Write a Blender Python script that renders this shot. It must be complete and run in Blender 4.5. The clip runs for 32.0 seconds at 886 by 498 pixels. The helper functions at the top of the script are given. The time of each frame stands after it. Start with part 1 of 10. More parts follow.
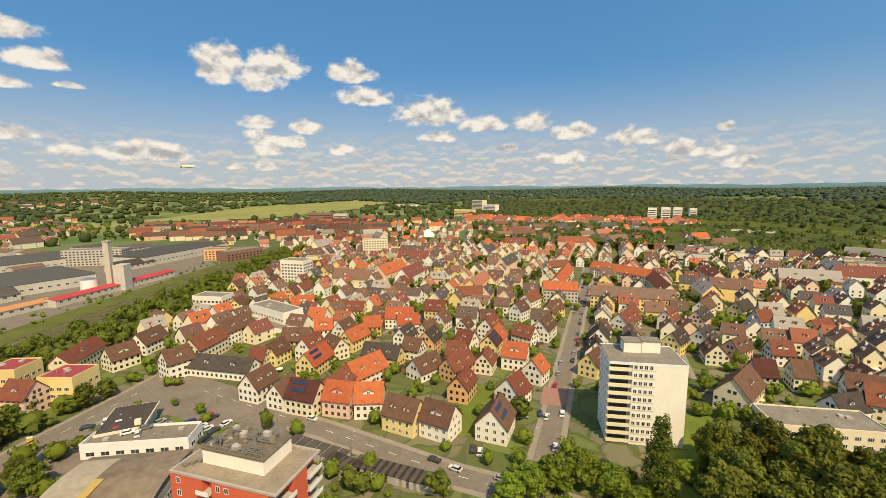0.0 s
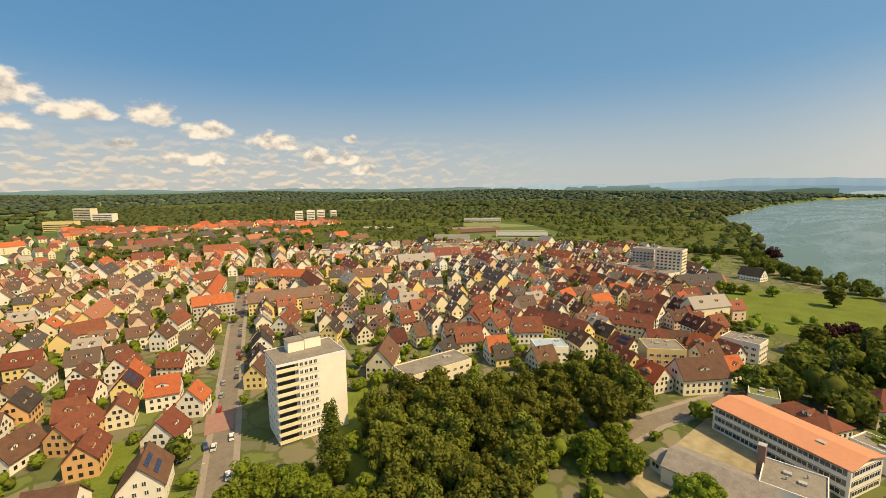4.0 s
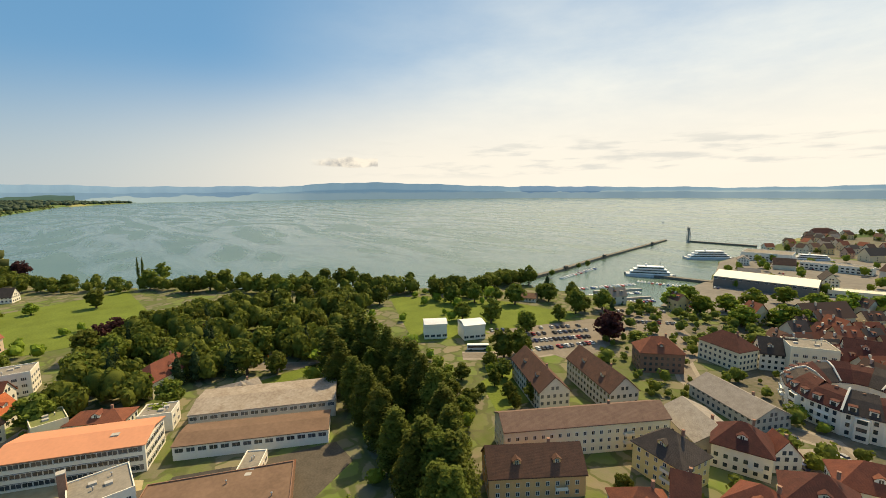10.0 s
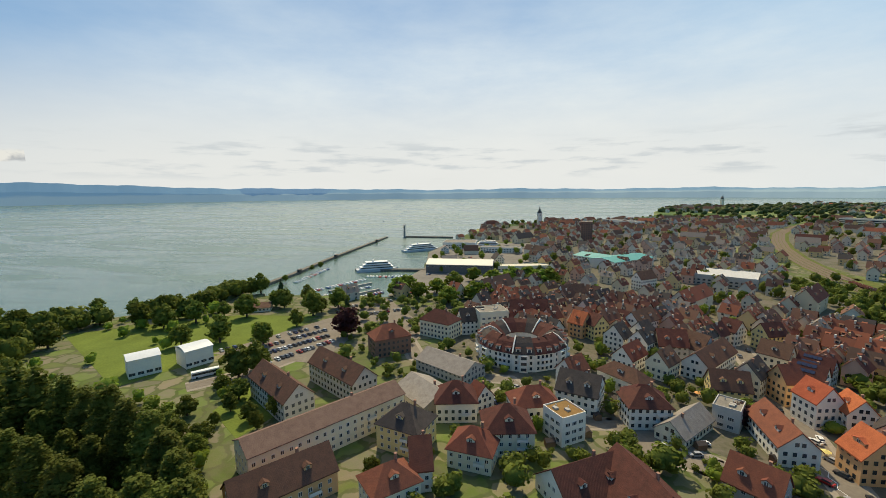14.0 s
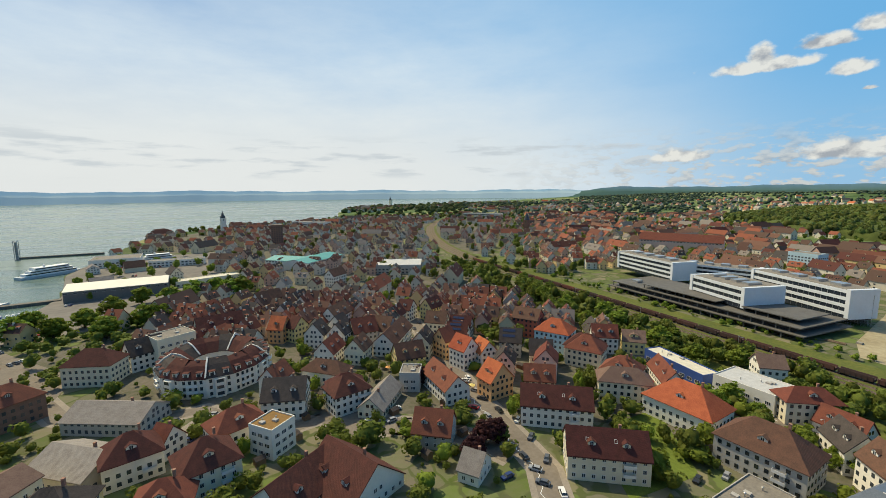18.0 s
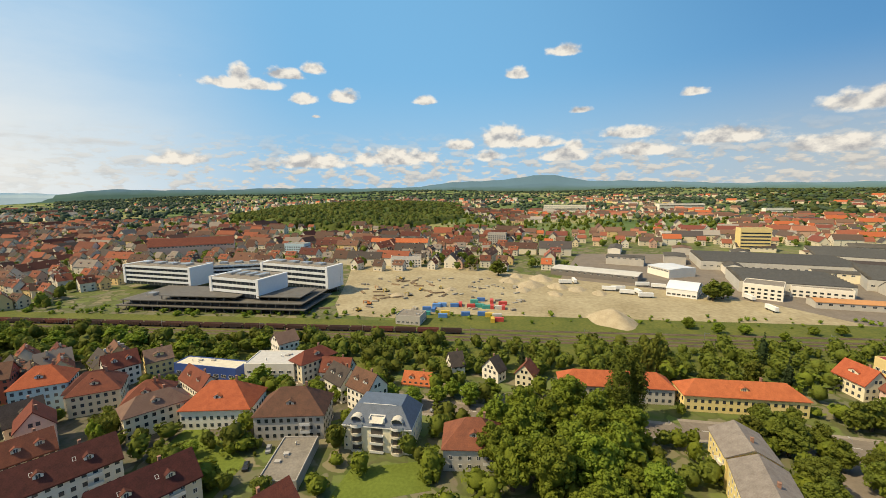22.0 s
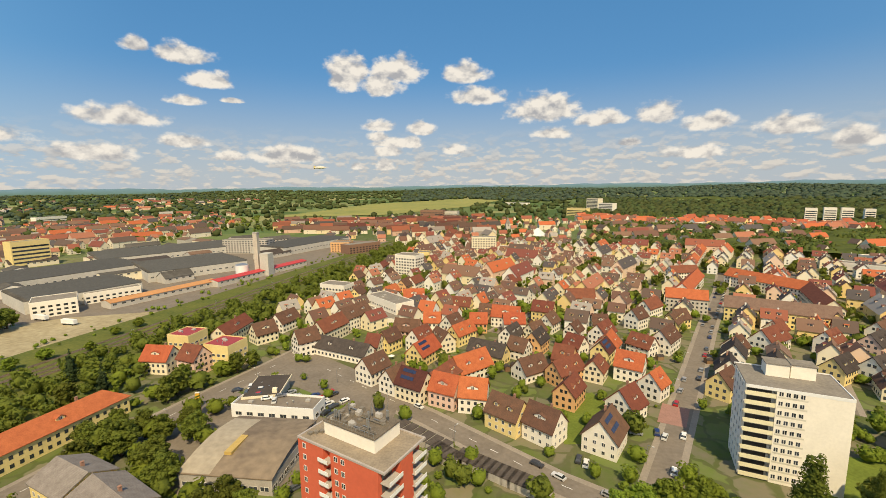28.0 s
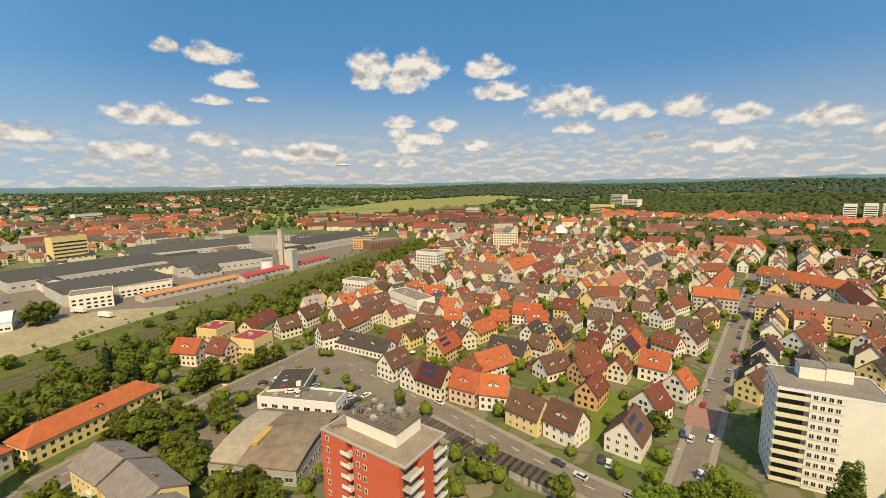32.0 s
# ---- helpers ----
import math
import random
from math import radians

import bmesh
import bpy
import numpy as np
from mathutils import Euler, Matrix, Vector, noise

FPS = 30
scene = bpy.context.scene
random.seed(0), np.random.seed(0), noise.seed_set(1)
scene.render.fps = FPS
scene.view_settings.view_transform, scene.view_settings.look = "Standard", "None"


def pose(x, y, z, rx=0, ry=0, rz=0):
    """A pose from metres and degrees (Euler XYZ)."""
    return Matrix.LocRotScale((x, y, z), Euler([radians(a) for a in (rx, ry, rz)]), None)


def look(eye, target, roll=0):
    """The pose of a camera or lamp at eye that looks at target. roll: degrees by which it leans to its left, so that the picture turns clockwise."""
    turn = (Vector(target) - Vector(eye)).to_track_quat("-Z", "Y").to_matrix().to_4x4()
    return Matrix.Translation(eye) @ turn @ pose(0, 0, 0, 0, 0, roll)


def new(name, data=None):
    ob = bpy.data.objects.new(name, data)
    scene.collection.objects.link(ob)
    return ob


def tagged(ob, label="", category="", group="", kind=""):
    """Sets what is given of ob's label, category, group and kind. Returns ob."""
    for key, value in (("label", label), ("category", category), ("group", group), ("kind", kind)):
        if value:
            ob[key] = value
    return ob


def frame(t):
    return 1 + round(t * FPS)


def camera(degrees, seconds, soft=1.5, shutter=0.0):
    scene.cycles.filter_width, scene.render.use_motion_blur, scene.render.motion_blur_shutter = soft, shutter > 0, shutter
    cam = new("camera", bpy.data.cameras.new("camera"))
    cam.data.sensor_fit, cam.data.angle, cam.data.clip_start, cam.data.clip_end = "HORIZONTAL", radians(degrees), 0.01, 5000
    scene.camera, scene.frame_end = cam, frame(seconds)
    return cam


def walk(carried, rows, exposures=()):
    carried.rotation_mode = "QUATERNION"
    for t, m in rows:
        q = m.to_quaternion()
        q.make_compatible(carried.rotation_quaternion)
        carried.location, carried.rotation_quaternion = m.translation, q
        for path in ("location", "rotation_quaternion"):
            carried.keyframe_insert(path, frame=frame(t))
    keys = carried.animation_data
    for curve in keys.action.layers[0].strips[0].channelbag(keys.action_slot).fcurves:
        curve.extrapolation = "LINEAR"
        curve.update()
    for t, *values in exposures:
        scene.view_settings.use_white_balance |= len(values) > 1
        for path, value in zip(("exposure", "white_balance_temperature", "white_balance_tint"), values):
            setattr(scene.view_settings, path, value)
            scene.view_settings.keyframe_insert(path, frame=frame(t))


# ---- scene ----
EYE = 85.0
cam = camera(92.5, 32.0, soft=0.55)
# seconds, heading (clockwise from +y), tilt, lean
ROWS = [
    (0, -0.00, -8.11, -0.47),
    (0.5, 8.87, -8.05, -0.41),
    (1, 14.74, -8.00, -0.36),
    (1.5, 17.27, -7.96, -0.35),
    (2, 19.12, -7.95, -0.37),
    (2.5, 22.30, -7.96, -0.39),
    (3, 27.65, -7.94, -0.43),
    (3.5, 35.61, -7.94, -0.48),
    (4, 44.94, -7.94, -0.53),
    (4.5, 53.18, -7.92, -0.53),
    (6.5, 77.99, -7.91, -0.57),
    (7, 85.08, -7.91, -0.62),
    (7.5, 93.46, -7.91, -0.61),
    (8, 101.40, -7.93, -0.56),
    (8.5, 109.28, -7.93, -0.52),
    (9, 116.42, -7.90, -0.49),
    (9.5, 123.16, -7.85, -0.45),
    (10, 128.51, -7.81, -0.43),
    (10.5, 132.04, -7.81, -0.42),
    (11, 133.52, -7.84, -0.40),
    (11.5, 134.91, -7.88, -0.40),
    (12, 139.47, -7.88, -0.43),
    (12.5, 145.82, -7.84, -0.47),
    (13, 152.90, -7.81, -0.47),
    (13.5, 159.22, -7.81, -0.51),
    (15.5, 174.14, -7.86, -0.53),
    (16, 178.82, -7.93, -0.46),
    (16.5, 184.88, -7.93, -0.43),
    (17, 190.77, -7.90, -0.45),
    (17.5, 196.50, -7.86, -0.49),
    (18, 204.15, -7.84, -0.52),
    (18.5, 212.08, -7.82, -0.50),
    (19, 220.82, -7.79, -0.49),
    (19.5, 230.97, -7.80, -0.54),
    (20, 239.04, -7.84, -0.63),
    (20.5, 246.78, -7.87, -0.66),
    (21, 253.19, -7.91, -0.65),
    (21.5, 259.59, -7.98, -0.64),
    (22, 264.26, -8.05, -0.60),
    (22.5, 269.08, -8.11, -0.54),
    (23, 273.91, -8.14, -0.50),
    (23.5, 279.08, -8.13, -0.47),
    (24, 285.79, -8.10, -0.46),
    (24.5, 293.96, -8.06, -0.51),
    (25, 301.67, -8.04, -0.60),
    (25.5, 307.95, -8.07, -0.64),
    (27.5, 335.96, -8.14, -0.67),
    (28, 345.28, -8.22, -0.71),
    (28.5, 351.26, -8.30, -0.73),
    (29, 356.02, -8.36, -0.74),
    (29.5, 358.00, -8.42, -0.75),
    (30, 357.95, -8.50, -0.77),
    (30.5, 356.28, -8.54, -0.81),
    (31, 351.64, -8.55, -0.85),
    (31.5, 347.00, -8.58, -0.90),
    (32, 342.39, -8.62, -0.96),
]
walk(cam, [(t, pose(0, 0, EYE, 90 + p, 0, -h) @ pose(0, 0, 0, 0, 0, r)) for t, h, p, r in ROWS],
     exposures=[(0, -0.07, 7300, 10), (4.5, 0.0, 8500, 11), (8, 0.09, 8300, 9), (11, -0.03, 7500, 7), (13, -0.17, 6850, 6), (18, -0.22, 6450, 5), (20, -0.22, 6850, 8), (22, -0.08, 7150, 9), (25, -0.02, 7200, 9), (28, -0.1, 7200, 10), (32, -0.13, 7200, 10)])

# ---- light ----
SUN_AZ, SUN_EL = 158.0, 50.0
sun = new("sun", bpy.data.lights.new("sun", "SUN"))
sun.data.energy, sun.data.angle, sun.data.color = 5.2, radians(0.6), (1.0, 0.85, 0.59)
sa, se = radians(SUN_AZ), radians(SUN_EL)
sun_dir = Vector((math.sin(sa) * math.cos(se), math.cos(sa) * math.cos(se), math.sin(se)))
sun.matrix_world = look(tuple(sun_dir * 500), (0, 0, 0))

world = bpy.data.worlds.new("sky")
scene.world = world
world.use_nodes = True
wn, wl = world.node_tree.nodes, world.node_tree.links
wn.clear()


def wmath(op, a, b=None, clamp=False):
    n = wn.new("ShaderNodeMath")
    n.operation, n.use_clamp = op, clamp
    for i, s in enumerate((a, b)):
        if s is None:
            continue
        if isinstance(s, (int, float)):
            n.inputs[i].default_value = s
        else:
            wl.new(s, n.inputs[i])
    return n.outputs[0]


def build_sky():
    out = wn.new("ShaderNodeOutputWorld")
    bg = wn.new("ShaderNodeBackground")
    bg.inputs[1].default_value = 0.092
    wl.new(bg.outputs[0], out.inputs[0])
    sky = wn.new("ShaderNodeTexSky")
    sky.sky_type, sky.sun_disc = "NISHITA", False
    sky.sun_elevation, sky.sun_rotation = se, sa
    sky.altitude, sky.air_density, sky.dust_density, sky.ozone_density = 400, 1.0, 0.5, 3.0
    co = wn.new("ShaderNodeTexCoord")
    sep = wn.new("ShaderNodeSeparateXYZ")
    wl.new(co.outputs["Generated"], sep.inputs[0])
    el = wmath("MULTIPLY", wmath("ARCSINE", sep.outputs[2]), 57.2958)
    az = wmath("MULTIPLY", wmath("ARCTAN2", sep.outputs[0], sep.outputs[1]), 57.2958)
    az = wmath("ADD", wmath("MODULO", wmath("ADD", az, 600.0), 360.0), 120.0)   # 120 to 480 degrees
    comb = wn.new("ShaderNodeCombineXYZ")
    wl.new(az, comb.inputs[0]), wl.new(el, comb.inputs[1])

    def vec(op, a, b):
        n = wn.new("ShaderNodeVectorMath")
        n.operation = op
        for k, q in enumerate((a, b)):
            if isinstance(q, tuple):
                n.inputs[k].default_value = q
            else:
                wl.new(q, n.inputs[k])
        return n.outputs[0]

    def noise(scale, detail, rough, stretch, up=0.0):
        mp = wn.new("ShaderNodeMapping")
        mp.inputs["Scale"].default_value, mp.inputs["Location"].default_value = (1, 1, stretch), (0, 0, up)
        wl.new(co.outputs["Generated"], mp.inputs[0])
        n = wn.new("ShaderNodeTexNoise")
        n.inputs["Scale"].default_value, n.inputs["Detail"].default_value, n.inputs["Roughness"].default_value = scale, detail, rough
        wl.new(mp.outputs[0], n.inputs["Vector"])
        return n.outputs[0]

    def ramp(value, a, b, lo=0.0, hi=1.0):
        r = wn.new("ShaderNodeMapRange")
        r.interpolation_type = "SMOOTHSTEP"
        for k, v in enumerate((a, b, lo, hi)):
            r.inputs[k + 1].default_value = v
        wl.new(value, r.inputs[0])
        return r.outputs[0]

    def mix(fac, a, b):
        m = wn.new("ShaderNodeMixRGB")
        for k, s in enumerate((fac, a, b)):
            if isinstance(s, tuple):
                m.inputs[k].default_value = (*s, 1)
            elif isinstance(s, float):
                m.inputs[k].default_value = s
            else:
                wl.new(s, m.inputs[k])
        return m.outputs[0]

    def towards(a, up=0.0):
        n = wn.new("ShaderNodeVectorMath")
        n.operation = "DOT_PRODUCT"
        n.inputs[1].default_value = a if isinstance(a, tuple) else (math.sin(radians(a)), math.cos(radians(a)), up)
        wl.new(co.outputs["Generated"], n.inputs[0])
        return n.outputs["Value"]

    # cumulus: each a heap on a flat base (azimuth, elevation of the base, half width, height), broken up by noise
    near = None
    for a, e, w, h in CLOUDS:
        w, h = w * 1.15, h * 1.1
        c, k = e + 0.3 * h, 0.7 * h
        mul = wn.new("ShaderNodeVectorMath")
        mul.operation = "MULTIPLY_ADD"
        mul.inputs[1].default_value, mul.inputs[2].default_value = (1 / w, 1 / k, 0), (-a / w, -c / k, 0)
        wl.new(comb.outputs[0], mul.inputs[0])
        p = vec("MAXIMUM", mul.outputs[0], vec("MULTIPLY", mul.outputs[0], (-1, -2.2, 0)))
        ln = wn.new("ShaderNodeVectorMath")
        ln.operation = "LENGTH"
        wl.new(p, ln.inputs[0])
        near = ln.outputs[1] if near is None else wmath("MINIMUM", near, ln.outputs[1])
    n1 = noise(30, 7, 0.55, 1.5)
    n1up = noise(30, 5, 0.5, 1.5, 0.022)
    dens = wmath("ADD", wmath("SUBTRACT", 1.0, near), wmath("MULTIPLY", wmath("SUBTRACT", n1, 0.5), 1.35))
    mass = ramp(dens, 0.02, 0.46)
    # rows of small far clouds low over the land side
    n3 = noise(30, 6, 0.55, 2.6)
    n3up = noise(30, 3, 0.5, 2.6, 0.016)
    land = ramp(towards(315), -0.35, 0.3)
    band = ramp(el, 2.0, 8.0, 1.0, 0.0)
    farc = wmath("MULTIPLY", wmath("MULTIPLY", ramp(n3, 0.46, 0.58), band), land)
    # thin bright veil towards the sun, thickest low over the lake
    veil = wmath("MULTIPLY", ramp(towards(174), 0.25, 0.97), ramp(el, 7.0, 27.0, 0.95, 0.48))
    veilm = wmath("MULTIPLY", veil, wmath("ADD", 0.35, wmath("MULTIPLY", noise(3.6, 7, 0.6, 3.2), 1.0)), True)
    rich = wn.new("ShaderNodeHueSaturation")
    rich.inputs["Saturation"].default_value = 1.15
    wl.new(sky.outputs[0], rich.inputs["Color"])
    c = mix(0.5, rich.outputs[0], (0.9, 4.15, 9.2))
    c = mix(wmath("MULTIPLY", ramp(el, 0.0, 15.0, 1.0, 0.0), 0.8), c, (5.6, 6.2, 6.9))
    c = mix(wmath("MULTIPLY", ramp(towards(240), 0.25, 0.95), 0.55), c, (3.0, 7.3, 11.9))
    c = mix(wmath("MULTIPLY", ramp(towards(90), 0.2, 0.95), 0.12), c, (4.0, 6.6, 9.0))
    c = mix(veilm, c, (9.7, 10.5, 11.2))
    # cream haze along the lake's horizon, with thin grey streaks in it
    low = wmath("MULTIPLY", ramp(towards(162), 0.1, 0.85), ramp(el, 2.0, 17.0, 1.0, 0.0))
    c = mix(wmath("MULTIPLY", low, 0.8), c, (10.3, 10.1, 9.9))
    streak = wmath("MULTIPLY", wmath("MULTIPLY", ramp(noise(7.0, 5, 0.55, 7.0), 0.5, 0.66), ramp(el, 5.0, 7.5, 1.0, 0.0)), wmath("MULTIPLY", ramp(el, 1.2, 2.6), ramp(towards(185), 0.2, 0.7)))
    c = mix(wmath("MULTIPLY", streak, 0.7), c, (6.9, 7.4, 8.0))
    # unseen warm glow round the sun, added above the view to warm the shade
    fill_glow = wmath("MULTIPLY", ramp(towards(tuple(sun_dir)), 0.45, 0.97), ramp(el, 24.0, 42.0))
    c = mix(wmath("MULTIPLY", fill_glow, 0.75), c, (11.0, 9.6, 7.8))
    lit = wmath("MULTIPLY_ADD", wmath("SUBTRACT", n3, n3up), 4.0, True)
    lit.node.inputs[2].default_value = 0.6
    c = mix(wmath("MULTIPLY", farc, 0.85), c, mix(lit, (5.0, 5.3, 5.8), (8.2, 7.9, 7.5)))
    lit = wmath("MULTIPLY_ADD", wmath("SUBTRACT", n1, n1up), 3.6, True)
    lit.node.inputs[2].default_value = 0.68
    c = mix(wmath("MULTIPLY", mass, 0.96), c, mix(lit, (4.8, 5.0, 5.5), (10.2, 9.9, 9.4)))
    wl.new(c, bg.inputs[0])


CLOUDS = [
    (317.9, 11.4, 2.9, 2.1),
    (333.8, 12.8, 2.9, 3.6),
    (339.9, 13.1, 3.6, 3.5),
    (348.3, 13.0, 3.2, 2.6),
    (350.1, 10.4, 3.5, 2.4),
    (358.4, 7.9, 4.9, 3.8),
    (365.4, 7.2, 3.1, 2.1),
    (371.6, 7.0, 2.5, 2.8),
    (376.6, 5.9, 2.8, 2.3),
    (384.1, 4.8, 3.2, 2.3),
    (389.2, 3.3, 2.1, 2.2),
    (392.8, 3.2, 1.4, 2.0),
    (394.6, 2.0, 2.1, 1.4),
    (337.1, 7.2, 2.2, 1.7),
    (339.0, 5.2, 3.0, 1.5),
    (342.7, 6.8, 2.0, 1.9),
    (359.6, 5.9, 2.5, 1.7),
    (347.0, 4.3, 1.6, 1.5),
    (368.6, 4.7, 1.5, 1.0),
    (375.6, 2.9, 3.1, 1.7),
    (393.1, 6.0, 0.9, 1.1),
    (279.5, 15.7, 2.2, 1.4),
]
CLOUDS += [
    (311.0, 14.3, 1.4, 1.6),
    (315.4, 13.6, 3.2, 2.2),
    (332.8, 11.9, 2.2, 3.4),
    (337.4, 11.4, 2.9, 3.5),
    (266.8, 5.0, 1.9, 1.5),
    (272.1, 5.1, 3.2, 3.4),
    (275.6, 5.1, 4.0, 1.7),
    (258.1, 3.1, 1.5, 1.2),
    (261.8, 3.5, 2.1, 1.6),
    (281.5, 4.7, 1.3, 1.4),
    (287.9, 5.8, 3.3, 1.6),
    (297.6, 4.5, 4.7, 2.1),
    (309.1, 6.8, 4.6, 2.3),
    (294.2, 10.0, 1.4, 1.1),
    (315.1, 9.4, 1.9, 1.3),
    (320.0, 10.0, 1.3, 0.7),
    (314.9, 4.8, 2.7, 1.7),
    (319.2, 3.4, 1.7, 1.3),
    (326.0, 3.2, 4.8, 2.2),
    (337.1, 6.0, 1.6, 1.4),
    (341.2, 5.1, 1.3, 1.8),
    (338.2, 4.1, 2.1, 1.6),
]
CLOUDS += [
    (270.2, 3.5, 2.1, 1.6),
    (280.2, 3.3, 3.2, 1.7),
    (306.3, 3.1, 4.1, 2.0),
    (281.9, 9.1, 1.4, 0.9),
    (289.1, 3.7, 3.6, 1.7),
    (334.1, 2.4, 1.0, 1.2),
    (337.8, 2.3, 1.4, 1.7),
    (239.9, 11.7, 4.9, 1.5),
    (239.8, 12.2, 1.4, 2.5),
    (244.8, 13.1, 2.4, 1.4),
    (248.3, 13.9, 1.5, 1.6),
    (246.9, 10.4, 2.0, 1.6),
    (251.7, 10.8, 2.1, 1.7),
    (273.9, 13.5, 1.5, 1.4),
    (257.4, 3.0, 4.9, 2.6),
    (232.8, 3.0, 3.3, 1.7),
    (247.7, 2.6, 4.8, 2.1),
    (248.3, 8.9, 0.7, 0.5),
    (262.0, 10.6, 1.5, 1.4),
    (476.8, 3.0, 5.2, 1.4),
]
build_sky()

# ---- materials ----
MATS = {}


def mat(name, col, rough=0.8, var=0.25, scale=0.6, metal=0.0, bump=0.0, bscale=8.0, rnd=0.0, col2=None, spec=0.3, fine=6.0):
    """Base colour with stains at two scales, random shift from object to object, and fine relief."""
    if name in MATS:
        return MATS[name]
    m = bpy.data.materials.new(name)
    m.use_nodes = True
    n, l = m.node_tree.nodes, m.node_tree.links
    b = n["Principled BSDF"]
    b.inputs["Roughness"].default_value, b.inputs["Metallic"].default_value = rough, metal
    b.inputs["Specular IOR Level"].default_value = spec
    geo = n.new("ShaderNodeNewGeometry")
    t1 = n.new("ShaderNodeTexNoise")
    t1.inputs["Scale"].default_value, t1.inputs["Detail"].default_value = scale, 5
    t2 = n.new("ShaderNodeTexNoise")
    t2.inputs["Scale"].default_value, t2.inputs["Detail"].default_value = scale * fine, 3
    l.new(geo.outputs["Position"], t1.inputs["Vector"]), l.new(geo.outputs["Position"], t2.inputs["Vector"])
    add = n.new("ShaderNodeMath")
    l.new(t1.outputs[0], add.inputs[0]), l.new(t2.outputs[0], add.inputs[1])
    ramp = n.new("ShaderNodeMapRange")
    ramp.inputs[1].default_value, ramp.inputs[2].default_value = 0.7, 1.3
    l.new(add.outputs[0], ramp.inputs[0])
    mix = n.new("ShaderNodeMixRGB")
    c2 = col2 or tuple(c * (1 - var) for c in col)
    mix.inputs[1].default_value, mix.inputs[2].default_value = (*col, 1), (*c2, 1)
    l.new(ramp.outputs[0], mix.inputs[0])
    last = mix.outputs[0]
    if rnd:
        oi = n.new("ShaderNodeObjectInfo")
        hsv = n.new("ShaderNodeHueSaturation")
        mr = n.new("ShaderNodeMapRange")
        mr.inputs[3].default_value, mr.inputs[4].default_value = 1 - rnd, 1 + rnd
        l.new(oi.outputs["Random"], mr.inputs[0]), l.new(mr.outputs[0], hsv.inputs["Value"])
        mh = n.new("ShaderNodeMapRange")
        mh.inputs[3].default_value, mh.inputs[4].default_value = 0.5 - rnd * 0.05, 0.5 + rnd * 0.05
        l.new(oi.outputs["Random"], mh.inputs[0]), l.new(mh.outputs[0], hsv.inputs["Hue"])
        l.new(last, hsv.inputs["Color"])
        last = hsv.outputs[0]
    l.new(last, b.inputs["Base Color"])
    if bump:
        t3 = n.new("ShaderNodeTexNoise")
        t3.inputs["Scale"].default_value, t3.inputs["Detail"].default_value = bscale, 2
        l.new(geo.outputs["Position"], t3.inputs["Vector"])
        bp = n.new("ShaderNodeBump")
        bp.inputs["Strength"].default_value, bp.inputs["Distance"].default_value = bump, 0.2
        l.new(t3.outputs[0], bp.inputs["Height"]), l.new(bp.outputs[0], b.inputs["Normal"])
    MATS[name] = m
    return m


def roof_mat(name, col, col2, rnd=0.12):
    """Tiled roof: courses as fine relief, lichen and sooty stains."""
    m = mat(name, col, 0.85, col2=col2, scale=0.5, rnd=rnd, spec=0.15)
    n, l = m.node_tree.nodes, m.node_tree.links
    b = n["Principled BSDF"]
    tc = n.new("ShaderNodeTexCoord")
    wv = n.new("ShaderNodeTexWave")
    wv.bands_direction = "Z"
    wv.inputs["Scale"].default_value, wv.inputs["Distortion"].default_value = 2.4, 0.6
    l.new(tc.outputs["Object"], wv.inputs["Vector"])
    bp = n.new("ShaderNodeBump")
    bp.inputs["Strength"].default_value, bp.inputs["Distance"].default_value = 0.3, 0.08
    l.new(wv.outputs["Fac"], bp.inputs["Height"]), l.new(bp.outputs[0], b.inputs["Normal"])
    return m


ROOF = {
    "r": roof_mat("roof_red_brown", (0.22, 0.075, 0.047), (0.135, 0.05, 0.036)),
    "o": roof_mat("roof_orange_tiles", (0.46, 0.13, 0.058), (0.32, 0.085, 0.04)),
    "b": roof_mat("roof_brown_tiles", (0.16, 0.083, 0.056), (0.095, 0.056, 0.041)),
    "d": roof_mat("roof_dark_tiles", (0.082, 0.066, 0.06), (0.048, 0.041, 0.038)),
    "m": roof_mat("roof_maroon_tiles", (0.115, 0.04, 0.032), (0.065, 0.027, 0.023)),
    "g": roof_mat("roof_grey_fibre", (0.30, 0.27, 0.24), (0.20, 0.17, 0.15)),
    "t": roof_mat("roof_pale_red_tiles", (0.22, 0.145, 0.11), (0.15, 0.095, 0.075)),
}
WALL = {
    "w": mat("render_white", (0.82, 0.77, 0.67), 0.9, 0.1, 0.25, bump=0.05, rnd=0.05),
    "c": mat("render_cream", (0.78, 0.70, 0.52), 0.9, 0.1, 0.25, bump=0.05, rnd=0.06),
    "y": mat("render_yellow", (0.78, 0.62, 0.28), 0.9, 0.12, 0.25, bump=0.05, rnd=0.06),
    "o": mat("render_orange", (0.72, 0.42, 0.20), 0.9, 0.12, 0.25, bump=0.05, rnd=0.06),
    "p": mat("render_pink", (0.74, 0.52, 0.42), 0.9, 0.12, 0.25, bump=0.05, rnd=0.06),
    "g": mat("render_grey", (0.52, 0.485, 0.43), 0.9, 0.15, 0.25, bump=0.05, rnd=0.08),
    "r": mat("render_red", (0.45, 0.12, 0.08), 0.9, 0.15, 0.25, bump=0.05),
    "l": mat("render_pale_blue", (0.50, 0.66, 0.72), 0.9, 0.12, 0.25, bump=0.05),
    "z": mat("brick_dark", (0.28, 0.16, 0.11), 0.9, 0.3, 0.6, bump=0.1),
}
GLASS = mat("window_glass", (0.05, 0.06, 0.07), 0.08, 0.3, 0.4, spec=0.6, rnd=0.5)
FRAME = mat("window_frame", (0.74, 0.72, 0.68), 0.5, 0.1)
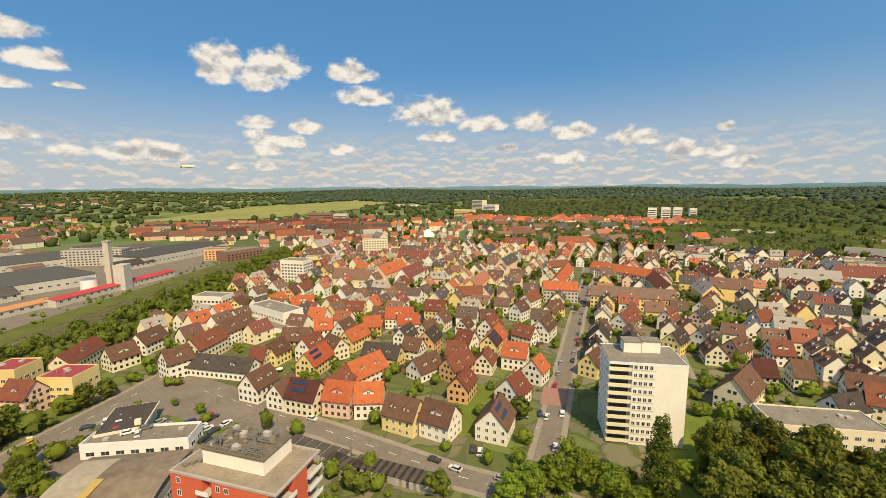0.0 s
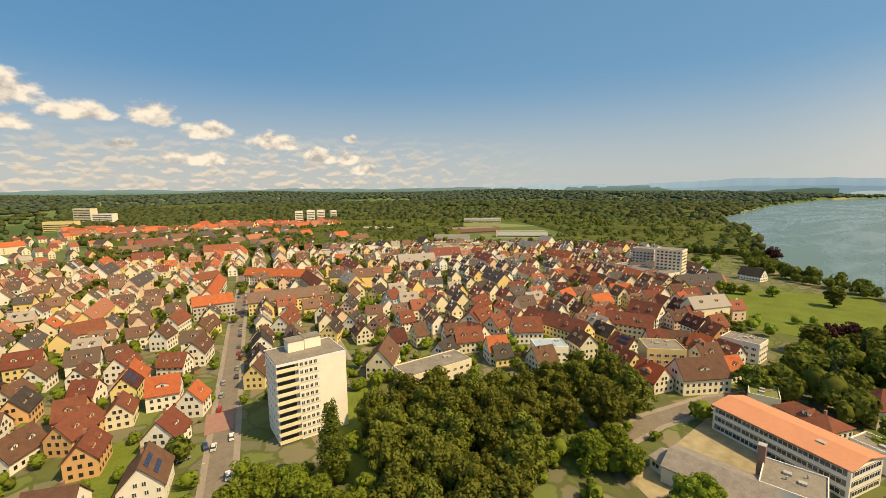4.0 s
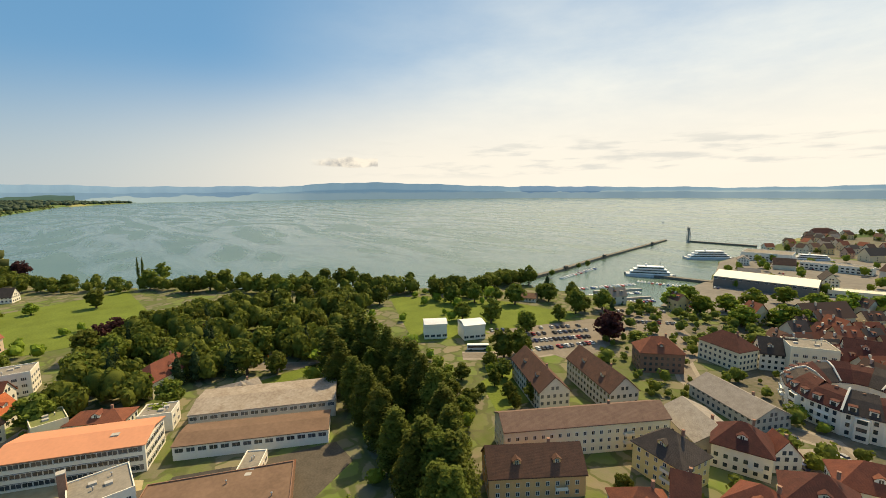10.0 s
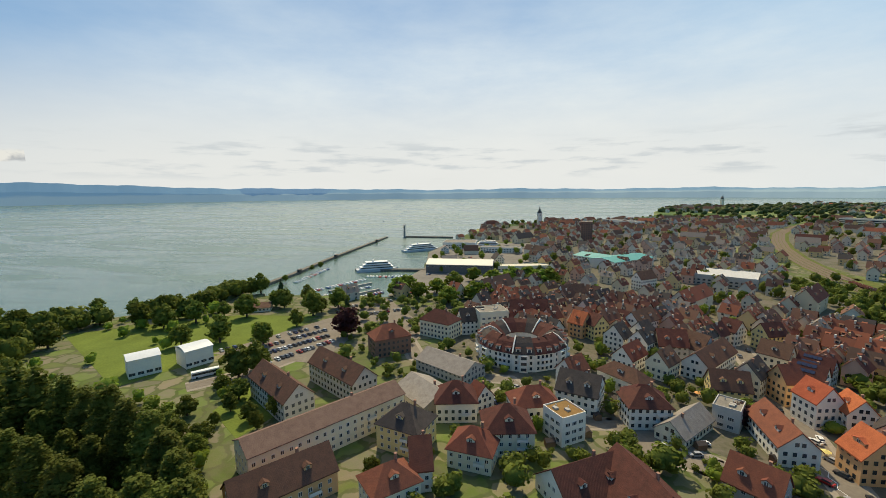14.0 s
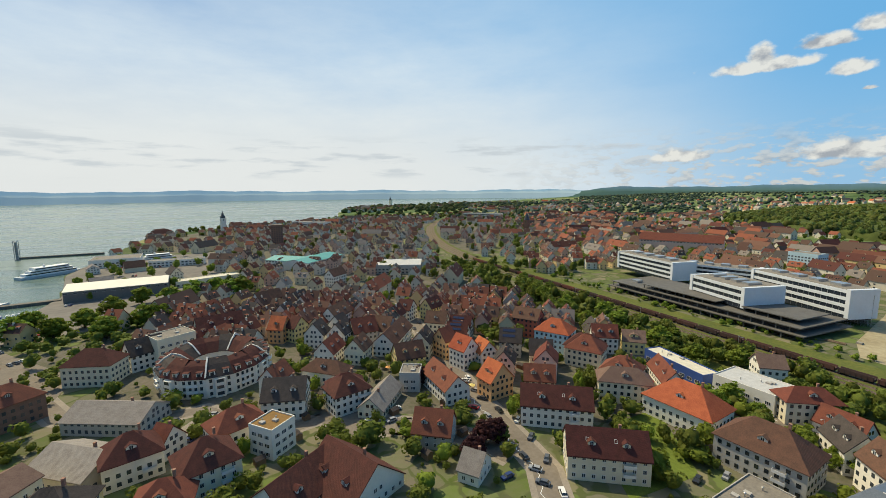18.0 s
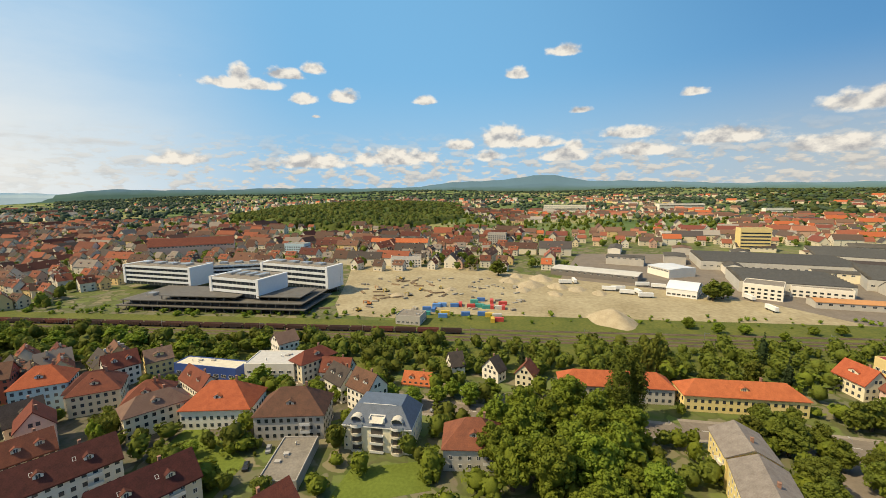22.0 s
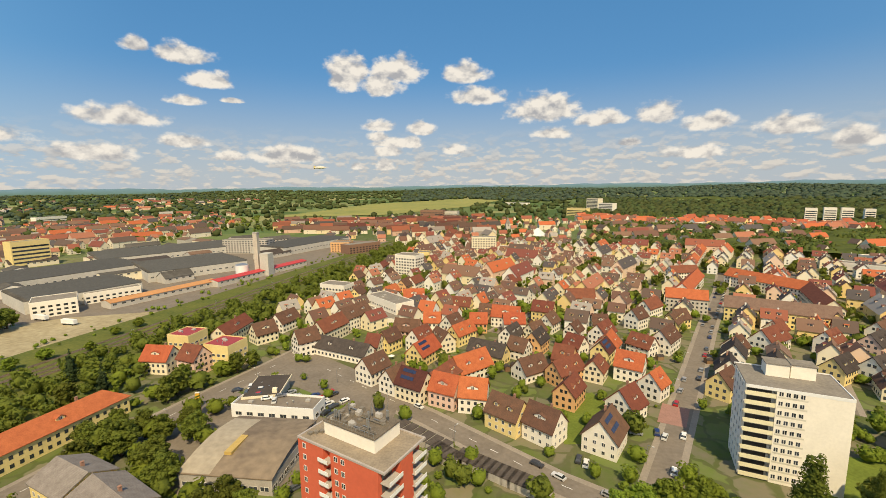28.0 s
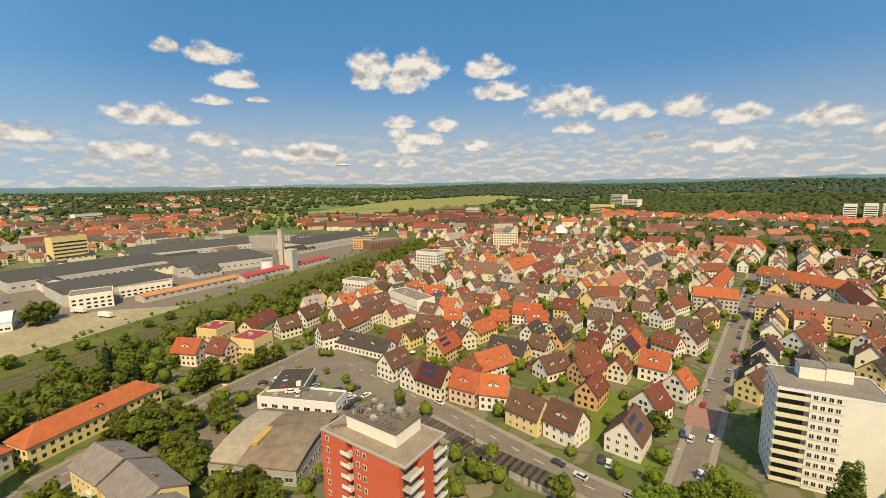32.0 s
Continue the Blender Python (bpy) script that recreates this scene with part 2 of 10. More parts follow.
STONE = mat("chimney_brick", (0.36, 0.2, 0.14), 0.9, 0.3, 2.0)
CONC = mat("concrete", (0.46, 0.43, 0.39), 0.9, 0.25, 0.3, bump=0.1)
FLATROOF = mat("bitumen_gravel_roof", (0.27, 0.24, 0.2), 0.95, 0.35, 0.22, bump=0.2)
METAL = mat("grey_metal", (0.5, 0.5, 0.5), 0.35, 0.2, 0.5, metal=0.7)
WHITE = mat("white_paint", (0.8, 0.8, 0.78), 0.5, 0.1, 0.3)
SOLAR = mat("solar_panel", (0.03, 0.04, 0.09), 0.15, 0.2, 1.0, spec=0.6)
RED = mat("red_facade", (0.62, 0.13, 0.07), 0.85, 0.12, 0.2, bump=0.05)
TYRE = mat("tyre_rubber", (0.02, 0.02, 0.02), 0.8, 0.2)
ASPH = mat("asphalt", (0.225, 0.19, 0.152), 0.92, 0.3, 0.12, bump=0.1)
PAVE = mat("pavement_slabs", (0.32, 0.275, 0.225), 0.92, 0.25, 0.2, bump=0.1)
PINKPAVE = mat("red_block_paving", (0.36, 0.2, 0.16), 0.92, 0.25, 0.3)
BALLAST = mat("rail_ballast", (0.2, 0.145, 0.1), 0.95, 0.45, 0.3, bump=0.3)
SAND = mat("bare_sand", (0.42, 0.36, 0.23), 0.95, 0.3, 0.035, bump=0.3, col2=(0.26, 0.21, 0.12), fine=9)
LAWN = mat("lawn", (0.155, 0.2, 0.038), 0.95, 0.35, 0.08, bump=0.3, bscale=3, spec=0.1, fine=12)
SCRUB = mat("rough_grass", (0.15, 0.155, 0.04), 0.95, 0.5, 0.06, bump=0.4, bscale=2, spec=0.1, fine=9, col2=(0.07, 0.095, 0.026))
FIELDS = mat("mown_field", (0.30, 0.28, 0.09), 0.95, 0.3, 0.006, col2=(0.2, 0.22, 0.075), spec=0.1)
BARK = mat("bark", (0.12, 0.085, 0.06), 0.95, 0.4, 2.0, bump=0.3)


def paint_mat(name, cols, rough=0.3, metal=0.0):
    """One paint out of a few for every object that wears it."""
    m = mat(name, (0.5, 0.5, 0.5), rough, metal=metal, spec=0.5)
    n, l = m.node_tree.nodes, m.node_tree.links
    oi = n.new("ShaderNodeObjectInfo")
    cr = n.new("ShaderNodeValToRGB")
    cr.color_ramp.interpolation = "CONSTANT"
    while len(cr.color_ramp.elements) < len(cols):
        cr.color_ramp.elements.new(0.5)
    for i, c in enumerate(cols):
        cr.color_ramp.elements[i].position, cr.color_ramp.elements[i].color = i / len(cols), (*c, 1)
    l.new(oi.outputs["Random"], cr.inputs[0]), l.new(cr.outputs[0], n["Principled BSDF"].inputs["Base Color"])
    return m


CARPAINT = paint_mat("car_paint", [(0.03, 0.03, 0.035), (0.55, 0.55, 0.56), (0.75, 0.75, 0.74), (0.09, 0.1, 0.12), (0.3, 0.31, 0.33), (0.02, 0.04, 0.14), (0.3, 0.3, 0.31), (0.16, 0.16, 0.17), (0.62, 0.62, 0.6), (0.05, 0.05, 0.055), (0.4, 0.02, 0.02)])
BOATPAINT = paint_mat("boat_paint", [(0.8, 0.8, 0.78), (0.7, 0.7, 0.7), (0.06, 0.1, 0.25), (0.5, 0.05, 0.04), (0.75, 0.74, 0.7)], 0.3)


def leaf_mat(name, col, col2, rnd=0.25, isle=0.0):
    m = mat(name, col, 0.75, col2=col2, scale=0.007 if isle else 0.35, rnd=rnd, spec=0.12, fine=7.0)
    n, l = m.node_tree.nodes, m.node_tree.links
    b = n["Principled BSDF"]
    if isle:   # crown by crown in the joined woods
        geo, hsv, mr, mh = n.new("ShaderNodeNewGeometry"), n.new("ShaderNodeHueSaturation"), n.new("ShaderNodeMapRange"), n.new("ShaderNodeMapRange")
        mr.inputs[3].default_value, mr.inputs[4].default_value = 1 - isle, 1 + isle
        mh.inputs[3].default_value, mh.inputs[4].default_value = 0.47, 0.52
        l.new(geo.outputs["Random Per Island"], mr.inputs[0]), l.new(geo.outputs["Random Per Island"], mh.inputs[0])
        l.new(mr.outputs[0], hsv.inputs["Value"]), l.new(mh.outputs[0], hsv.inputs["Hue"])
        l.new(b.inputs["Base Color"].links[0].from_socket, hsv.inputs["Color"]), l.new(hsv.outputs[0], b.inputs["Base Color"])
    tr, mx = n.new("ShaderNodeBsdfTranslucent"), n.new("ShaderNodeMixShader")
    mx.inputs[0].default_value = 0.36
    l.new(b.inputs["Base Color"].links[0].from_socket, tr.inputs[0])
    l.new(b.outputs[0], mx.inputs[1]), l.new(tr.outputs[0], mx.inputs[2])
    l.new(mx.outputs[0], n["Material Output"].inputs[0])
    return m


LEAF = {
    "broad": leaf_mat("leaves_green", (0.18, 0.21, 0.035), (0.105, 0.13, 0.025)),
    "fresh": leaf_mat("leaves_fresh_green", (0.235, 0.30, 0.038), (0.15, 0.20, 0.03)),
    "olive": leaf_mat("leaves_olive", (0.20, 0.215, 0.038), (0.115, 0.13, 0.025)),
    "conifer": leaf_mat("needles_dark", (0.062, 0.092, 0.034), (0.034, 0.052, 0.022)),
    "copper": leaf_mat("leaves_copper", (0.085, 0.032, 0.034), (0.045, 0.02, 0.022)),
    "poplar": leaf_mat("leaves_poplar", (0.145, 0.165, 0.027), (0.08, 0.098, 0.018)),
    "near": leaf_mat("near_wood_leaves", (0.155, 0.19, 0.045), (0.08, 0.108, 0.03), 0.0, 0.2),
    # greens turn bluer from far to haze: aerial haze put into the leaf colour
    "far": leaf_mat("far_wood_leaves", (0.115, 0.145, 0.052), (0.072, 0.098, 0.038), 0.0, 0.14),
    "haze": leaf_mat("hazed_wood_leaves", (0.10, 0.142, 0.092), (0.08, 0.118, 0.082), 0.0, 0.12),
}


def water_mat():
    m = mat("lake_water", (0.105, 0.165, 0.125), 0.2, col2=(0.075, 0.13, 0.10), scale=0.004, spec=0.5, fine=3)
    n, l = m.node_tree.nodes, m.node_tree.links
    b = n["Principled BSDF"]
    geo = n.new("ShaderNodeNewGeometry")
    mp = n.new("ShaderNodeMapping")
    mp.inputs["Rotation"].default_value, mp.inputs["Scale"].default_value = (0, 0, radians(28)), (1, 3.2, 1)
    l.new(geo.outputs["Position"], mp.inputs[0])
    t = n.new("ShaderNodeTexNoise")
    t.inputs["Scale"].default_value, t.inputs["Detail"].default_value, t.inputs["Distortion"].default_value = 0.0024, 5, 2.2
    l.new(mp.outputs[0], t.inputs["Vector"])
    mr = n.new("ShaderNodeMapRange")
    mr.interpolation_type = "SMOOTHSTEP"
    mr.inputs[1].default_value, mr.inputs[2].default_value, mr.inputs[3].default_value, mr.inputs[4].default_value = 0.42, 0.6, 0.30, 0.13
    l.new(t.outputs[0], mr.inputs[0]), l.new(mr.outputs[0], b.inputs["Roughness"])
    t2 = n.new("ShaderNodeTexNoise")
    t2.inputs["Scale"].default_value, t2.inputs["Detail"].default_value = 0.35, 4
    l.new(mp.outputs[0], t2.inputs["Vector"])
    bp = n.new("ShaderNodeBump")
    bp.inputs["Strength"].default_value, bp.inputs["Distance"].default_value = 0.4, 0.5
    l.new(t2.outputs[0], bp.inputs["Height"]), l.new(bp.outputs[0], b.inputs["Normal"])
    return m


def ground_mat():
    """Gardens, paths and yards of the town; meadows and fields in plots farther out."""
    m = mat("ground_cover", (0.108, 0.145, 0.033), 0.95, col2=(0.17, 0.148, 0.097), scale=0.06, spec=0.1, fine=5, bump=0.3, bscale=1.5)
    n, l = m.node_tree.nodes, m.node_tree.links
    b = n["Principled BSDF"]
    town = b.inputs["Base Color"].links[0].from_socket
    geo = n.new("ShaderNodeNewGeometry")
    ln = n.new("ShaderNodeVectorMath")
    ln.operation = "LENGTH"
    l.new(geo.outputs["Position"], ln.inputs[0])
    far = n.new("ShaderNodeMapRange")
    far.inputs[1].default_value, far.inputs[2].default_value = 600, 900
    l.new(ln.outputs[1], far.inputs[0])
    vo = n.new("ShaderNodeTexVoronoi")
    vo.inputs["Scale"].default_value = 0.006
    l.new(geo.outputs["Position"], vo.inputs["Vector"])
    sp = n.new("ShaderNodeSeparateColor")
    l.new(vo.outputs["Color"], sp.inputs[0])
    cr = n.new("ShaderNodeValToRGB")
    for i, (p, c) in enumerate([(0.0, (0.06, 0.1, 0.03)), (0.4, (0.10, 0.15, 0.05)), (0.65, (0.14, 0.18, 0.065)), (0.88, (0.26, 0.25, 0.11)), (1.0, (0.1, 0.14, 0.05))]):
        e = cr.color_ramp.elements[i] if i < 2 else cr.color_ramp.elements.new(p)
        e.position, e.color = p, (*c, 1)
    l.new(sp.outputs[0], cr.inputs[0])
    plots = n.new("ShaderNodeTexVoronoi")   # lawns, beds, paving and gravel, plot by plot
    plots.inputs["Scale"].default_value = 0.105
    wob = n.new("ShaderNodeTexNoise")
    wob.inputs["Scale"].default_value = 0.15
    wm = n.new("ShaderNodeVectorMath")
    wm.operation = "MULTIPLY_ADD"
    wm.inputs[1].default_value = (7, 7, 0)
    l.new(geo.outputs["Position"], wob.inputs["Vector"]), l.new(wob.outputs["Color"], wm.inputs[0]), l.new(geo.outputs["Position"], wm.inputs[2])
    l.new(wm.outputs[0], plots.inputs["Vector"])
    ps = n.new("ShaderNodeSeparateColor")
    l.new(plots.outputs["Color"], ps.inputs[0])
    pc = n.new("ShaderNodeValToRGB")
    pc.color_ramp.interpolation = "CONSTANT"
    for i, (p, c) in enumerate([(0.0, (0.135, 0.20, 0.042)), (0.2, (0.075, 0.11, 0.028)), (0.34, (0.24, 0.2, 0.155)), (0.48, (0.2, 0.175, 0.14)), (0.62, (0.3, 0.24, 0.175)), (0.72, (0.105, 0.145, 0.033)), (0.86, (0.16, 0.14, 0.115))]):
        e = pc.color_ramp.elements[i] if i < 2 else pc.color_ramp.elements.new(p)
        e.position, e.color = p, (*c, 1)
    l.new(ps.outputs[1], pc.inputs[0])
    edge = n.new("ShaderNodeTexVoronoi")
    edge.feature = "DISTANCE_TO_EDGE"
    edge.inputs["Scale"].default_value = 0.105
    l.new(wm.outputs[0], edge.inputs["Vector"])
    em = n.new("ShaderNodeMapRange")
    em.inputs[1].default_value, em.inputs[2].default_value = 0.05, 0.09
    l.new(edge.outputs["Distance"], em.inputs[0])
    hedge = n.new("ShaderNodeMixRGB")
    hedge.inputs[1].default_value = (0.05, 0.07, 0.022, 1)
    l.new(em.outputs[0], hedge.inputs[0]), l.new(pc.outputs[0], hedge.inputs[2])
    blend = n.new("ShaderNodeMixRGB")
    blend.inputs[0].default_value = 0.45
    l.new(town, blend.inputs[1]), l.new(hedge.outputs[0], blend.inputs[2])
    town = blend.outputs[0]
    mx = n.new("ShaderNodeMixRGB")
    l.new(far.outputs[0], mx.inputs[0]), l.new(town, mx.inputs[1]), l.new(cr.outputs[0], mx.inputs[2])
    l.new(mx.outputs[0], b.inputs["Base Color"])
    return m


# ---- mesh helpers ----
class Mesh:
    """Collects vertices and faces; mi is the material slot of the faces that follow."""

    def __init__(self):
        self.v, self.f, self.m, self.mi = [], [], [], 0

    def face(self, *pts):
        i = len(self.v)
        self.v += [tuple(p) for p in pts]
        self.f.append(tuple(range(i, i + len(pts))))
        self.m.append(self.mi)
        return self

    def prism(self, poly, z0, z1):
        """An upright prism over a plan given counter-clockwise."""
        i, k = len(self.v), len(poly)
        self.v += [(x, y, z0) for x, y in poly] + [(x, y, z1) for x, y in poly]
        self.f += [tuple(i + j for j in range(k - 1, -1, -1)), tuple(i + k + j for j in range(k))]
        self.f += [(i + j, i + (j + 1) % k, i + k + (j + 1) % k, i + k + j) for j in range(k)]
        self.m += [self.mi] * (k + 2)
        return self

    def box(self, x0, y0, z0, x1, y1, z1):
        return self.prism([(x0, y0), (x1, y0), (x1, y1), (x0, y1)], z0, z1)

    def along_x(self, prof, x0, x1):
        """A profile of (y, z) points carried from x0 to x1."""
        i, k = len(self.v), len(prof)
        self.v += [(x0, y, z) for y, z in prof] + [(x1, y, z) for y, z in prof]
        self.f += [tuple(i + j for j in range(k - 1, -1, -1)), tuple(i + k + j for j in range(k))]
        self.f += [(i + j, i + (j + 1) % k, i + k + (j + 1) % k, i + k + j) for j in range(k)]
        self.m += [self.mi] * (k + 2)
        return self

    def cyl(self, x, y, z0, z1, r0, r1=None, k=10):
        r1 = r0 if r1 is None else r1
        i = len(self.v)
        cs = [(math.cos(2 * math.pi * j / k), math.sin(2 * math.pi * j / k)) for j in range(k)]
        self.v += [(x + r0 * c, y + r0 * s, z0) for c, s in cs] + [(x + r1 * c, y + r1 * s, z1) for c, s in cs]
        self.f += [tuple(i + j for j in range(k - 1, -1, -1)), tuple(i + k + j for j in range(k))]
        self.f += [(i + j, i + (j + 1) % k, i + k + (j + 1) % k, i + k + j) for j in range(k)]
        self.m += [self.mi] * (k + 2)
        return self

    def data(self, name, *mats):
        me = bpy.data.meshes.new(name)
        me.from_pydata(self.v, [], self.f)
        for m in mats:
            me.materials.append(m)
        if any(self.m):
            me.polygons.foreach_set("material_index", self.m)
        return me


def part(name, mesh, mats, parent=None, label="", at=None):
    """One mesh object, under a thing or a part when a parent is given."""
    if isinstance(mesh, Mesh):
        mesh = mesh.data(name, *(mats if isinstance(mats, (tuple, list)) else (mats,)))
    ob = new(name, mesh)
    ob.parent = parent
    if at is not None:
        ob.matrix_basis = at
    return tagged(ob, label)


def thing(name, label, category, x=0, y=0, z=0, turn=0, group="", kind=""):
    ob = new(name)
    ob.empty_display_size = 0.5
    ob.matrix_basis = pose(x, y, z, 0, 0, turn)
    return tagged(ob, label, category, group, kind)


def sheet(name, poly, z, material, label="", kind="structure", category=""):
    """A flat area of the ground, as a thin slab."""
    me = Mesh().prism(poly, z - 0.6, z)
    return tagged(part(name, me, material), label, category, "", kind)


def strip(name, pts, width, z, material, label="", category="road", thick=0.5):
    """A road, path or wall that follows a line on the ground."""
    m = Mesh()
    P = [Vector((x, y)) for x, y in pts]
    L, R = [], []
    for i, p in enumerate(P):
        d = (P[min(i + 1, len(P) - 1)] - P[max(i - 1, 0)]).normalized()
        nrm = Vector((-d.y, d.x)) * width / 2
        L.append(p + nrm), R.append(p - nrm)
    for i in range(len(P) - 1):
        a, b, c, d = R[i], R[i + 1], L[i + 1], L[i]
        m.face((*a, z), (*b, z), (*c, z), (*d, z))
        m.face((*R[i], z - thick), (*R[i + 1], z - thick), (*b, z), (*a, z))
        m.face((*c, z), (*L[i + 1], z - thick), (*L[i], z - thick), (*d, z))
    return tagged(part(name, m, material), label, category, "", "structure")


# window panes: one mesh for each proportion, shared by all the windows of that size
def window_data(w, h, bars=1):
    """Frame with recessed panes, as one connected sheet that wraps the wall by a few centimetres."""
    f = 0.09
    xs = [-w / 2, -w / 2 + f]
    for k in range(bars):
        x = -w / 2 + w * (k + 1) / (bars + 1)
        xs += [x - 0.04, x + 0.04]
    xs += [w / 2 - f, w / 2]
    zs = [0, f, h - f, h]
    m = Mesh()
    n = len(xs)
    m.v += [(x, -0.05, z) for z in zs for x in xs] + [(x, -0.005, z) for z in zs for x in xs] + [(-w / 2, 0.06, 0), (w / 2, 0.06, 0), (w / 2, 0.06, h), (-w / 2, 0.06, h)]
    o = 4 * n
    for r in range(3):
        for c in range(n - 1):
            q = (r * n + c, r * n + c + 1, (r + 1) * n + c + 1, (r + 1) * n + c)
            if r == 1 and c % 2 == 1:
                p = tuple(k + o for k in q)
                m.f.append(p), m.m.append(1)
                m.f += [(q[k], q[(k + 1) % 4], p[(k + 1) % 4], p[k]) for k in range(4)]
                m.m += [0] * 4
            else:
                m.f.append(q), m.m.append(0)
    b = 2 * o
    m.f += [(0, b, b + 1, n - 1), (n - 1, b + 1, b + 2, 4 * n - 1), (4 * n - 1, b + 2, b + 3, 3 * n), (3 * n, b + 3, b, 0)]
    m.m += [0] * 4
    return m.data("window", FRAME, GLASS)


WIN = window_data(1.1, 1.35)
WIN_WIDE = window_data(1.9, 1.35, 2)
WIN_SMALL = window_data(0.8, 0.9, 0)
WIN_BAND = window_data(2.6, 1.5, 1)
SKYLIGHT = window_data(0.8, 1.2, 0)
FOOTPRINTS = []   # x, y and reach of every building, kept clear of bushes
FACE = {"a": (0, -1, 0), "b": (0, 1, 180), "c": (1, 0, 90), "d": (-1, 0, -90)}


def windows_on(parent, face, half_along, half_out, rows, step, data, name="window", edge=1.2, skip=()):
    """Rows of windows on one wall: rows are sill heights."""
    nx, ny, rz = FACE[face]
    n = max(1, int((2 * half_along - 2 * edge) / step) + 1)
    for r, z in enumerate(rows):
        for i in range(n):
            if (r, i) in skip:
                continue
            s = (i - (n - 1) / 2) * step
            x, y = (s, ny * half_out) if ny else (nx * half_out, s)
            part(name, data, None, parent, at=pose(x, y, z, 0, 0, rz))


def far_windows(parent, walls, size=(1.1, 1.3)):
    """Windows too small to pick apart, as one part: rows of face, half length, distance out, sill heights, spacing."""
    m = Mesh()
    for face, ha, ho, rows, step in walls:
        nx, ny, rz = FACE[face]
        n = max(1, int((2 * ha - 2.0) / step) + 1)
        w = size[0] / 2
        for z in rows:
            for i in range(n):
                s = (i - (n - 1) / 2) * step
                if ny:
                    m.box(s - w, min(ny * ho, ny * ho + ny * 0.05), z, s + w, max(ny * ho, ny * ho + ny * 0.05), z + size[1])
                else:
                    m.box(min(nx * ho, nx * ho + nx * 0.05), s - w, z, max(nx * ho, nx * ho + nx * 0.05), s + w, z + size[1])
    tagged(part("glazing", m, GLASS, parent), kind="stuff")


def roof_slab(L, W, eave, ridge, over=0.55, thick=0.28):
    s = (ridge - eave) / (W / 2)
    ye, ze = W / 2 + over, eave - over * s
    t = thick * math.sqrt(1 + s * s)
    prof = [(-ye, ze), (0, ridge), (ye, ze), (ye, ze + t), (0, ridge + t), (-ye, ze + t)]
    return Mesh().along_x(prof, -L / 2 - over * 0.7, L / 2 + over * 0.7)


def gable_body(L, W, eave, ridge):
    return Mesh().along_x([(-W / 2, -0.4), (W / 2, -0.4), (W / 2, eave), (0, ridge - 0.02), (-W / 2, eave)], -L / 2, L / 2)


def hip_roof(L, W, eave, ridge, over=0.6, flat=0.0):
    """Hipped roof; flat is the share of the width that the top stays level."""
    m = Mesh()
    a, b = L / 2 + over, W / 2 + over
    fx, fy = max(L / 2 - W / 2 * (1 - flat), 0.02), W / 2 * flat + 0.02
    lo = [(-a, -b, eave), (a, -b, eave), (a, b, eave), (-a, b, eave)]
    lo2 = [(x, y, z + 0.22) for x, y, z in lo]
    hi = [(-fx, -fy, ridge), (fx, -fy, ridge), (fx, fy, ridge), (-fx, fy, ridge)]
    m.face(*lo[::-1])
    for i in range(4):
        j = (i + 1) % 4
        m.face(lo[i], lo[j], lo2[j], lo2[i]), m.face(lo2[i], lo2[j], hi[j], hi[i])
    m.face(*hi)
    return m


WALL_WORD = dict(w="white", c="cream", y="yellow", o="orange", p="pink", g="grey", r="red", l="pale blue", z="brown brick")
ROOF_WORD = dict(r="red-brown tiled", o="bright orange tiled", b="brown tiled", d="dark slate-grey tiled", m="maroon tiled", g="grey fibre-cement", t="pale red tiled")


def dormer(parent, x, side, W, eave, ridge, roof, wall, w=2.2):
    """A small gabled dormer on one slope; side is -1 or 1. Its front stands at local y = 0 and it runs back into the roof."""
    s = (ridge - eave) / (W / 2)
    y0 = W / 2 * 0.66
    z0 = ridge - y0 * s
    deep = 1.6 / s + 0.4
    m = Mesh()
    m.v += [(-w / 2, 0, 0), (w / 2, 0, 0), (w / 2, 0, 1.5), (0, 0, 2.2), (-w / 2, 0, 1.5)]
    m.v += [(-w / 2, deep, 0), (w / 2, deep, 0), (w / 2, deep, 1.5), (0, deep + 0.7, 2.2), (-w / 2, deep, 1.5)]
    m.f += [(0, 1, 2, 3, 4), (1, 6, 7, 2), (5, 0, 4, 9), (9, 8, 7, 6, 5)]
    m.m += [0] * 4
    m.mi = 1
    o = 0.25
    m.face((-w / 2 - o, -o, 1.4), (0, -o, 2.28), (0, deep + 0.9, 2.28), (-w / 2 - o, deep, 1.4))
    m.face((0, -o, 2.28), (w / 2 + o, -o, 1.4), (w / 2 + o, deep, 1.4), (0, deep + 0.9, 2.28))
    m.face((-w / 2 - o, -o, 1.25), (-w / 2 - o, -o, 1.4), (0, -o, 2.28), (0, -o, 2.12))
    m.face((w / 2 + o, -o, 1.4), (w / 2 + o, -o, 1.25), (0, -o, 2.12), (0, -o, 2.28))
    d = part("dormer", m, (WALL[wall], ROOF[roof]), parent, at=pose(x, side * y0, z0 - 0.1, 0, 0, 0 if side < 0 else 180))
    part("window", WIN, None, d, at=pose(0, -0.02, 0.25))


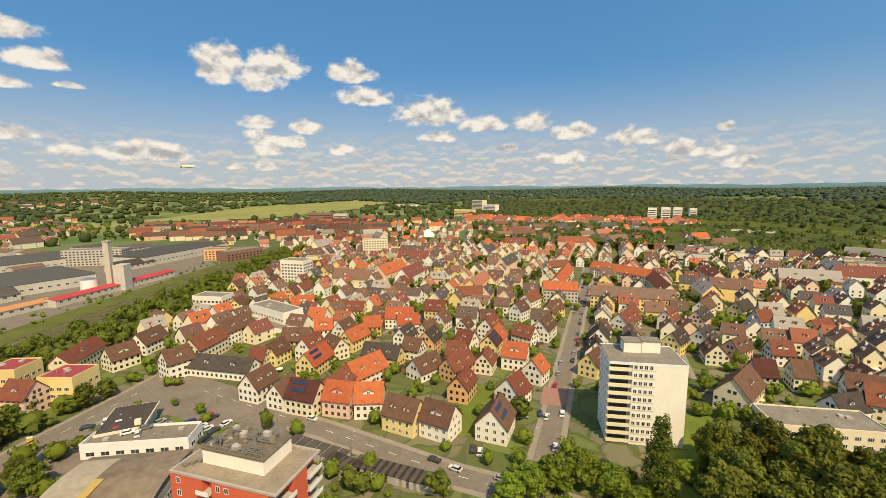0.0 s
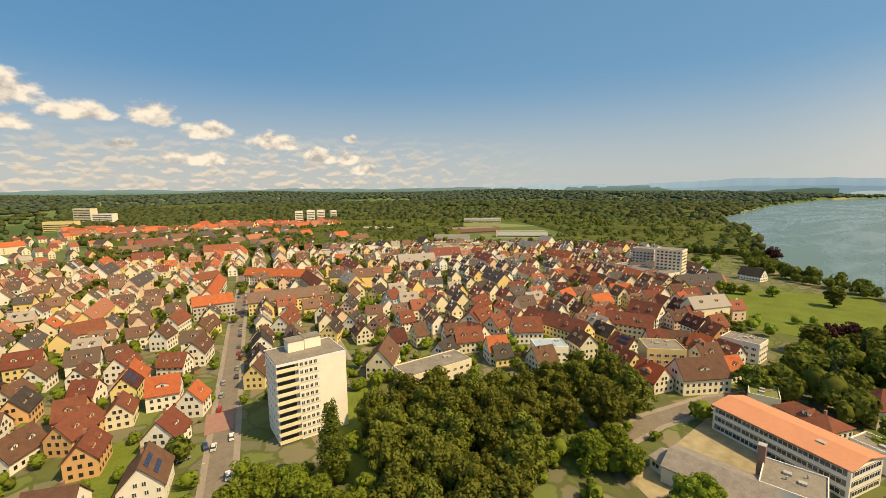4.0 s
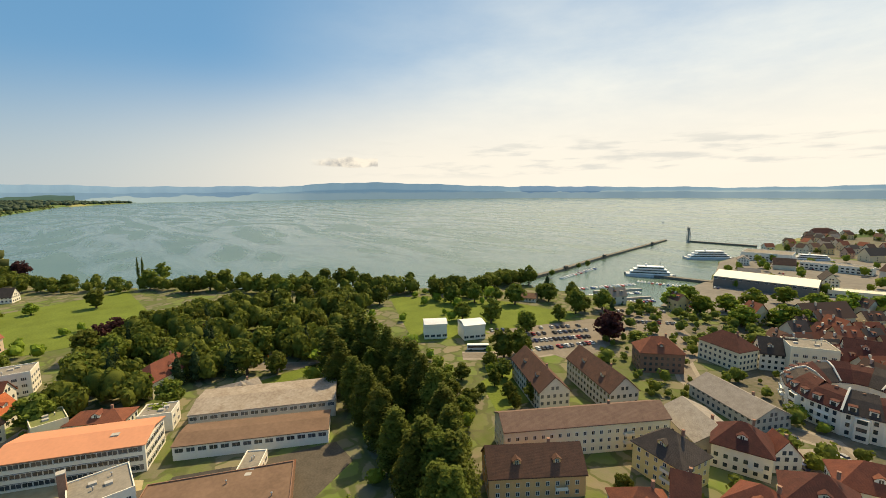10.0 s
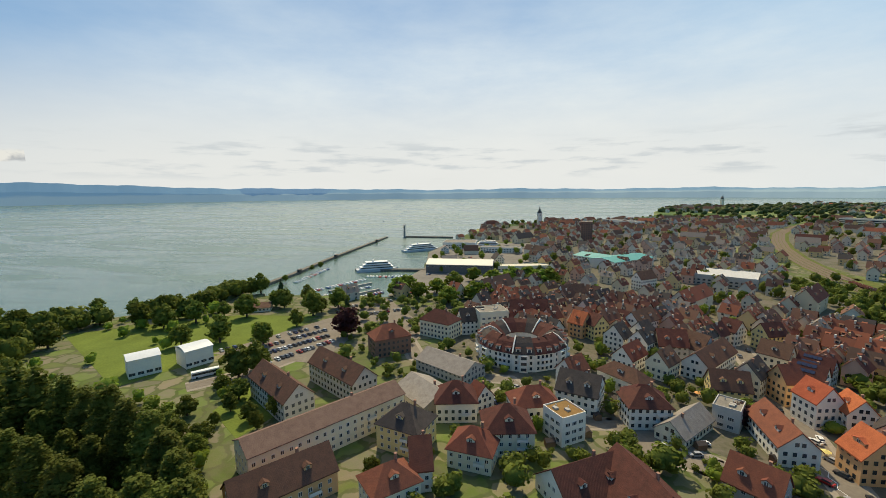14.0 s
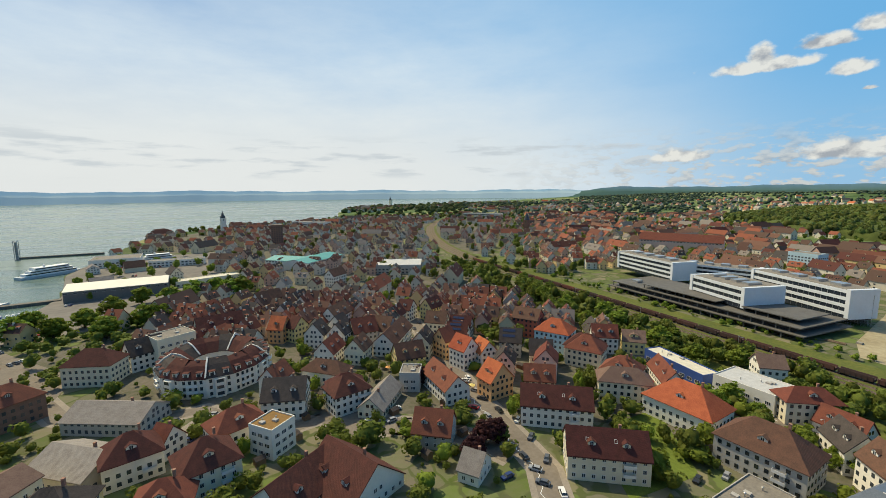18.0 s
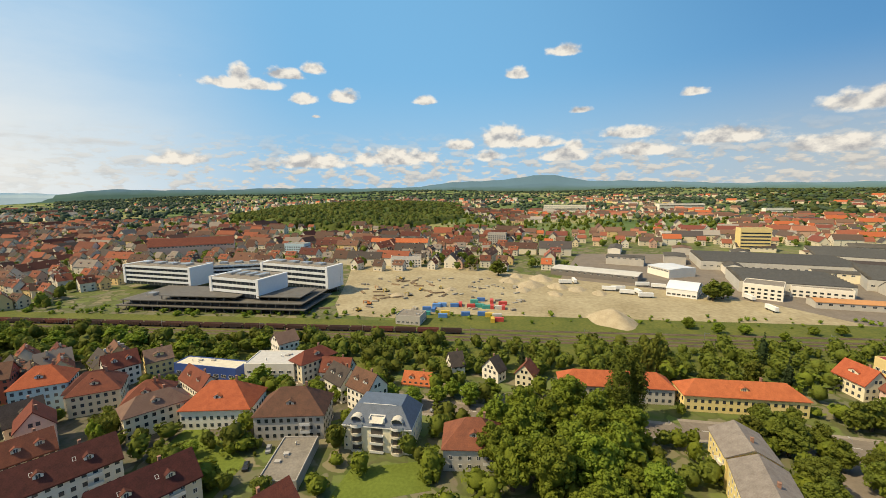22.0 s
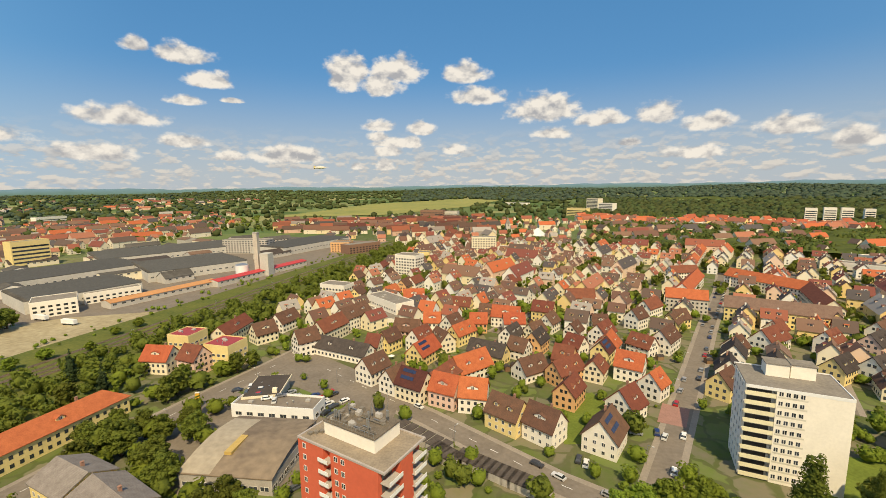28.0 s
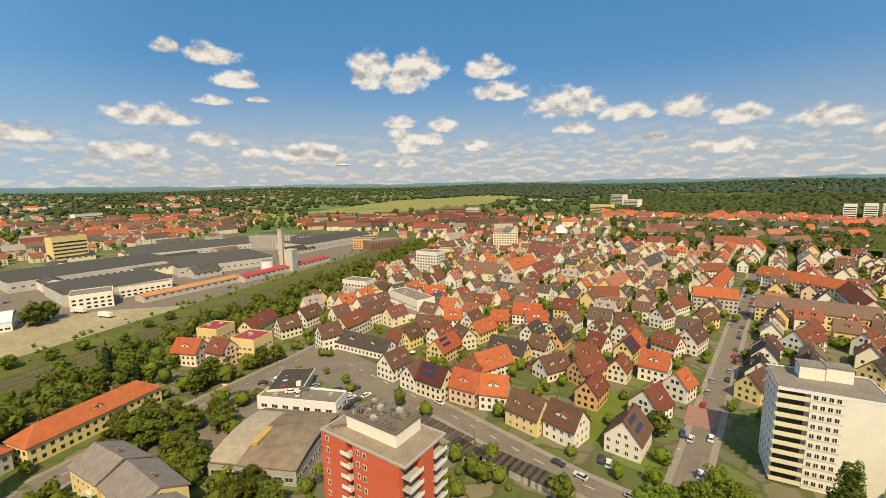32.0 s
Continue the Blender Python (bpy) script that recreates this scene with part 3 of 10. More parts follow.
def house(x, y, turn, L, W, eave, ridge, roof, wall, sides="ac", extra="", z=0):
    """A gabled house. extra: d dormers, s solar panels, b balconies on the gable, k skylights, h hipped roof."""
    label = f"{WALL_WORD[wall]} {'' if wall == 'z' else 'plastered '}house with {'hipped' if 'h' in extra else 'steep'} {ROOF_WORD[roof]} roof"
    if "s" in extra:
        label += " and solar panels" if wall != "z" else ""
    FOOTPRINTS.append((x, y, math.hypot(L, W) * 0.46))
    ob = thing("house", label, "house", x, y, z, turn, "houses of the town")
    hip = "h" in extra
    if not hip and W <= 12 and 4.0 < eave < 10 and roof not in "gt":
        ridge = max(ridge, eave + W * (0.55 if L < 22 else 0.46))   # steep, as the old houses are
    if hip and eave > 5 and L < 30:
        ridge = eave + W * 0.48
    if hip:
        part("wall", Mesh().box(-L / 2, -W / 2, -0.4, L / 2, W / 2, eave + 0.1), WALL[wall], ob)
        part("roof", hip_roof(L, W, eave, ridge), ROOF[roof], ob)
    else:
        part("wall", gable_body(L, W, eave, ridge), WALL[wall], ob)
        part("roof", roof_slab(L, W, eave, ridge), ROOF[roof], ob)
    floors = [1.0 + 2.75 * k for k in range(int((eave + 0.5) / 2.75))] or [1.0]
    dist = math.hypot(x, y)
    far = dist > 150
    if far:
        far_windows(ob, [(f, *((L / 2, W / 2) if f in "ab" else (W / 2, L / 2)), floors, 2.5) for f in sides] + [(f, 2.4, L / 2, [eave + 0.6], 1.8) for f in sides if f in "cd" and not hip])
    for f in sides:
        if far:
            continue
        long = f in "ab"
        ha, ho = (L / 2, W / 2 + 0.02) if long else (W / 2, L / 2 + 0.02)
        windows_on(ob, f, ha, ho, floors, 2.8, WIN)
        if not long and not hip:
            windows_on(ob, f, 1.0 if ridge - eave < 4.4 else 2.2, ho, [eave + 0.5], 2.0, WIN, edge=0.6)
            if "b" in extra:
                nx, ny, rz = FACE[f]
                b = Mesh().box(-1.9, -1.3, 0, 1.9, 0, 0.18)
                b.box(-1.9, -1.3, 0.18, 1.9, -1.2, 1.0).box(-1.9, -1.2, 0.18, -1.8, 0, 1.0).box(1.8, -1.2, 0.18, 1.9, 0, 1.0)
                for zz in (2.8, 5.5):
                    if zz < eave + 1:
                        part("balcony", b, FRAME, ob, at=pose(nx * L / 2, 0, zz, 0, 0, rz))
    if dist < 330:
        part("chimney", Mesh().box(-0.35, -0.35, 0, 0.35, 0.35, 1.9).box(-0.42, -0.42, 1.9, 0.42, 0.42, 2.02), STONE, ob, at=pose(L * 0.18, W * 0.08, ridge - 0.9))
    if hip and dist < 230:
        for f in sides:
            if f in "ab":
                dormer(ob, 0, -1 if f == "a" else 1, W, eave, ridge, roof, wall, 2.6)
    if L > 13 and dist < 165:
        for f in sides:
            if f in "ab":
                nx, ny, rz = FACE[f]
                bal = Mesh().box(-1.7, -1.2, 0, 1.7, 0, 0.16).box(-1.7, -1.2, 0.16, 1.7, -1.12, 1.0).box(-1.7, -1.12, 0.16, -1.62, 0, 1.0).box(1.62, -1.12, 0.16, 1.7, 0, 1.0).data("balcony", FRAME)
                for zz in floors[1:]:
                    part("balcony", bal, None, ob, at=pose(L * 0.24, ny * W / 2, zz - 0.9, 0, 0, rz))
    s = (ridge - eave) / (W / 2)
    pitch = math.degrees(math.atan(s))
    for f in sides:
        if f in "ab" and not hip:
            sg = -1 if f == "a" else 1
            if "d" in extra:
                for xx in ((0,) if L < 11 else (-L * 0.22, L * 0.22)):
                    dormer(ob, xx, sg, W, eave, ridge, roof, wall)
            if dist < 300 and L > 8.5 and not set(extra) & set("dDs") and roof in "rbmdo":
                dormer(ob, -L * 0.2 if L > 12 else 0, sg, W, eave, ridge, roof, wall)
                if L > 12:
                    dormer(ob, L * 0.22, sg, W, eave, ridge, roof, wall)
            if "D" in extra:
                dormer(ob, 0, sg, W, eave, ridge, roof, wall, 4.2)
            if "k" in extra:
                for xx in (-L * 0.25, L * 0.1):
                    part("skylight", SKYLIGHT, None, ob, at=pose(xx, sg * W * 0.27, ridge - W * 0.27 * s + 0.34, pitch - 90 if sg < 0 else pitch - 90, 0, 0 if sg < 0 else 180))
            if "s" in extra:
                for i in range(4):
                    for j in range(2):
                        yy = W * (0.12 + 0.19 * j)
                        p = Mesh().box(-0.75, -0.7, 0, 0.75, 0.7, 0.06)
                        part("solar_panel", p, SOLAR, ob, at=pose(-L * 0.3 + i * 1.6, sg * yy, ridge - yy * s + 0.42 + 0.1, -pitch if sg > 0 else pitch, 0, 0))
    return ob


def flat_block(x, y, turn, L, W, h, wall, name="apartment_building", label="", sides="abcd", step=3.0, floor=2.9, data=None, roof=None, category="building", parapet=0.5, edge=1.5, bands=False):
    """A flat-roofed building with rows of windows."""
    FOOTPRINTS.append((x, y, math.hypot(L, W) * 0.46))
    ob = thing(name, label, category, x, y, 0, turn)
    material = WALL[wall] if isinstance(wall, str) else wall
    part("wall", Mesh().box(-L / 2, -W / 2, -0.4, L / 2, W / 2, h), material, ob)
    r = Mesh().box(-L / 2 + 0.3, -W / 2 + 0.3, h, L / 2 - 0.3, W / 2 - 0.3, h + 0.12)
    part("roof", r, roof or FLATROOF, ob)
    p = Mesh()
    for a in ((-L / 2, -W / 2, L / 2, -W / 2 + 0.28), (-L / 2, W / 2 - 0.28, L / 2, W / 2), (-L / 2, -W / 2 + 0.28, -L / 2 + 0.28, W / 2 - 0.28), (L / 2 - 0.28, -W / 2 + 0.28, L / 2, W / 2 - 0.28)):
        p.box(a[0], a[1], h, a[2], a[3], h + parapet)
    part("parapet", p, material, ob)
    rows = [1.0 + floor * k for k in range(max(1, int((h - 0.6) / floor)))]
    if bands:
        for z in rows:
            part("window_band", Mesh().box(-L / 2 + 1, -W / 2 - 0.06, z, L / 2 - 1, -W / 2 + 0.05, z + floor * 0.45), GLASS, ob)
        return ob
    if math.hypot(x, y) > 330:
        if sides:
            far_windows(ob, [(f, *((L / 2, W / 2) if f in "ab" else (W / 2, L / 2)), rows, step) for f in sides], (step * 0.55, 1.4))
        return ob
    for f in sides:
        ha, ho = (L / 2, W / 2 + 0.02) if f in "ab" else (W / 2, L / 2 + 0.02)
        windows_on(ob, f, ha, ho, rows, step, data or WIN_WIDE, edge=edge)
    return ob


# ---- trees ----
def leaf_cloud(rng, centres, radii, n, size):
    """Small leaf faces over the skin of many clumps, as arrays of vertices and faces."""
    c = np.array(centres)
    r = np.array(radii)
    w = r[:, 0] * r[:, 2]
    pick = rng.choice(len(c), n, p=w / w.sum())
    d = rng.normal(size=(n, 3))
    d /= np.linalg.norm(d, axis=1)[:, None]
    p = c[pick] + d * r[pick] * rng.uniform(0.72, 1.06, (n, 1))
    a = np.cross(d, rng.normal(size=(n, 3)))
    a /= np.linalg.norm(a, axis=1)[:, None] + 1e-9
    tilt = d + rng.normal(size=(n, 3)) * 0.45
    b = np.cross(tilt, a)
    b /= np.linalg.norm(b, axis=1)[:, None] + 1e-9
    s = size * rng.uniform(0.6, 1.3, (n, 1))
    a, b = a * s, b * s * 0.8
    v = np.stack([p - a, p - b * 0.9, p + a, p + b], 1).reshape(-1, 3)
    f = np.arange(4 * n).reshape(-1, 4)
    return v, f


def ball(rng, centre, rad, rough=0.12, seg=7, rings=5):
    v, f = [], []
    for i in range(rings + 1):
        th = math.pi * i / rings
        for j in range(seg):
            ph = 2 * math.pi * j / seg
            k = 1 + rng.uniform(-rough, rough)
            v.append((centre[0] + rad[0] * k * math.sin(th) * math.cos(ph), centre[1] + rad[1] * k * math.sin(th) * math.sin(ph), centre[2] + rad[2] * k * math.cos(th)))
    for i in range(rings):
        for j in range(seg):
            f.append((i * seg + j, (i + 1) * seg + j, (i + 1) * seg + (j + 1) % seg, i * seg + (j + 1) % seg))
    return v, f


def tree_data(kind, seed, h, w, n, size, material):
    """Crown and trunk meshes of one tree, foot at the origin."""
    rng = np.random.default_rng(seed)
    cs, rs = [], []
    if kind == "round":
        # a few big limbs, each dressed with many small leaf clumps
        for i in range(8):
            an, u = i * 2.4 + rng.uniform(-0.4, 0.4), rng.uniform(0.0, 1.0)
            q = rng.uniform(0.20, 0.27) * w
            off = (w * 0.5 - q) * (1.0 - 0.75 * u * u) * rng.uniform(0.75, 1.0)
            limb = (off * math.cos(an), off * math.sin(an), h * (0.27 + 0.48 * u))
            for m in range(11):
                d = rng.normal(size=3)
                d /= np.linalg.norm(d)
                d[2] = d[2] * 0.9 + 0.12
                k = rng.uniform(0.065, 0.12) * w
                cs.append((limb[0] + d[0] * q, limb[1] + d[1] * q, max(h * 0.14, min(h * 0.97, limb[2] + d[2] * q * h / w * 0.95)))), rs.append((k, k, k * 0.85))
        for i in range(26):
            d = rng.normal(size=3)
            d /= np.linalg.norm(d)
            k = rng.uniform(0.08, 0.13) * w
            cs.append((d[0] * w * 0.31, d[1] * w * 0.31, h * (0.52 + 0.36 * d[2]))), rs.append((k, k, k * 0.85))
        core = ((0, 0, h * 0.5), (w * 0.25, w * 0.25, h * 0.28))
    elif kind == "column":
        for i in range(60):
            u = (i + rng.uniform(0, 1)) / 60
            k = w * 0.42 * (0.55 + 0.6 * math.sin(math.pi * min(1, u * 0.9 + 0.12))) * (1 - 0.35 * u)
            an = rng.uniform(0, 6.283)
            cs.append((k * 0.5 * math.cos(an), k * 0.5 * math.sin(an), h * (0.08 + 0.87 * u))), rs.append((k * 0.55, k * 0.55, h * rng.uniform(0.04, 0.075)))
        core = ((0, 0, h * 0.5), (w * 0.16, w * 0.16, h * 0.36))
    else:
        for i in range(16):
            u = i / 15
            k = w * 0.5 * (1 - u) + 0.25
            for q in range(3 if u < 0.7 else 1):
                an = rng.uniform(0, 6.283)
                cs.append((k * 0.5 * math.cos(an), k * 0.5 * math.sin(an), h * (0.12 + 0.86 * u))), rs.append((k * 0.62, k * 0.62, h * 0.05))
        core = ((0, 0, h * 0.4), (w * 0.22, w * 0.22, h * 0.36))
    v, f = leaf_cloud(rng, cs, rs, n, size)
    bv, bf = ball(rng, *core, 0.12, 9, 7)
    verts = np.concatenate([v, np.array(bv)])
    faces = [tuple(q) for q in f.tolist()] + [tuple(i + len(v) for i in q) for q in bf]
    crown = bpy.data.meshes.new("crown")
    crown.from_pydata(verts.tolist(), [], faces)
    crown.materials.append(material)
    t = Mesh()
    t.cyl(0, 0, -0.3, h * 0.45, w * 0.035 + 0.1, w * 0.02 + 0.06, 8)
    for i in range(5):
        an, z0 = i * 1.26 + seed, h * (0.25 + 0.05 * i)
        e = (w * 0.26 * math.cos(an), w * 0.26 * math.sin(an), z0 + h * 0.18)
        q = w * 0.012 + 0.04
        s0 = [(q * math.cos(2.09 * k), q * math.sin(2.09 * k), z0) for k in range(3)]
        s1 = [(e[0] + q * 0.4 * math.cos(2.09 * k), e[1] + q * 0.4 * math.sin(2.09 * k), e[2]) for k in range(3)]
        for k in range(3):
            t.face(s0[k], s0[(k + 1) % 3], s1[(k + 1) % 3], s1[k])
    return crown, t.data("trunk", BARK)


TREES = {}


def tree(x, y, kind="broad", h=11.0, w=None, group="", z=0.0, k=0):
    """Plants one tree; the meshes of each kind are shared and scaled."""
    shape = dict(broad="round", fresh="round", olive="round", copper="round", poplar="column", conifer="cone", shrub="round", grove="round")[kind]
    leaf = dict(broad="broad", fresh="fresh", olive="olive", copper="copper", poplar="poplar", conifer="conifer", shrub="fresh", grove="olive")[kind]
    base = dict(round=(11.0, 9.0), column=(22.0, 6.0), cone=(15.0, 6.0))[shape]
    near = math.hypot(x, y) < 185 and kind != "shrub"
    key = (shape, leaf, k % 3, near)
    if key not in TREES:
        n = 6400 if near else 1300
        TREES[key] = tree_data(shape, 11 + k % 3 * 7 + len(leaf), *base, n, (0.25 if near else 0.54) * base[1] / 9 + 0.04, LEAF[leaf])
    crown, trunk = TREES[key]
    word = dict(broad="leafy green broadleaf tree", fresh="bright fresh-green broadleaf tree", olive="dense olive-green broadleaf tree", copper="dark copper-leaved beech tree",
                poplar="tall slim poplar tree", conifer="dark green conifer with a pointed crown", shrub="round green garden shrub", grove="dense olive-green broadleaf tree")[kind]
    w = w or h * base[1] / base[0]
    name = "shrub" if kind == "shrub" else "tree"
    ob = thing(name, word, name, x, y, z, random.uniform(0, 360), group)
    m = Matrix.Diagonal((w / base[1], w / base[1], h / base[0], 1))
    part("trunk", trunk, None, ob, at=m), part("crown", crown, None, ob, at=m)
    return ob


def quads(name, v, f, material, smooth=False):
    """A mesh of quads from arrays."""
    me = bpy.data.meshes.new(name)
    me.vertices.add(len(v)), me.loops.add(4 * len(f)), me.polygons.add(len(f))
    me.vertices.foreach_set("co", np.asarray(v, np.float32).ravel())
    me.loops.foreach_set("vertex_index", np.asarray(f, np.int32).ravel())
    me.polygons.foreach_set("loop_start", np.arange(0, 4 * len(f), 4, dtype=np.int32))
    me.update(calc_edges=True)
    me.materials.append(material)
    if smooth:
        me.shade_smooth()
    return me


def leafy(name, label, places, material, n=120, size=0.16, seed=5, category="bushes"):
    """Many leafy crowns in one mesh: places are rows of x, y, z, height, width; size is the leaf against the crown."""
    rng = np.random.default_rng(seed)
    V, F, base = [], [], 0
    shapes = []
    for s in range(4):
        cs = [(0.3 * math.cos(a) * q, 0.3 * math.sin(a) * q, z) for a, q, z in zip(rng.uniform(0, 6.28, 9), rng.uniform(0.3, 1, 9), rng.uniform(0.3, 0.78, 9))]
        rs = [(k, k, k * 0.85) for k in rng.uniform(0.16, 0.27, 9)]
        v, f = leaf_cloud(rng, cs, rs, n, size)
        bv, bf = ball(rng, (0, 0, 0.5), (0.33, 0.33, 0.36), 0.15, 6, 4)
        shapes.append((np.concatenate([v, np.array(bv)]), np.concatenate([f, np.array(bf) + len(v)])))
    for i, (x, y, z, h, w) in enumerate(places):
        v, f = shapes[i % 4]
        a = rng.uniform(0, 6.28)
        c, s = math.cos(a), math.sin(a)
        V.append(np.stack([x + w * (v[:, 0] * c - v[:, 1] * s), y + w * (v[:, 0] * s + v[:, 1] * c), z + h * v[:, 2] * 1.05], 1))
        F.append(f + base)
        base += len(v)
    return tagged(new(name, quads(name, np.concatenate(V), np.concatenate(F), material)), label, category, "", "stuff")


def wood(name, label, places, material, seed=3):
    """Many small crowns in one mesh: places are arrays of x, y, z, height, width."""
    rng = np.random.default_rng(seed)
    bv, bf = ball(rng, (0, 0, 0), (1, 1, 1), 0.0, 6, 3)
    bv, bf = np.array(bv), np.array(bf)
    n = len(places)
    k = 1 + rng.uniform(-0.3, 0.3, (n, len(bv), 1))
    v = bv[None] * k
    sc = np.stack([places[:, 4] / 2, places[:, 4] / 2, places[:, 3] / 2], 1)
    v = v * sc[:, None, :] + np.stack([places[:, 0], places[:, 1], places[:, 2] + places[:, 3] * 0.38], 1)[:, None, :]
    f = (bf[None] + (np.arange(n) * len(bv))[:, None, None]).reshape(-1, 4)
    return tagged(new(name, quads(name, v.reshape(-1, 3), f, material, True)), label, "woodland", "", "stuff")


# ---- vehicles ----
def car_meshes():
    b = Mesh()
    b.along_x([(-0.85, 0.3), (0.85, 0.3), (0.88, 0.62), (0.8, 0.92), (-0.8, 0.92), (-0.88, 0.62)], -2.1, 2.1)
    b.along_x([(-0.62, 1.38), (0.62, 1.38), (0.58, 1.45), (-0.58, 1.45)], -1.3, 0.55)
    g = Mesh()
    lo, hi = [(-1.75, -0.78), (1.05, -0.78), (1.05, 0.78), (-1.75, 0.78)], [(-1.3, -0.62), (0.5, -0.62), (0.5, 0.62), (-1.3, 0.62)]
    for i in range(4):
        j = (i + 1) % 4
        g.face((*lo[i], 0.91), (*lo[j], 0.91), (*hi[j], 1.4), (*hi[i], 1.4))
    w = Mesh()
    k = 10
    cs = [(0.31 * math.cos(6.2832 * j / k), 0.31 * math.sin(6.2832 * j / k)) for j in range(k)]
    w.v += [(c, -0.1, s) for c, s in cs] + [(c, 0.1, s) for c, s in cs]
    w.f += [tuple(range(k)), tuple(range(2 * k - 1, k - 1, -1))] + [((j + 1) % k, j, k + j, k + (j + 1) % k) for j in range(k)]
    w.m += [0] * (k + 2)
    return b.data("body", CARPAINT), g.data("glass", GLASS), w.data("wheel", TYRE)


CAR = car_meshes()


def car(x, y, turn, group="parked cars", z=0.06):
    ob = thing("car", "parked passenger car on the asphalt", "car", x, y, z, turn, group)
    part("body", CAR[0], None, ob), part("glass", CAR[1], None, ob)
    for px in (-1.35, 1.35):
        for py in (-0.78, 0.78):
            part("wheel", CAR[2], None, ob, at=pose(px, py, 0.31))
    return ob


# ---- ground, lake and distance ----
SHORE = [
    (4800, -290), (3622, 229), (2396, 327), (1376, 291), (1150, 215), (966, 138), (684, 94), (524, 52), (450, -43), (385, -119), (319, -183), (280, -248), (276, -296), (214, -300), (134, -316), (150, -380), (150, -444), (184, -560), (184, -680), (191, -985), (120, -1140), (-98, -1200), (-270, -1500), (-320, -1750), (-410, -2060), (-520, -2200), (-820, -2420), (-1320, -2750), (-2050, -3150), (-3050, -3650), (-4300, -4300), (-4300, -5200), (6000, -5200), (6000, -330),
]


def in_lake(x, y):
    """Even-odd test of arrays of places against the shoreline."""
    x, y = np.asarray(x, float), np.asarray(y, float)
    c = np.zeros(x.shape, bool)
    for (x0, y0), (x1, y1) in zip(SHORE, SHORE[1:] + SHORE[:1]):
        if y0 == y1:
            continue
        t = (y - y0) / (y1 - y0)
        c ^= ((y0 > y) != (y1 > y)) & (x < x0 + t * (x1 - x0))
    return c


def rise(x, y):
    """The land climbs gently away from the lake."""
    r = np.hypot(x, y)
    az = np.degrees(np.arctan2(x, y)) % 360
    k = np.clip((r - 1300) / 3400, 0, 1)
    k = k * k * (3 - 2 * k)
    side = np.clip(np.minimum(np.abs(az - 93), np.abs(az - 217)) / 30, 0, 1)
    side = np.where((az > 93) & (az < 217), 0, side)
    hill = np.maximum(0.0, 28 * np.exp(-((x + 1450) / 480.0) ** 2 - ((y + 400) / 330.0) ** 2) - 2.0)
    return hill + 58 * k * side * (1 + 0.25 * np.sin(az * 0.21) * np.sin(r / 420.0))


def patch(x, y):
    """Above zero where the far plain is built up, below where it is green."""
    return noise.noise(Vector((x / 420, y / 420, 3.0))) + 0.5 * noise.noise(Vector((x / 170, y / 170, 9.0)))


def build_ground():
    na = 720
    rad = [0.0, 30, 60]
    while rad[-1] < 4880:
        rad.append(min(4880, rad[-1] + max(9, rad[-1] * 0.022)))
    az = np.arange(na) * 2 * math.pi / na
    R = np.array(rad[1:])
    X, Y = np.outer(R, np.sin(az)), np.outer(R, np.cos(az))
    Z = np.where(in_lake(X, Y), -5.0, rise(X, Y))
    v = np.concatenate([[[0, 0, 0]], np.stack([X, Y, Z], -1).reshape(-1, 3)])
    f = [(0, 1 + (j + 1) % na, 1 + j) for j in range(na)]
    for i in range(len(R) - 1):
        a, b = 1 + i * na, 1 + (i + 1) * na
        f += [(a + j, a + (j + 1) % na, b + (j + 1) % na, b + j) for j in range(na)]
    me = bpy.data.meshes.new("ground")
    me.from_pydata(v.tolist(), [], f)
    me.materials.append(ground_mat())
    tagged(new("ground", me), "gardens, meadows and fields of the shore plain", "ground", "", "structure")
    w = Mesh()
    k = 180
    w.face(*[(4880 * math.sin(-2 * math.pi * j / k), 4880 * math.cos(-2 * math.pi * j / k), -1.6) for j in range(k)])
    tagged(part("water", w, water_mat()), "wide grey-green lake with pale wind streaks", "lake", "", "structure")


build_ground()


# backdrop colour with aerial haze painted in by height, lifted by weak emission
def hazed_mat(name, low, high, z0, z1):
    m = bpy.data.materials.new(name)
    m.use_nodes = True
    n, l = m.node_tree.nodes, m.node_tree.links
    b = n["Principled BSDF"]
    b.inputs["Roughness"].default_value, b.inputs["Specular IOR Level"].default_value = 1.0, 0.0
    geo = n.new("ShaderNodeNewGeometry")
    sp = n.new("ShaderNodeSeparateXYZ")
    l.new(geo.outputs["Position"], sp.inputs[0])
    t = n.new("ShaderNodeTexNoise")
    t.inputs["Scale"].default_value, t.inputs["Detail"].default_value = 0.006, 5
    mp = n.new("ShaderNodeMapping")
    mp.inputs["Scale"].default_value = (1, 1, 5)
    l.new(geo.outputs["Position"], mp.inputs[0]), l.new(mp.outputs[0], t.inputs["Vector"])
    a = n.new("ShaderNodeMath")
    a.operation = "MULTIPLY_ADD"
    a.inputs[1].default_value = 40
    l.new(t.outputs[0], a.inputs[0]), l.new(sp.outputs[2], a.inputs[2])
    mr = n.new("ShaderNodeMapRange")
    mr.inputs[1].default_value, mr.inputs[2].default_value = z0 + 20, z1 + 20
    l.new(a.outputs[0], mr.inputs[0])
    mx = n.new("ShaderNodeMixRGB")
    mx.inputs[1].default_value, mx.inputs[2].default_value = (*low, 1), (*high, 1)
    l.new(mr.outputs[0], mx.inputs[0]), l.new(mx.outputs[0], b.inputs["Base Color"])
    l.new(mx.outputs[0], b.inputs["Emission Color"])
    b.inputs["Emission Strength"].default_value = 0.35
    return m


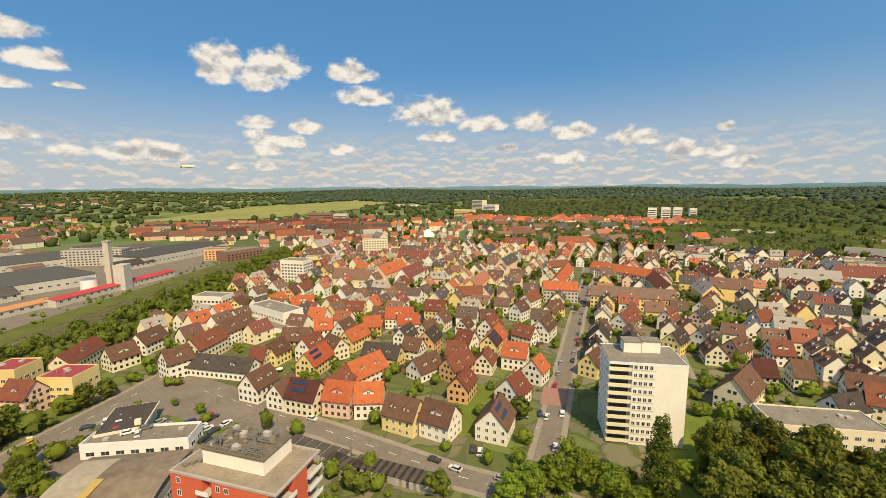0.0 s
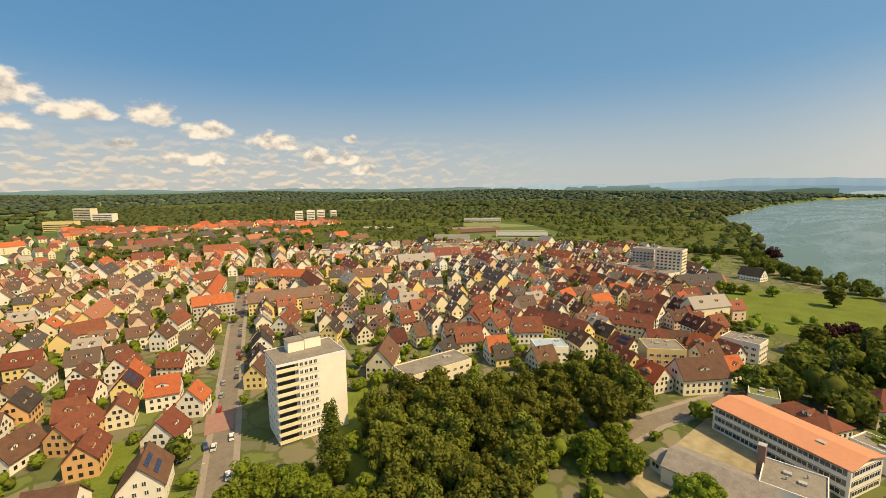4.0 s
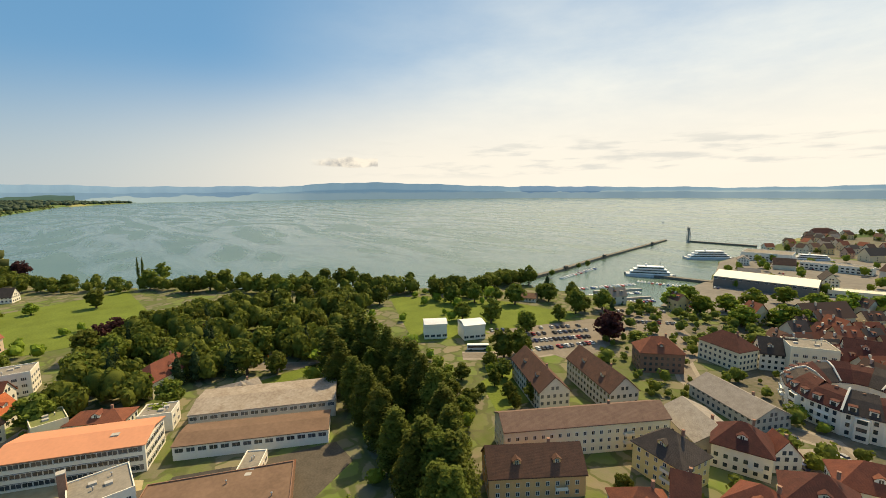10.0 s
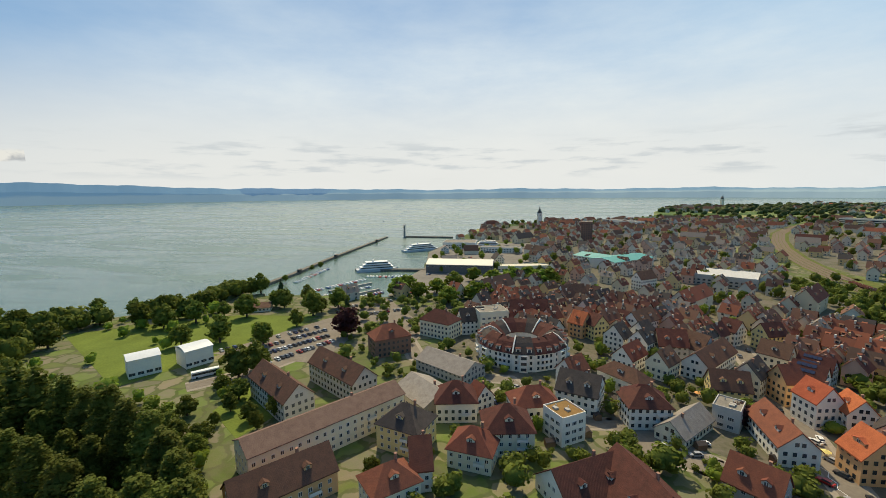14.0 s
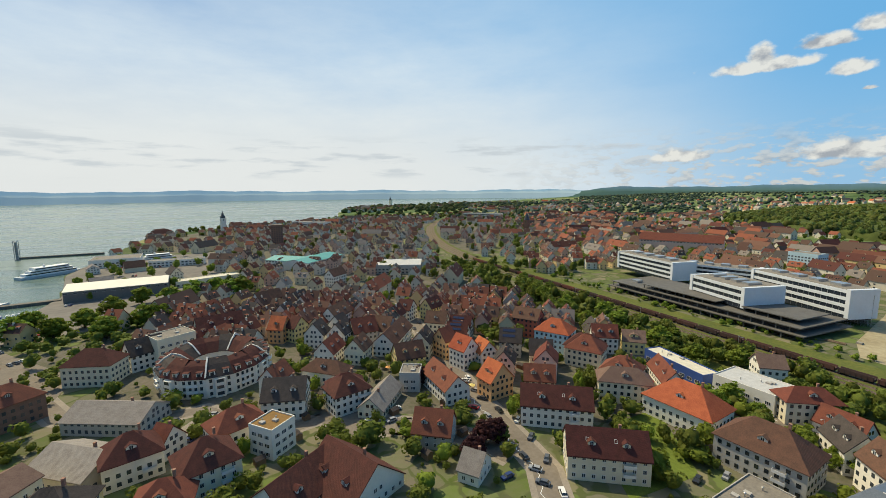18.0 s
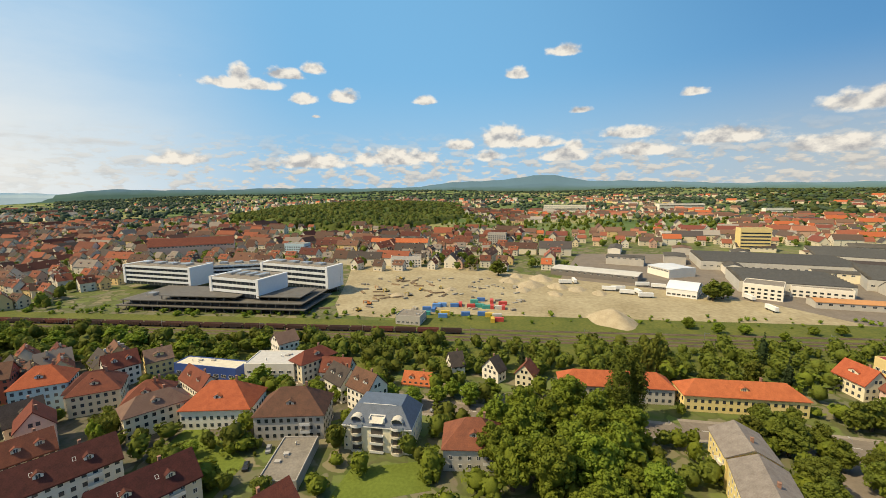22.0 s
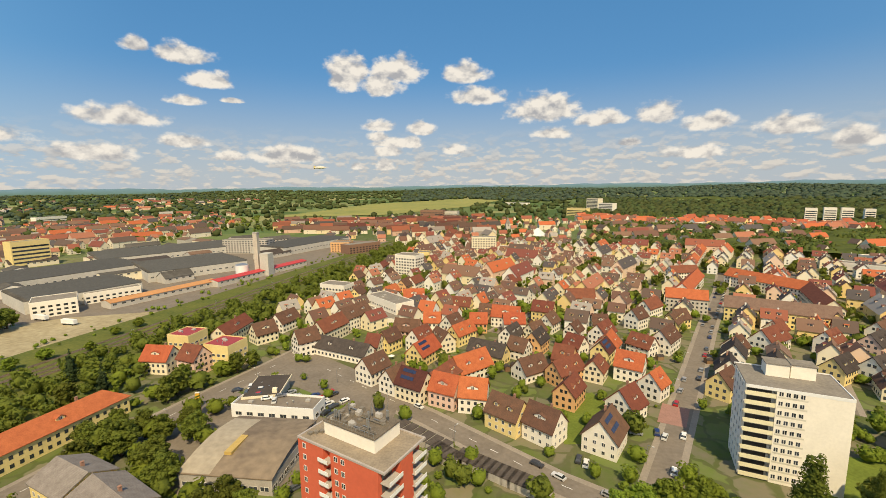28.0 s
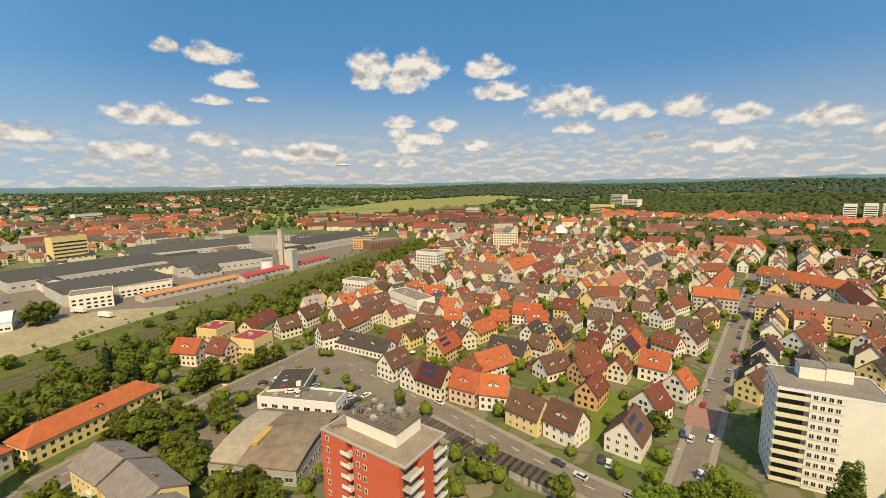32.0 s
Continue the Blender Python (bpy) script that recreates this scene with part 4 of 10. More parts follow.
def ridge_line(name, label, a0, a1, r, height, material, base=-6.0, step=0.4):
    """A range of far hills: height in metres as a function of the azimuth, with a sloping front."""
    m = Mesh()
    n = int((a1 - a0) / step)
    prev = None
    for i in range(n + 1):
        a = radians(a0 + i * step)
        h = height(a0 + i * step)
        s, c = math.sin(a), math.cos(a)
        cur = [((r - 120) * s, (r - 120) * c, base), ((r - 60) * s, (r - 60) * c, base + (h - base) * 0.6), (r * s, r * c, h), ((r + 40) * s, (r + 40) * c, base)]
        if prev:
            for k in range(3):
                m.face(prev[k], cur[k], cur[k + 1], prev[k + 1])
        prev = cur
    return tagged(part(name, m, material), label, "hills", "", "structure")


def bumpy(a, seed, amp):
    return amp * (0.5 * math.sin(a * 0.31 + seed) + 0.3 * math.sin(a * 0.83 + seed * 2.1) + 0.2 * math.sin(a * 2.3 + seed * 0.7) + 0.08 * math.sin(a * 6.1 + seed))


def land_hills(a):
    w = a % 360
    d = (w - 277 + 180) % 360 - 180
    peak = 118 * math.exp(-(d / 5.0) ** 2) + 55 * math.exp(-((d + 9) / 5) ** 2) + 40 * math.exp(-((d - 12) / 9) ** 2)
    k = min(1.0, max(0.0, (a - 213) / 15))
    return -6 + (112 + bumpy(a, 1.0, 12)) * k * k * (3 - 2 * k) + peak


# bluish tones stand for haze; the shore's pale foot for far hazy water
BACK = hazed_mat("hazed_wooded_hills", (0.07, 0.12, 0.10), (0.10, 0.17, 0.22), 60, 110)
FARSHORE = hazed_mat("hazed_shore", (0.33, 0.42, 0.45), (0.22, 0.34, 0.43), 62, 80)
FARALPS = hazed_mat("hazed_mountains", (0.20, 0.31, 0.42), (0.23, 0.35, 0.47), 80, 200)
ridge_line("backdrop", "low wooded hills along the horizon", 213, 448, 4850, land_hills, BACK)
ridge_line("backdrop", "far shore of the lake, haze in its colour", 80, 224, 4860, lambda a: 106 + bumpy(a, 4.0, 12) + 78 * math.exp(-((a - 120) / 13) ** 2) - 16 * max(0, (a - 150) / 50), FARSHORE)
ridge_line("backdrop", "mountain range coloured pale blue for haze", 50, 150, 4870, lambda a: 122 + bumpy(a, 2.0, 12) + 40 * math.exp(-((a - 84) / 12) ** 2) + 30 * math.exp(-((a - 112) / 12) ** 2), FARALPS, step=0.25)

# ---- roads, paths and yards ----
def road(pts, width=7.0, z=0.06, label="residential street of worn asphalt", walk_side=True):
    strip("road", pts, width, z, ASPH, label)
    if walk_side:
        strip("pavement", pts, width + 4.0, 0.03, PAVE, "pale concrete pavement beside the street", "pavement")


NORTH_ST = [(14, 80), (28, 114), (48, 166), (89, 273), (129, 372), (160, 460)]
MAIN_RD = [(-110, 264), (-123, 221), (-130, 171), (-138, 132), (-144, 98), (-147, 70)]
RAIL_RD = [(-145, 66), (-152, 7), (-156, -27), (-166, -55), (-173, -94), (-179, -152)]
TOWN_ST = [(-67, -77)] + [(-77, -97), (-79, -125), (-81, -155), (-85, -188), (-92, -256), (-92, -302)]
ROW_RD = [(-104, 172), (-43, 141), (3, 116), (28, 106), (70, 80)]
road(NORTH_ST, 7.0, 0.06)
road(MAIN_RD, 11.0, 0.075, "wide through road of worn asphalt")
road([MAIN_RD[-1]] + RAIL_RD, 9.0, 0.07, "street of worn asphalt along the railway")
road(TOWN_ST, 8.0, 0.065, "old town street of worn asphalt")
road(ROW_RD, 8.0, 0.08)
road([(-22, -163), (-32, -148), (-45, -139), (-58, -128), (-67, -117), (-72, -106)], 9.0, 0.055)
road([(7, -163), (23, -183), (46, -181), (72, -198), (90, -227)], 7.0, 0.052)
road([(-6, -154), (-20, -156), (-30, -141), (-49, -137)], 7.0, 0.05)
road([(135, 54), (158, 49), (189, 37), (208, 24)], 7.0, 0.055)
road([(223, -39), (207, -60), (185, -88)], 6.0, 0.05, "access road of pale asphalt")
road([(159, -139), (139, -164), (128, -196)], 7.0, 0.06)
sheet("paving", [(43, 173), (52, 170), (47, 156), (38, 158)], 0.095, PINKPAVE, "red block paving across the street")
# side streets of the northern quarter
for k in (-3, -2, -1, 1, 2, 3):
    base = Vector((48, 166)) + Vector((0.934, -0.358)) * (51 * k)
    v = Vector((0.358, 0.934))
    s0 = 20 if k < 0 else 25
    road([tuple(base + v * s) for s in (s0 + 10 * abs(k), 130, 260, 380)], 5.5, 0.05)
sheet("yard", [(35, -163), (18, -185), (8, -177), (24, -155)], 0.05, PAVE, "paved car park yard between the houses", category="yard")
sheet("car_park", [(179, -174), (152, -248), (121, -242), (116, -177)], 0.05, ASPH, "asphalt car park behind the shore park", category="car park")
sheet("car_park", [(168, -273), (135, -307), (80, -242), (80, -211)], 0.045, ASPH, "asphalt car park by the harbour", category="car park")
sheet("harbour_quay", [(138, -314), (70, -330), (40, -420), (30, -560), (40, -690), (182, -680), (182, -560), (149, -444), (149, -380)], 0.04, mat("quay_paving", (0.21, 0.19, 0.165), 0.92, 0.35, 0.03), "paved harbour quay and yards", category="quay")
sheet("yard", [(119, 42), (176, 35), (147, -2), (117, 3), (107, 23)], 0.05, SAND, "pale gravel school yard", category="yard")
# shade of the poplar row is put into this yard's dark colour
sheet("yard", [(143, 2), (129, -55), (116, -55), (107, -38), (114, 8)], 0.055, mat("shaded_yard", (0.11, 0.092, 0.072), 0.95, 0.4, 0.25), "worn works yard coloured darker for poplar shade", category="yard")
sheet("yard", [(-151, 107), (-130, 142), (-71, 130), (-63, 99), (-99, 85)], 0.05, ASPH, "asphalt forecourt of the car dealer", category="yard")
OLDPAVE = mat("old_town_paving", (0.16, 0.135, 0.11), 0.95, 0.3, 0.07, col2=(0.075, 0.08, 0.04), fine=7, bump=0.2)
sheet("paving", [(-205, -90), (-150, -40), (-120, -105), (-60, -140), (60, -205), (70, -240), (115, -275), (60, -330), (30, -420), (28, -700), (-212, -700), (-212, -300)], 0.022, OLDPAVE, "worn paving and courtyards of the old town", category="paving")
sheet("paving", [(150, -700), (150, -960), (60, -1120), (-420, -1200), (-700, -1000), (-275, -480), (-275, -700)], 0.022, OLDPAVE, "worn paving of the far old town", category="paving")
sheet("yard", [(-137, 163), (-129, 193), (-59, 160), (-56, 134), (-98, 149)], 0.047, ASPH, "asphalt forecourt beside the row of houses", category="yard")
sheet("railway_verge", [(-268, -480), (-222, -480), (-216, 700), (-258, 700)], 0.06, SCRUB, "weedy grass strip of the railway", category="verge")
for bx in (-233, -238, -243.5, -251):
    sheet("railway_bed", [(bx - 1.45, -480), (bx + 1.45, -480), (bx + 7.45, 700), (bx + 4.55, 700)], 0.14, BALLAST, "brown railway ballast")
sheet("verge", [(-226, -300), (-190, -300), (-182, 520), (-221, 700)], 0.05, SCRUB, "rough grass and weeds beside the railway", category="verge")
sheet("verge", [(-282, -60), (-262, -60), (-252, 700), (-262, 500)], 0.075, SCRUB, "rough grass beside the railway", category="verge")
sheet("building_site", [(-274, -100), (-255, 49), (-233, 253), (-322, 206), (-372, 129), (-450, -15), (-462, -150), (-375, -128), (-300, -112)], 0.05, SAND, "bare sandy building site", category="site")
sheet("factory_yard", [(-262, 90), (-258, 640), (-560, 640), (-560, 120), (-400, 70)], 0.04, ASPH, "grey works yard between the halls", category="yard")
sheet("lawn", [(418, 84), (456, -10), (352, -20), (308, 20), (307, 41)], 0.06, LAWN, "smooth sloping meadow by the lake", category="meadow")
sheet("lawn", [(293, -176), (219, -237), (162, -250), (163, -214), (179, -158), (190, -130)], 0.035, LAWN, "mown park lawn near the shore", category="lawn")
sheet("lawn", [(57, 109), (90, 150), (101, 150), (78, 110), (64, 91)], 0.05, LAWN, "mown lawn below the tower block", category="lawn")
sheet("lawn", [(-119, -107), (-139, -108), (-117, -75), (-90, -76), (-97, -91)], 0.05, LAWN, "mown lawn behind the flats", category="lawn")
sheet("lawn", [(-116, -41), (-122, -19), (-109, -15), (-99, -44)], 0.05, LAWN, "mown garden lawn", category="lawn")
sheet("lawn", [(195, -47), (198, -79), (188, -81), (186, -50)], 0.05, LAWN, "small bright lawn", category="lawn")
sheet("lawn", [(131, -125), (137, -165), (101, -150), (108, -112)], 0.05, LAWN, "lawn between the apartment blocks", category="lawn")
sheet("lawn", [(5, 169), (17, 176), (24, 164), (12, 138), (5, 136)], 0.05, LAWN, "garden lawn behind the houses", category="lawn")
def airfield(poly):
    """Mown grass laid over the rising ground."""
    m = Mesh()
    for i in range(150):
        for j in range(76):
            q = []
            for u, v in ((i, j), (i, j + 1), (i + 1, j + 1), (i + 1, j)):
                r, a = 1150 * 1.0095 ** u, radians(320 + 0.5 * v)
                x, y = r * math.sin(a), r * math.cos(a)
                q.append((x, y, float(rise(np.array(x), np.array(y))) + 1.6))
            if all(inside(poly, p[0], p[1]) for p in q):
                m.face(*q)
    tagged(part("field", m, FIELDS), "mown golden-green airfield grass", "field", "", "structure")


def inside(poly, x, y):
    c = False
    for (x0, y0), (x1, y1) in zip(poly, poly[1:] + poly[:1]):
        if (y0 > y) != (y1 > y) and x < x0 + (y - y0) / (y1 - y0) * (x1 - x0):
            c = not c
    return c


AIRFIELD = [(-850, 1120), (-520, 1260), (-340, 1750), (-260, 2300), (-520, 2450), (-900, 2000)]
airfield(AIRFIELD)

# ---- railway ----
def rails():
    r = Mesh()
    for x in (-233, -238, -243.5, -251):
        for s in (-0.75, 0.75):
            r.face((x + s - 0.09, -470, 0.3), (x + s + 0.09, -470, 0.3), (x + s + 0.09 + 6, 690, 0.3), (x + s - 0.09 + 6, 690, 0.3))
            r.face((x + s - 0.09, -470, 0.1), (x + s - 0.09, -470, 0.3), (x + s - 0.09 + 6, 690, 0.3), (x + s - 0.09 + 6, 690, 0.1))
    tagged(part("rails", r, mat("rail_steel", (0.24, 0.2, 0.17), 0.5, 0.3, 0.4, metal=0.4)), "worn steel rails on the ballast", "railway", "", "structure")


CURVE = [(-249, -470), (-258, -540), (-272, -610), (-298, -705), (-335, -810), (-385, -930), (-450, -1045), (-560, -1210)]
strip("railway_verge", CURVE, 27.0, 0.06, SCRUB, "weedy grass strip of the curving railway", "verge")
for o, zz in ((-7, 0.12), (-2, 0.13), (3, 0.12), (8, 0.13)):
    strip("railway_bed", [(x + o, y) for x, y in CURVE], 4.0, zz, BALLAST, "brown railway ballast in the curve", "railway")
rails()
RUST = paint_mat("wagon_paint", [(0.075, 0.036, 0.028), (0.095, 0.042, 0.032), (0.06, 0.034, 0.029), (0.15, 0.046, 0.032)], 0.8)
wag = Mesh().along_x([(-1.4, 1.2), (1.4, 1.2), (1.5, 3.3), (1.3, 3.3), (1.2, 2.4), (-1.2, 2.4), (-1.3, 3.3), (-1.5, 3.3)], -6.3, 6.3)
for k in range(-6, 7, 2):
    wag.box(k - 0.08, -1.56, 1.2, k + 0.08, -1.44, 3.3).box(k - 0.08, 1.44, 1.2, k + 0.08, 1.56, 3.3)
wag = wag.data("body", RUST)
bog = Mesh().prism([(-1.4, -0.8), (1.4, -0.8), (1.4, 0.8), (-1.4, 0.8)], 0.32, 1.2)
bog = bog.data("bogie", TYRE)
for k in range(32):
    y = -20 - k * 13.7
    x = -243.5 + 6 * (y + 470) / 1160
    w = thing("freight_wagon", "open rust-brown freight wagon on the rails", "wagon", x, y, 0, 90, "goods train")
    part("body", wag, None, w)
    for q in (-4.2, 4.2):
        part("bogie", bog, None, w, at=pose(q, 0, 0))
mast = Mesh().cyl(0, 0, -0.3, 8.5, 0.16, 0.1, 6).box(-0.05, -2.6, 7.6, 0.05, 0, 7.75)
mast = mast.data("pole", METAL)
for k in range(14):
    m = thing("railway_mast", "slim grey steel mast beside the track", "mast", -229, -380 + k * 62, 0, 90 + 90, "masts along the railway")
    part("pole", mast, None, m)

# ---- houses ----
house(-28.4, 152.6, 2, 10.6, 10.0, 6.8, 11.0, "o", "w", "ac", "D")
house(-39.6, 153.8, -14, 11.3, 10.0, 6.8, 11.0, "o", "p", "ac", "D")
house(-53.4, 155.1, -19, 12.9, 10.0, 6.8, 11.0, "m", "c", "ac", "s")
house(-76.8, 166.7, 68, 12.4, 10.0, 6.3, 10.5, "b", "w", "ad", "k")
house(-63.7, 159.4, 68, 10.3, 9.0, 5.7, 9.5, "b", "w", "ad")
house(-14.3, 142.2, -27, 12.9, 10.0, 6.3, 10.5, "b", "y", "ac", "k")
house(-1.4, 138.2, -30, 11.6, 10.0, 6.3, 10.5, "b", "w", "ac", "D")
house(17.9, 138.0, 68, 13.0, 11.0, 5.9, 10.5, "b", "w", "ad", "s")
house(27.7, 160.5, 53, 10.5, 11.0, 5.4, 10.0, "r", "w", "ad", "b")
house(40.9, 178.8, 55, 9.0, 9.0, 6.2, 10.0, "o", "w", "ad", "k")
house(34.3, 193.7, -21, 11.5, 10.0, 6.8, 11.0, "o", "w", "ac", "D")
house(6.4, 198.4, -19, 9.1, 10.0, 5.8, 10.0, "r", "o", "ac")
house(6.4, 184.6, 48, 15.6, 9.0, 5.7, 9.5, "r", "o", "ad")
house(-8.8, 185.2, 46, 13.8, 10.0, 4.3, 8.5, "b", "w", "ad", "b")
house(-35.4, 179.7, 52, 18.7, 11.0, 5.4, 10.0, "o", "w", "ad", "k")
house(-30.0, 200.1, -20, 19.5, 9.0, 4.7, 8.5, "d", "y", "ac", "k")
house(-15.3, 206.9, -25, 9.9, 9.0, 5.2, 9.0, "b", "w", "ac")
house(12.4, 220.5, -36, 9.6, 9.0, 4.2, 8.0, "r", "w", "ac")
house(27.1, 237.4, 60, 13.7, 10.0, 6.3, 10.5, "r", "w", "ad")
house(-8.9, 232.5, 59, 11.7, 9.0, 5.7, 9.5, "b", "c", "ad")
house(-1.2, 250.6, 65, 11.0, 9.0, 6.2, 10.0, "b", "w", "ad")
house(12.3, 241.2, 66, 10.2, 8.0, 5.1, 8.5, "b", "w", "ad")
house(-27.1, 255.5, -5, 17.0, 10.0, 6.8, 11.0, "o", "w", "ac", "D")
house(57.5, 233.8, 59, 16.4, 10.0, 6.8, 11.0, "b", "w", "ad")
house(69.0, 267.1, 61, 13.8, 9.0, 6.2, 10.0, "b", "y", "ad")
house(73.8, 274.2, 34, 10.7, 9.0, 6.2, 10.0, "b", "y", "ad")
house(49.5, 268.3, 51, 11.4, 9.0, 7.2, 11.0, "b", "w", "ad", "b")
house(61.9, 293.7, 52, 17.0, 9.0, 7.2, 11.0, "r", "w", "ad")
house(45.0, 225.2, -41, 12.1, 9.0, 5.2, 9.0, "r", "w", "ac")
house(-5.0, 272.1, -14, 13.5, 10.0, 6.8, 11.0, "r", "y", "ac", "k")
house(19.4, 311.3, 9, 19.3, 10.0, 6.8, 11.0, "r", "w", "ad")
house(-32.3, 354.3, 48, 11.5, 9.0, 7.2, 11.0, "r", "p", "ad")
house(27.4, 257.0, 7, 8.8, 9.0, 5.2, 9.0, "b", "w", "ad")
house(68.4, 185.8, 50, 11.7, 9.0, 6.2, 10.0, "b", "y", "ad")
house(89.4, 233.0, 46, 9.7, 9.0, 5.2, 9.0, "b", "w", "ad")
house(109.2, 245.4, 45, 20.0, 11.0, 6.4, 11.0, "r", "w", "ad")
house(118.2, 260.2, 43, 8.2, 9.0, 7.2, 11.0, "r", "c", "ad")
house(135.9, 247.4, 44, 12.4, 9.0, 7.2, 11.0, "r", "w", "ad")
house(153.4, 245.1, 43, 16.2, 9.0, 8.2, 12.0, "d", "p", "ad")
house(136.3, 213.5, 37, 13.1, 9.0, 7.2, 11.0, "d", "w", "ad")
house(121.7, 212.8, 42, 14.2, 9.0, 6.2, 10.0, "d", "y", "ad")
house(145.0, 200.8, 30, 13.0, 9.0, 6.2, 10.0, "b", "p", "ad")
house(192.2, 265.6, 32, 15.4, 9.0, 7.2, 11.0, "d", "y", "ad")
house(171.4, 270.2, 40, 16.0, 9.0, 7.2, 11.0, "b", "w", "ad")
house(116.0, 156.9, 41, 20.5, 12.0, 7.0, 12.0, "b", "c", "ad", "D")
house(150.2, 169.8, -20, 7.0, 10.0, 6.8, 11.0, "b", "c", "ad")
house(150.9, 147.4, 11, 19.6, 9.0, 4.2, 8.0, "d", "w", "ad")
house(137.2, 173.3, -14, 8.2, 10.0, 5.8, 10.0, "m", "g", "ad")
house(162.1, 195.9, -13, 9.5, 10.0, 5.8, 10.0, "r", "w", "ad", "D")
house(210.3, 228.8, 19, 15.2, 9.0, 6.2, 10.0, "r", "y", "ad")
house(163.3, 155.0, -30, 12.5, 11.0, 6.4, 11.0, "b", "w", "ad")
house(163.0, 145.5, -31, 14.8, 11.0, 6.4, 11.0, "r", "c", "ad")
house(215.1, 182.3, 11, 19.4, 11.0, 7.4, 12.0, "r", "y", "ad")
house(198.0, 164.9, 4, 14.8, 10.0, 5.8, 10.0, "r", "y", "ad")
house(162.8, 126.0, -33, 10.2, 11.0, 6.4, 11.0, "o", "w", "ad", "d")
house(161.5, 122.0, -26, 9.3, 9.0, 4.2, 8.0, "d", "y", "ad")
house(189.2, 243.8, 4, 9.8, 10.0, 6.8, 11.0, "r", "l", "ad")
house(-180.2, 152.8, 7, 13.8, 10.0, 6.8, 11.0, "o", "c", "ac", "D")
house(-162.6, 154.9, -7, 11.4, 10.0, 7.8, 12.0, "r", "p", "ac", "k")
house(-177.6, 196.7, 100, 26.7, 10.0, 6.8, 11.0, "r", "c", "ad", "D")
house(-158.0, 198.1, 63, 12.4, 10.0, 5.8, 10.0, "b", "c", "ad", "D")
house(-158.8, 219.7, 83, 16.2, 10.0, 5.8, 10.0, "b", "w", "ad", "D")
house(-124.1, 187.7, 57, 11.5, 10.0, 7.8, 12.0, "b", "w", "ad")
house(-122.2, 209.0, 80, 21.1, 10.0, 7.8, 12.0, "r", "c", "ad", "D")
house(-120.1, 234.1, 74, 22.2, 12.0, 8.0, 13.0, "b", "w", "ad")
house(-102.5, 188.1, -13, 33.0, 10.0, 4.3, 8.5, "d", "w", "ac")
house(-88.3, 194.7, -4, 7.5, 9.0, 5.7, 9.5, "r", "c", "ac")
house(-83.4, 202.2, 69, 10.8, 9.0, 6.2, 10.0, "b", "y", "ad")
house(-79.1, 220.6, -2, 15.0, 10.0, 5.8, 10.0, "b", "p", "ac", "D")
house(-60.9, 191.6, 73, 16.7, 10.0, 5.8, 10.0, "o", "y", "ad", "s")
house(-69.3, 236.9, 12, 10.2, 9.0, 6.2, 10.0, "o", "w", "ac", "D")
house(-55.6, 208.0, -46, 12.2, 9.0, 6.2, 10.0, "b", "c", "ac")
house(-99.2, 290.9, 19, 15.1, 9.0, 6.2, 10.0, "o", "w", "a", "D")
house(-120.8, 298.6, 75, 14.4, 9.0, 6.2, 10.0, "o", "y", "ad")
house(-48.2, 221.2, 63, 15.7, 9.0, 6.2, 10.0, "o", "y", "ad")
house(-42.1, 241.4, 11, 10.0, 9.0, 6.2, 10.0, "o", "o", "a")
house(-21.3, 242.3, 14, 12.2, 9.0, 7.2, 11.0, "o", "w", "ad", "D")
house(-38.4, 261.8, -7, 12.6, 9.0, 6.2, 10.0, "b", "o", "ac", "D")
house(-59.6, 275.6, -7, 14.0, 9.0, 6.2, 10.0, "r", "y", "ac")
house(-169.5, 341.1, 86, 13.0, 9.0, 7.2, 11.0, "b", "y", "ad")
house(-141.6, 284.6, 97, 14.2, 9.0, 7.2, 11.0, "b", "y", "ad")
house(-173.2, 405.1, 97, 26.0, 9.0, 5.2, 9.0, "r", "w", "ad")
house(-118.2, 325.1, 84, 15.4, 9.0, 6.2, 10.0, "b", "o", "ad")
house(-113.6, 337.0, 80, 16.6, 9.0, 6.2, 10.0, "r", "w", "ad")
house(-148.9, 364.0, 91, 18.7, 9.0, 5.2, 9.0, "b", "w", "ad")
house(-170.5, 52.5, 88, 43.4, 11.0, 6.4, 11.0, "o", "g", "ad", "h")
house(-164.6, 97.5, 87, 43.0, 11.0, 6.4, 11.0, "o", "y", "ad", "h")
house(-187.5, -13.6, 112, 6.2, 9.0, 5.2, 9.0, "d", "w", "ad")
house(-182.8, 4.1, 142, 5.8, 9.0, 5.2, 9.0, "d", "w", "ad")
house(-178.9, 18.3, 158, 8.0, 8.0, 5.6, 9.0, "r", "c", "ad")
house(-176.3, -29.2, 82, 12.4, 9.0, 1.2, 5.0, "o", "w", "ac")
house(-179.5, -67.2, 87, 13.8, 9.0, 4.2, 8.0, "r", "w", "ac")
house(-125.1, -3.4, 92, 18.6, 14.0, 7.1, 13.0, "r", "g", "a", "h")
house(-141.6, -97.6, 98, 24.8, 16.0, 7.3, 14.0, "o", "w", "ac", "h")
house(-136.9, -67.8, 98, 23.6, 15.0, 8.7, 15.0, "b", "g", "ac", "h")
house(-145.3, -153.4, 122, 16.6, 13.0, 8.5, 14.0, "r", "c", "ac", "h")
house(-144.9, -129.8, 117, 14.5, 11.0, 7.4, 12.0, "r", "c", "ac", "h")
house(-98.0, -118.0, 145, 25.1, 12.0, 8.0, 13.0, "m", "w", "ad", "k")
house(-93.1, -88.8, 146, 23.2, 12.0, 8.0, 13.0, "m", "c", "ad", "k")
house(-85.0, -56.3, 147, 23.2, 12.0, 7.0, 12.0, "r", "w", "ad", "k")
house(-144.9, -201.3, 125, 15.2, 12.0, 11.0, 16.0, "b", "r", "ac", "d")
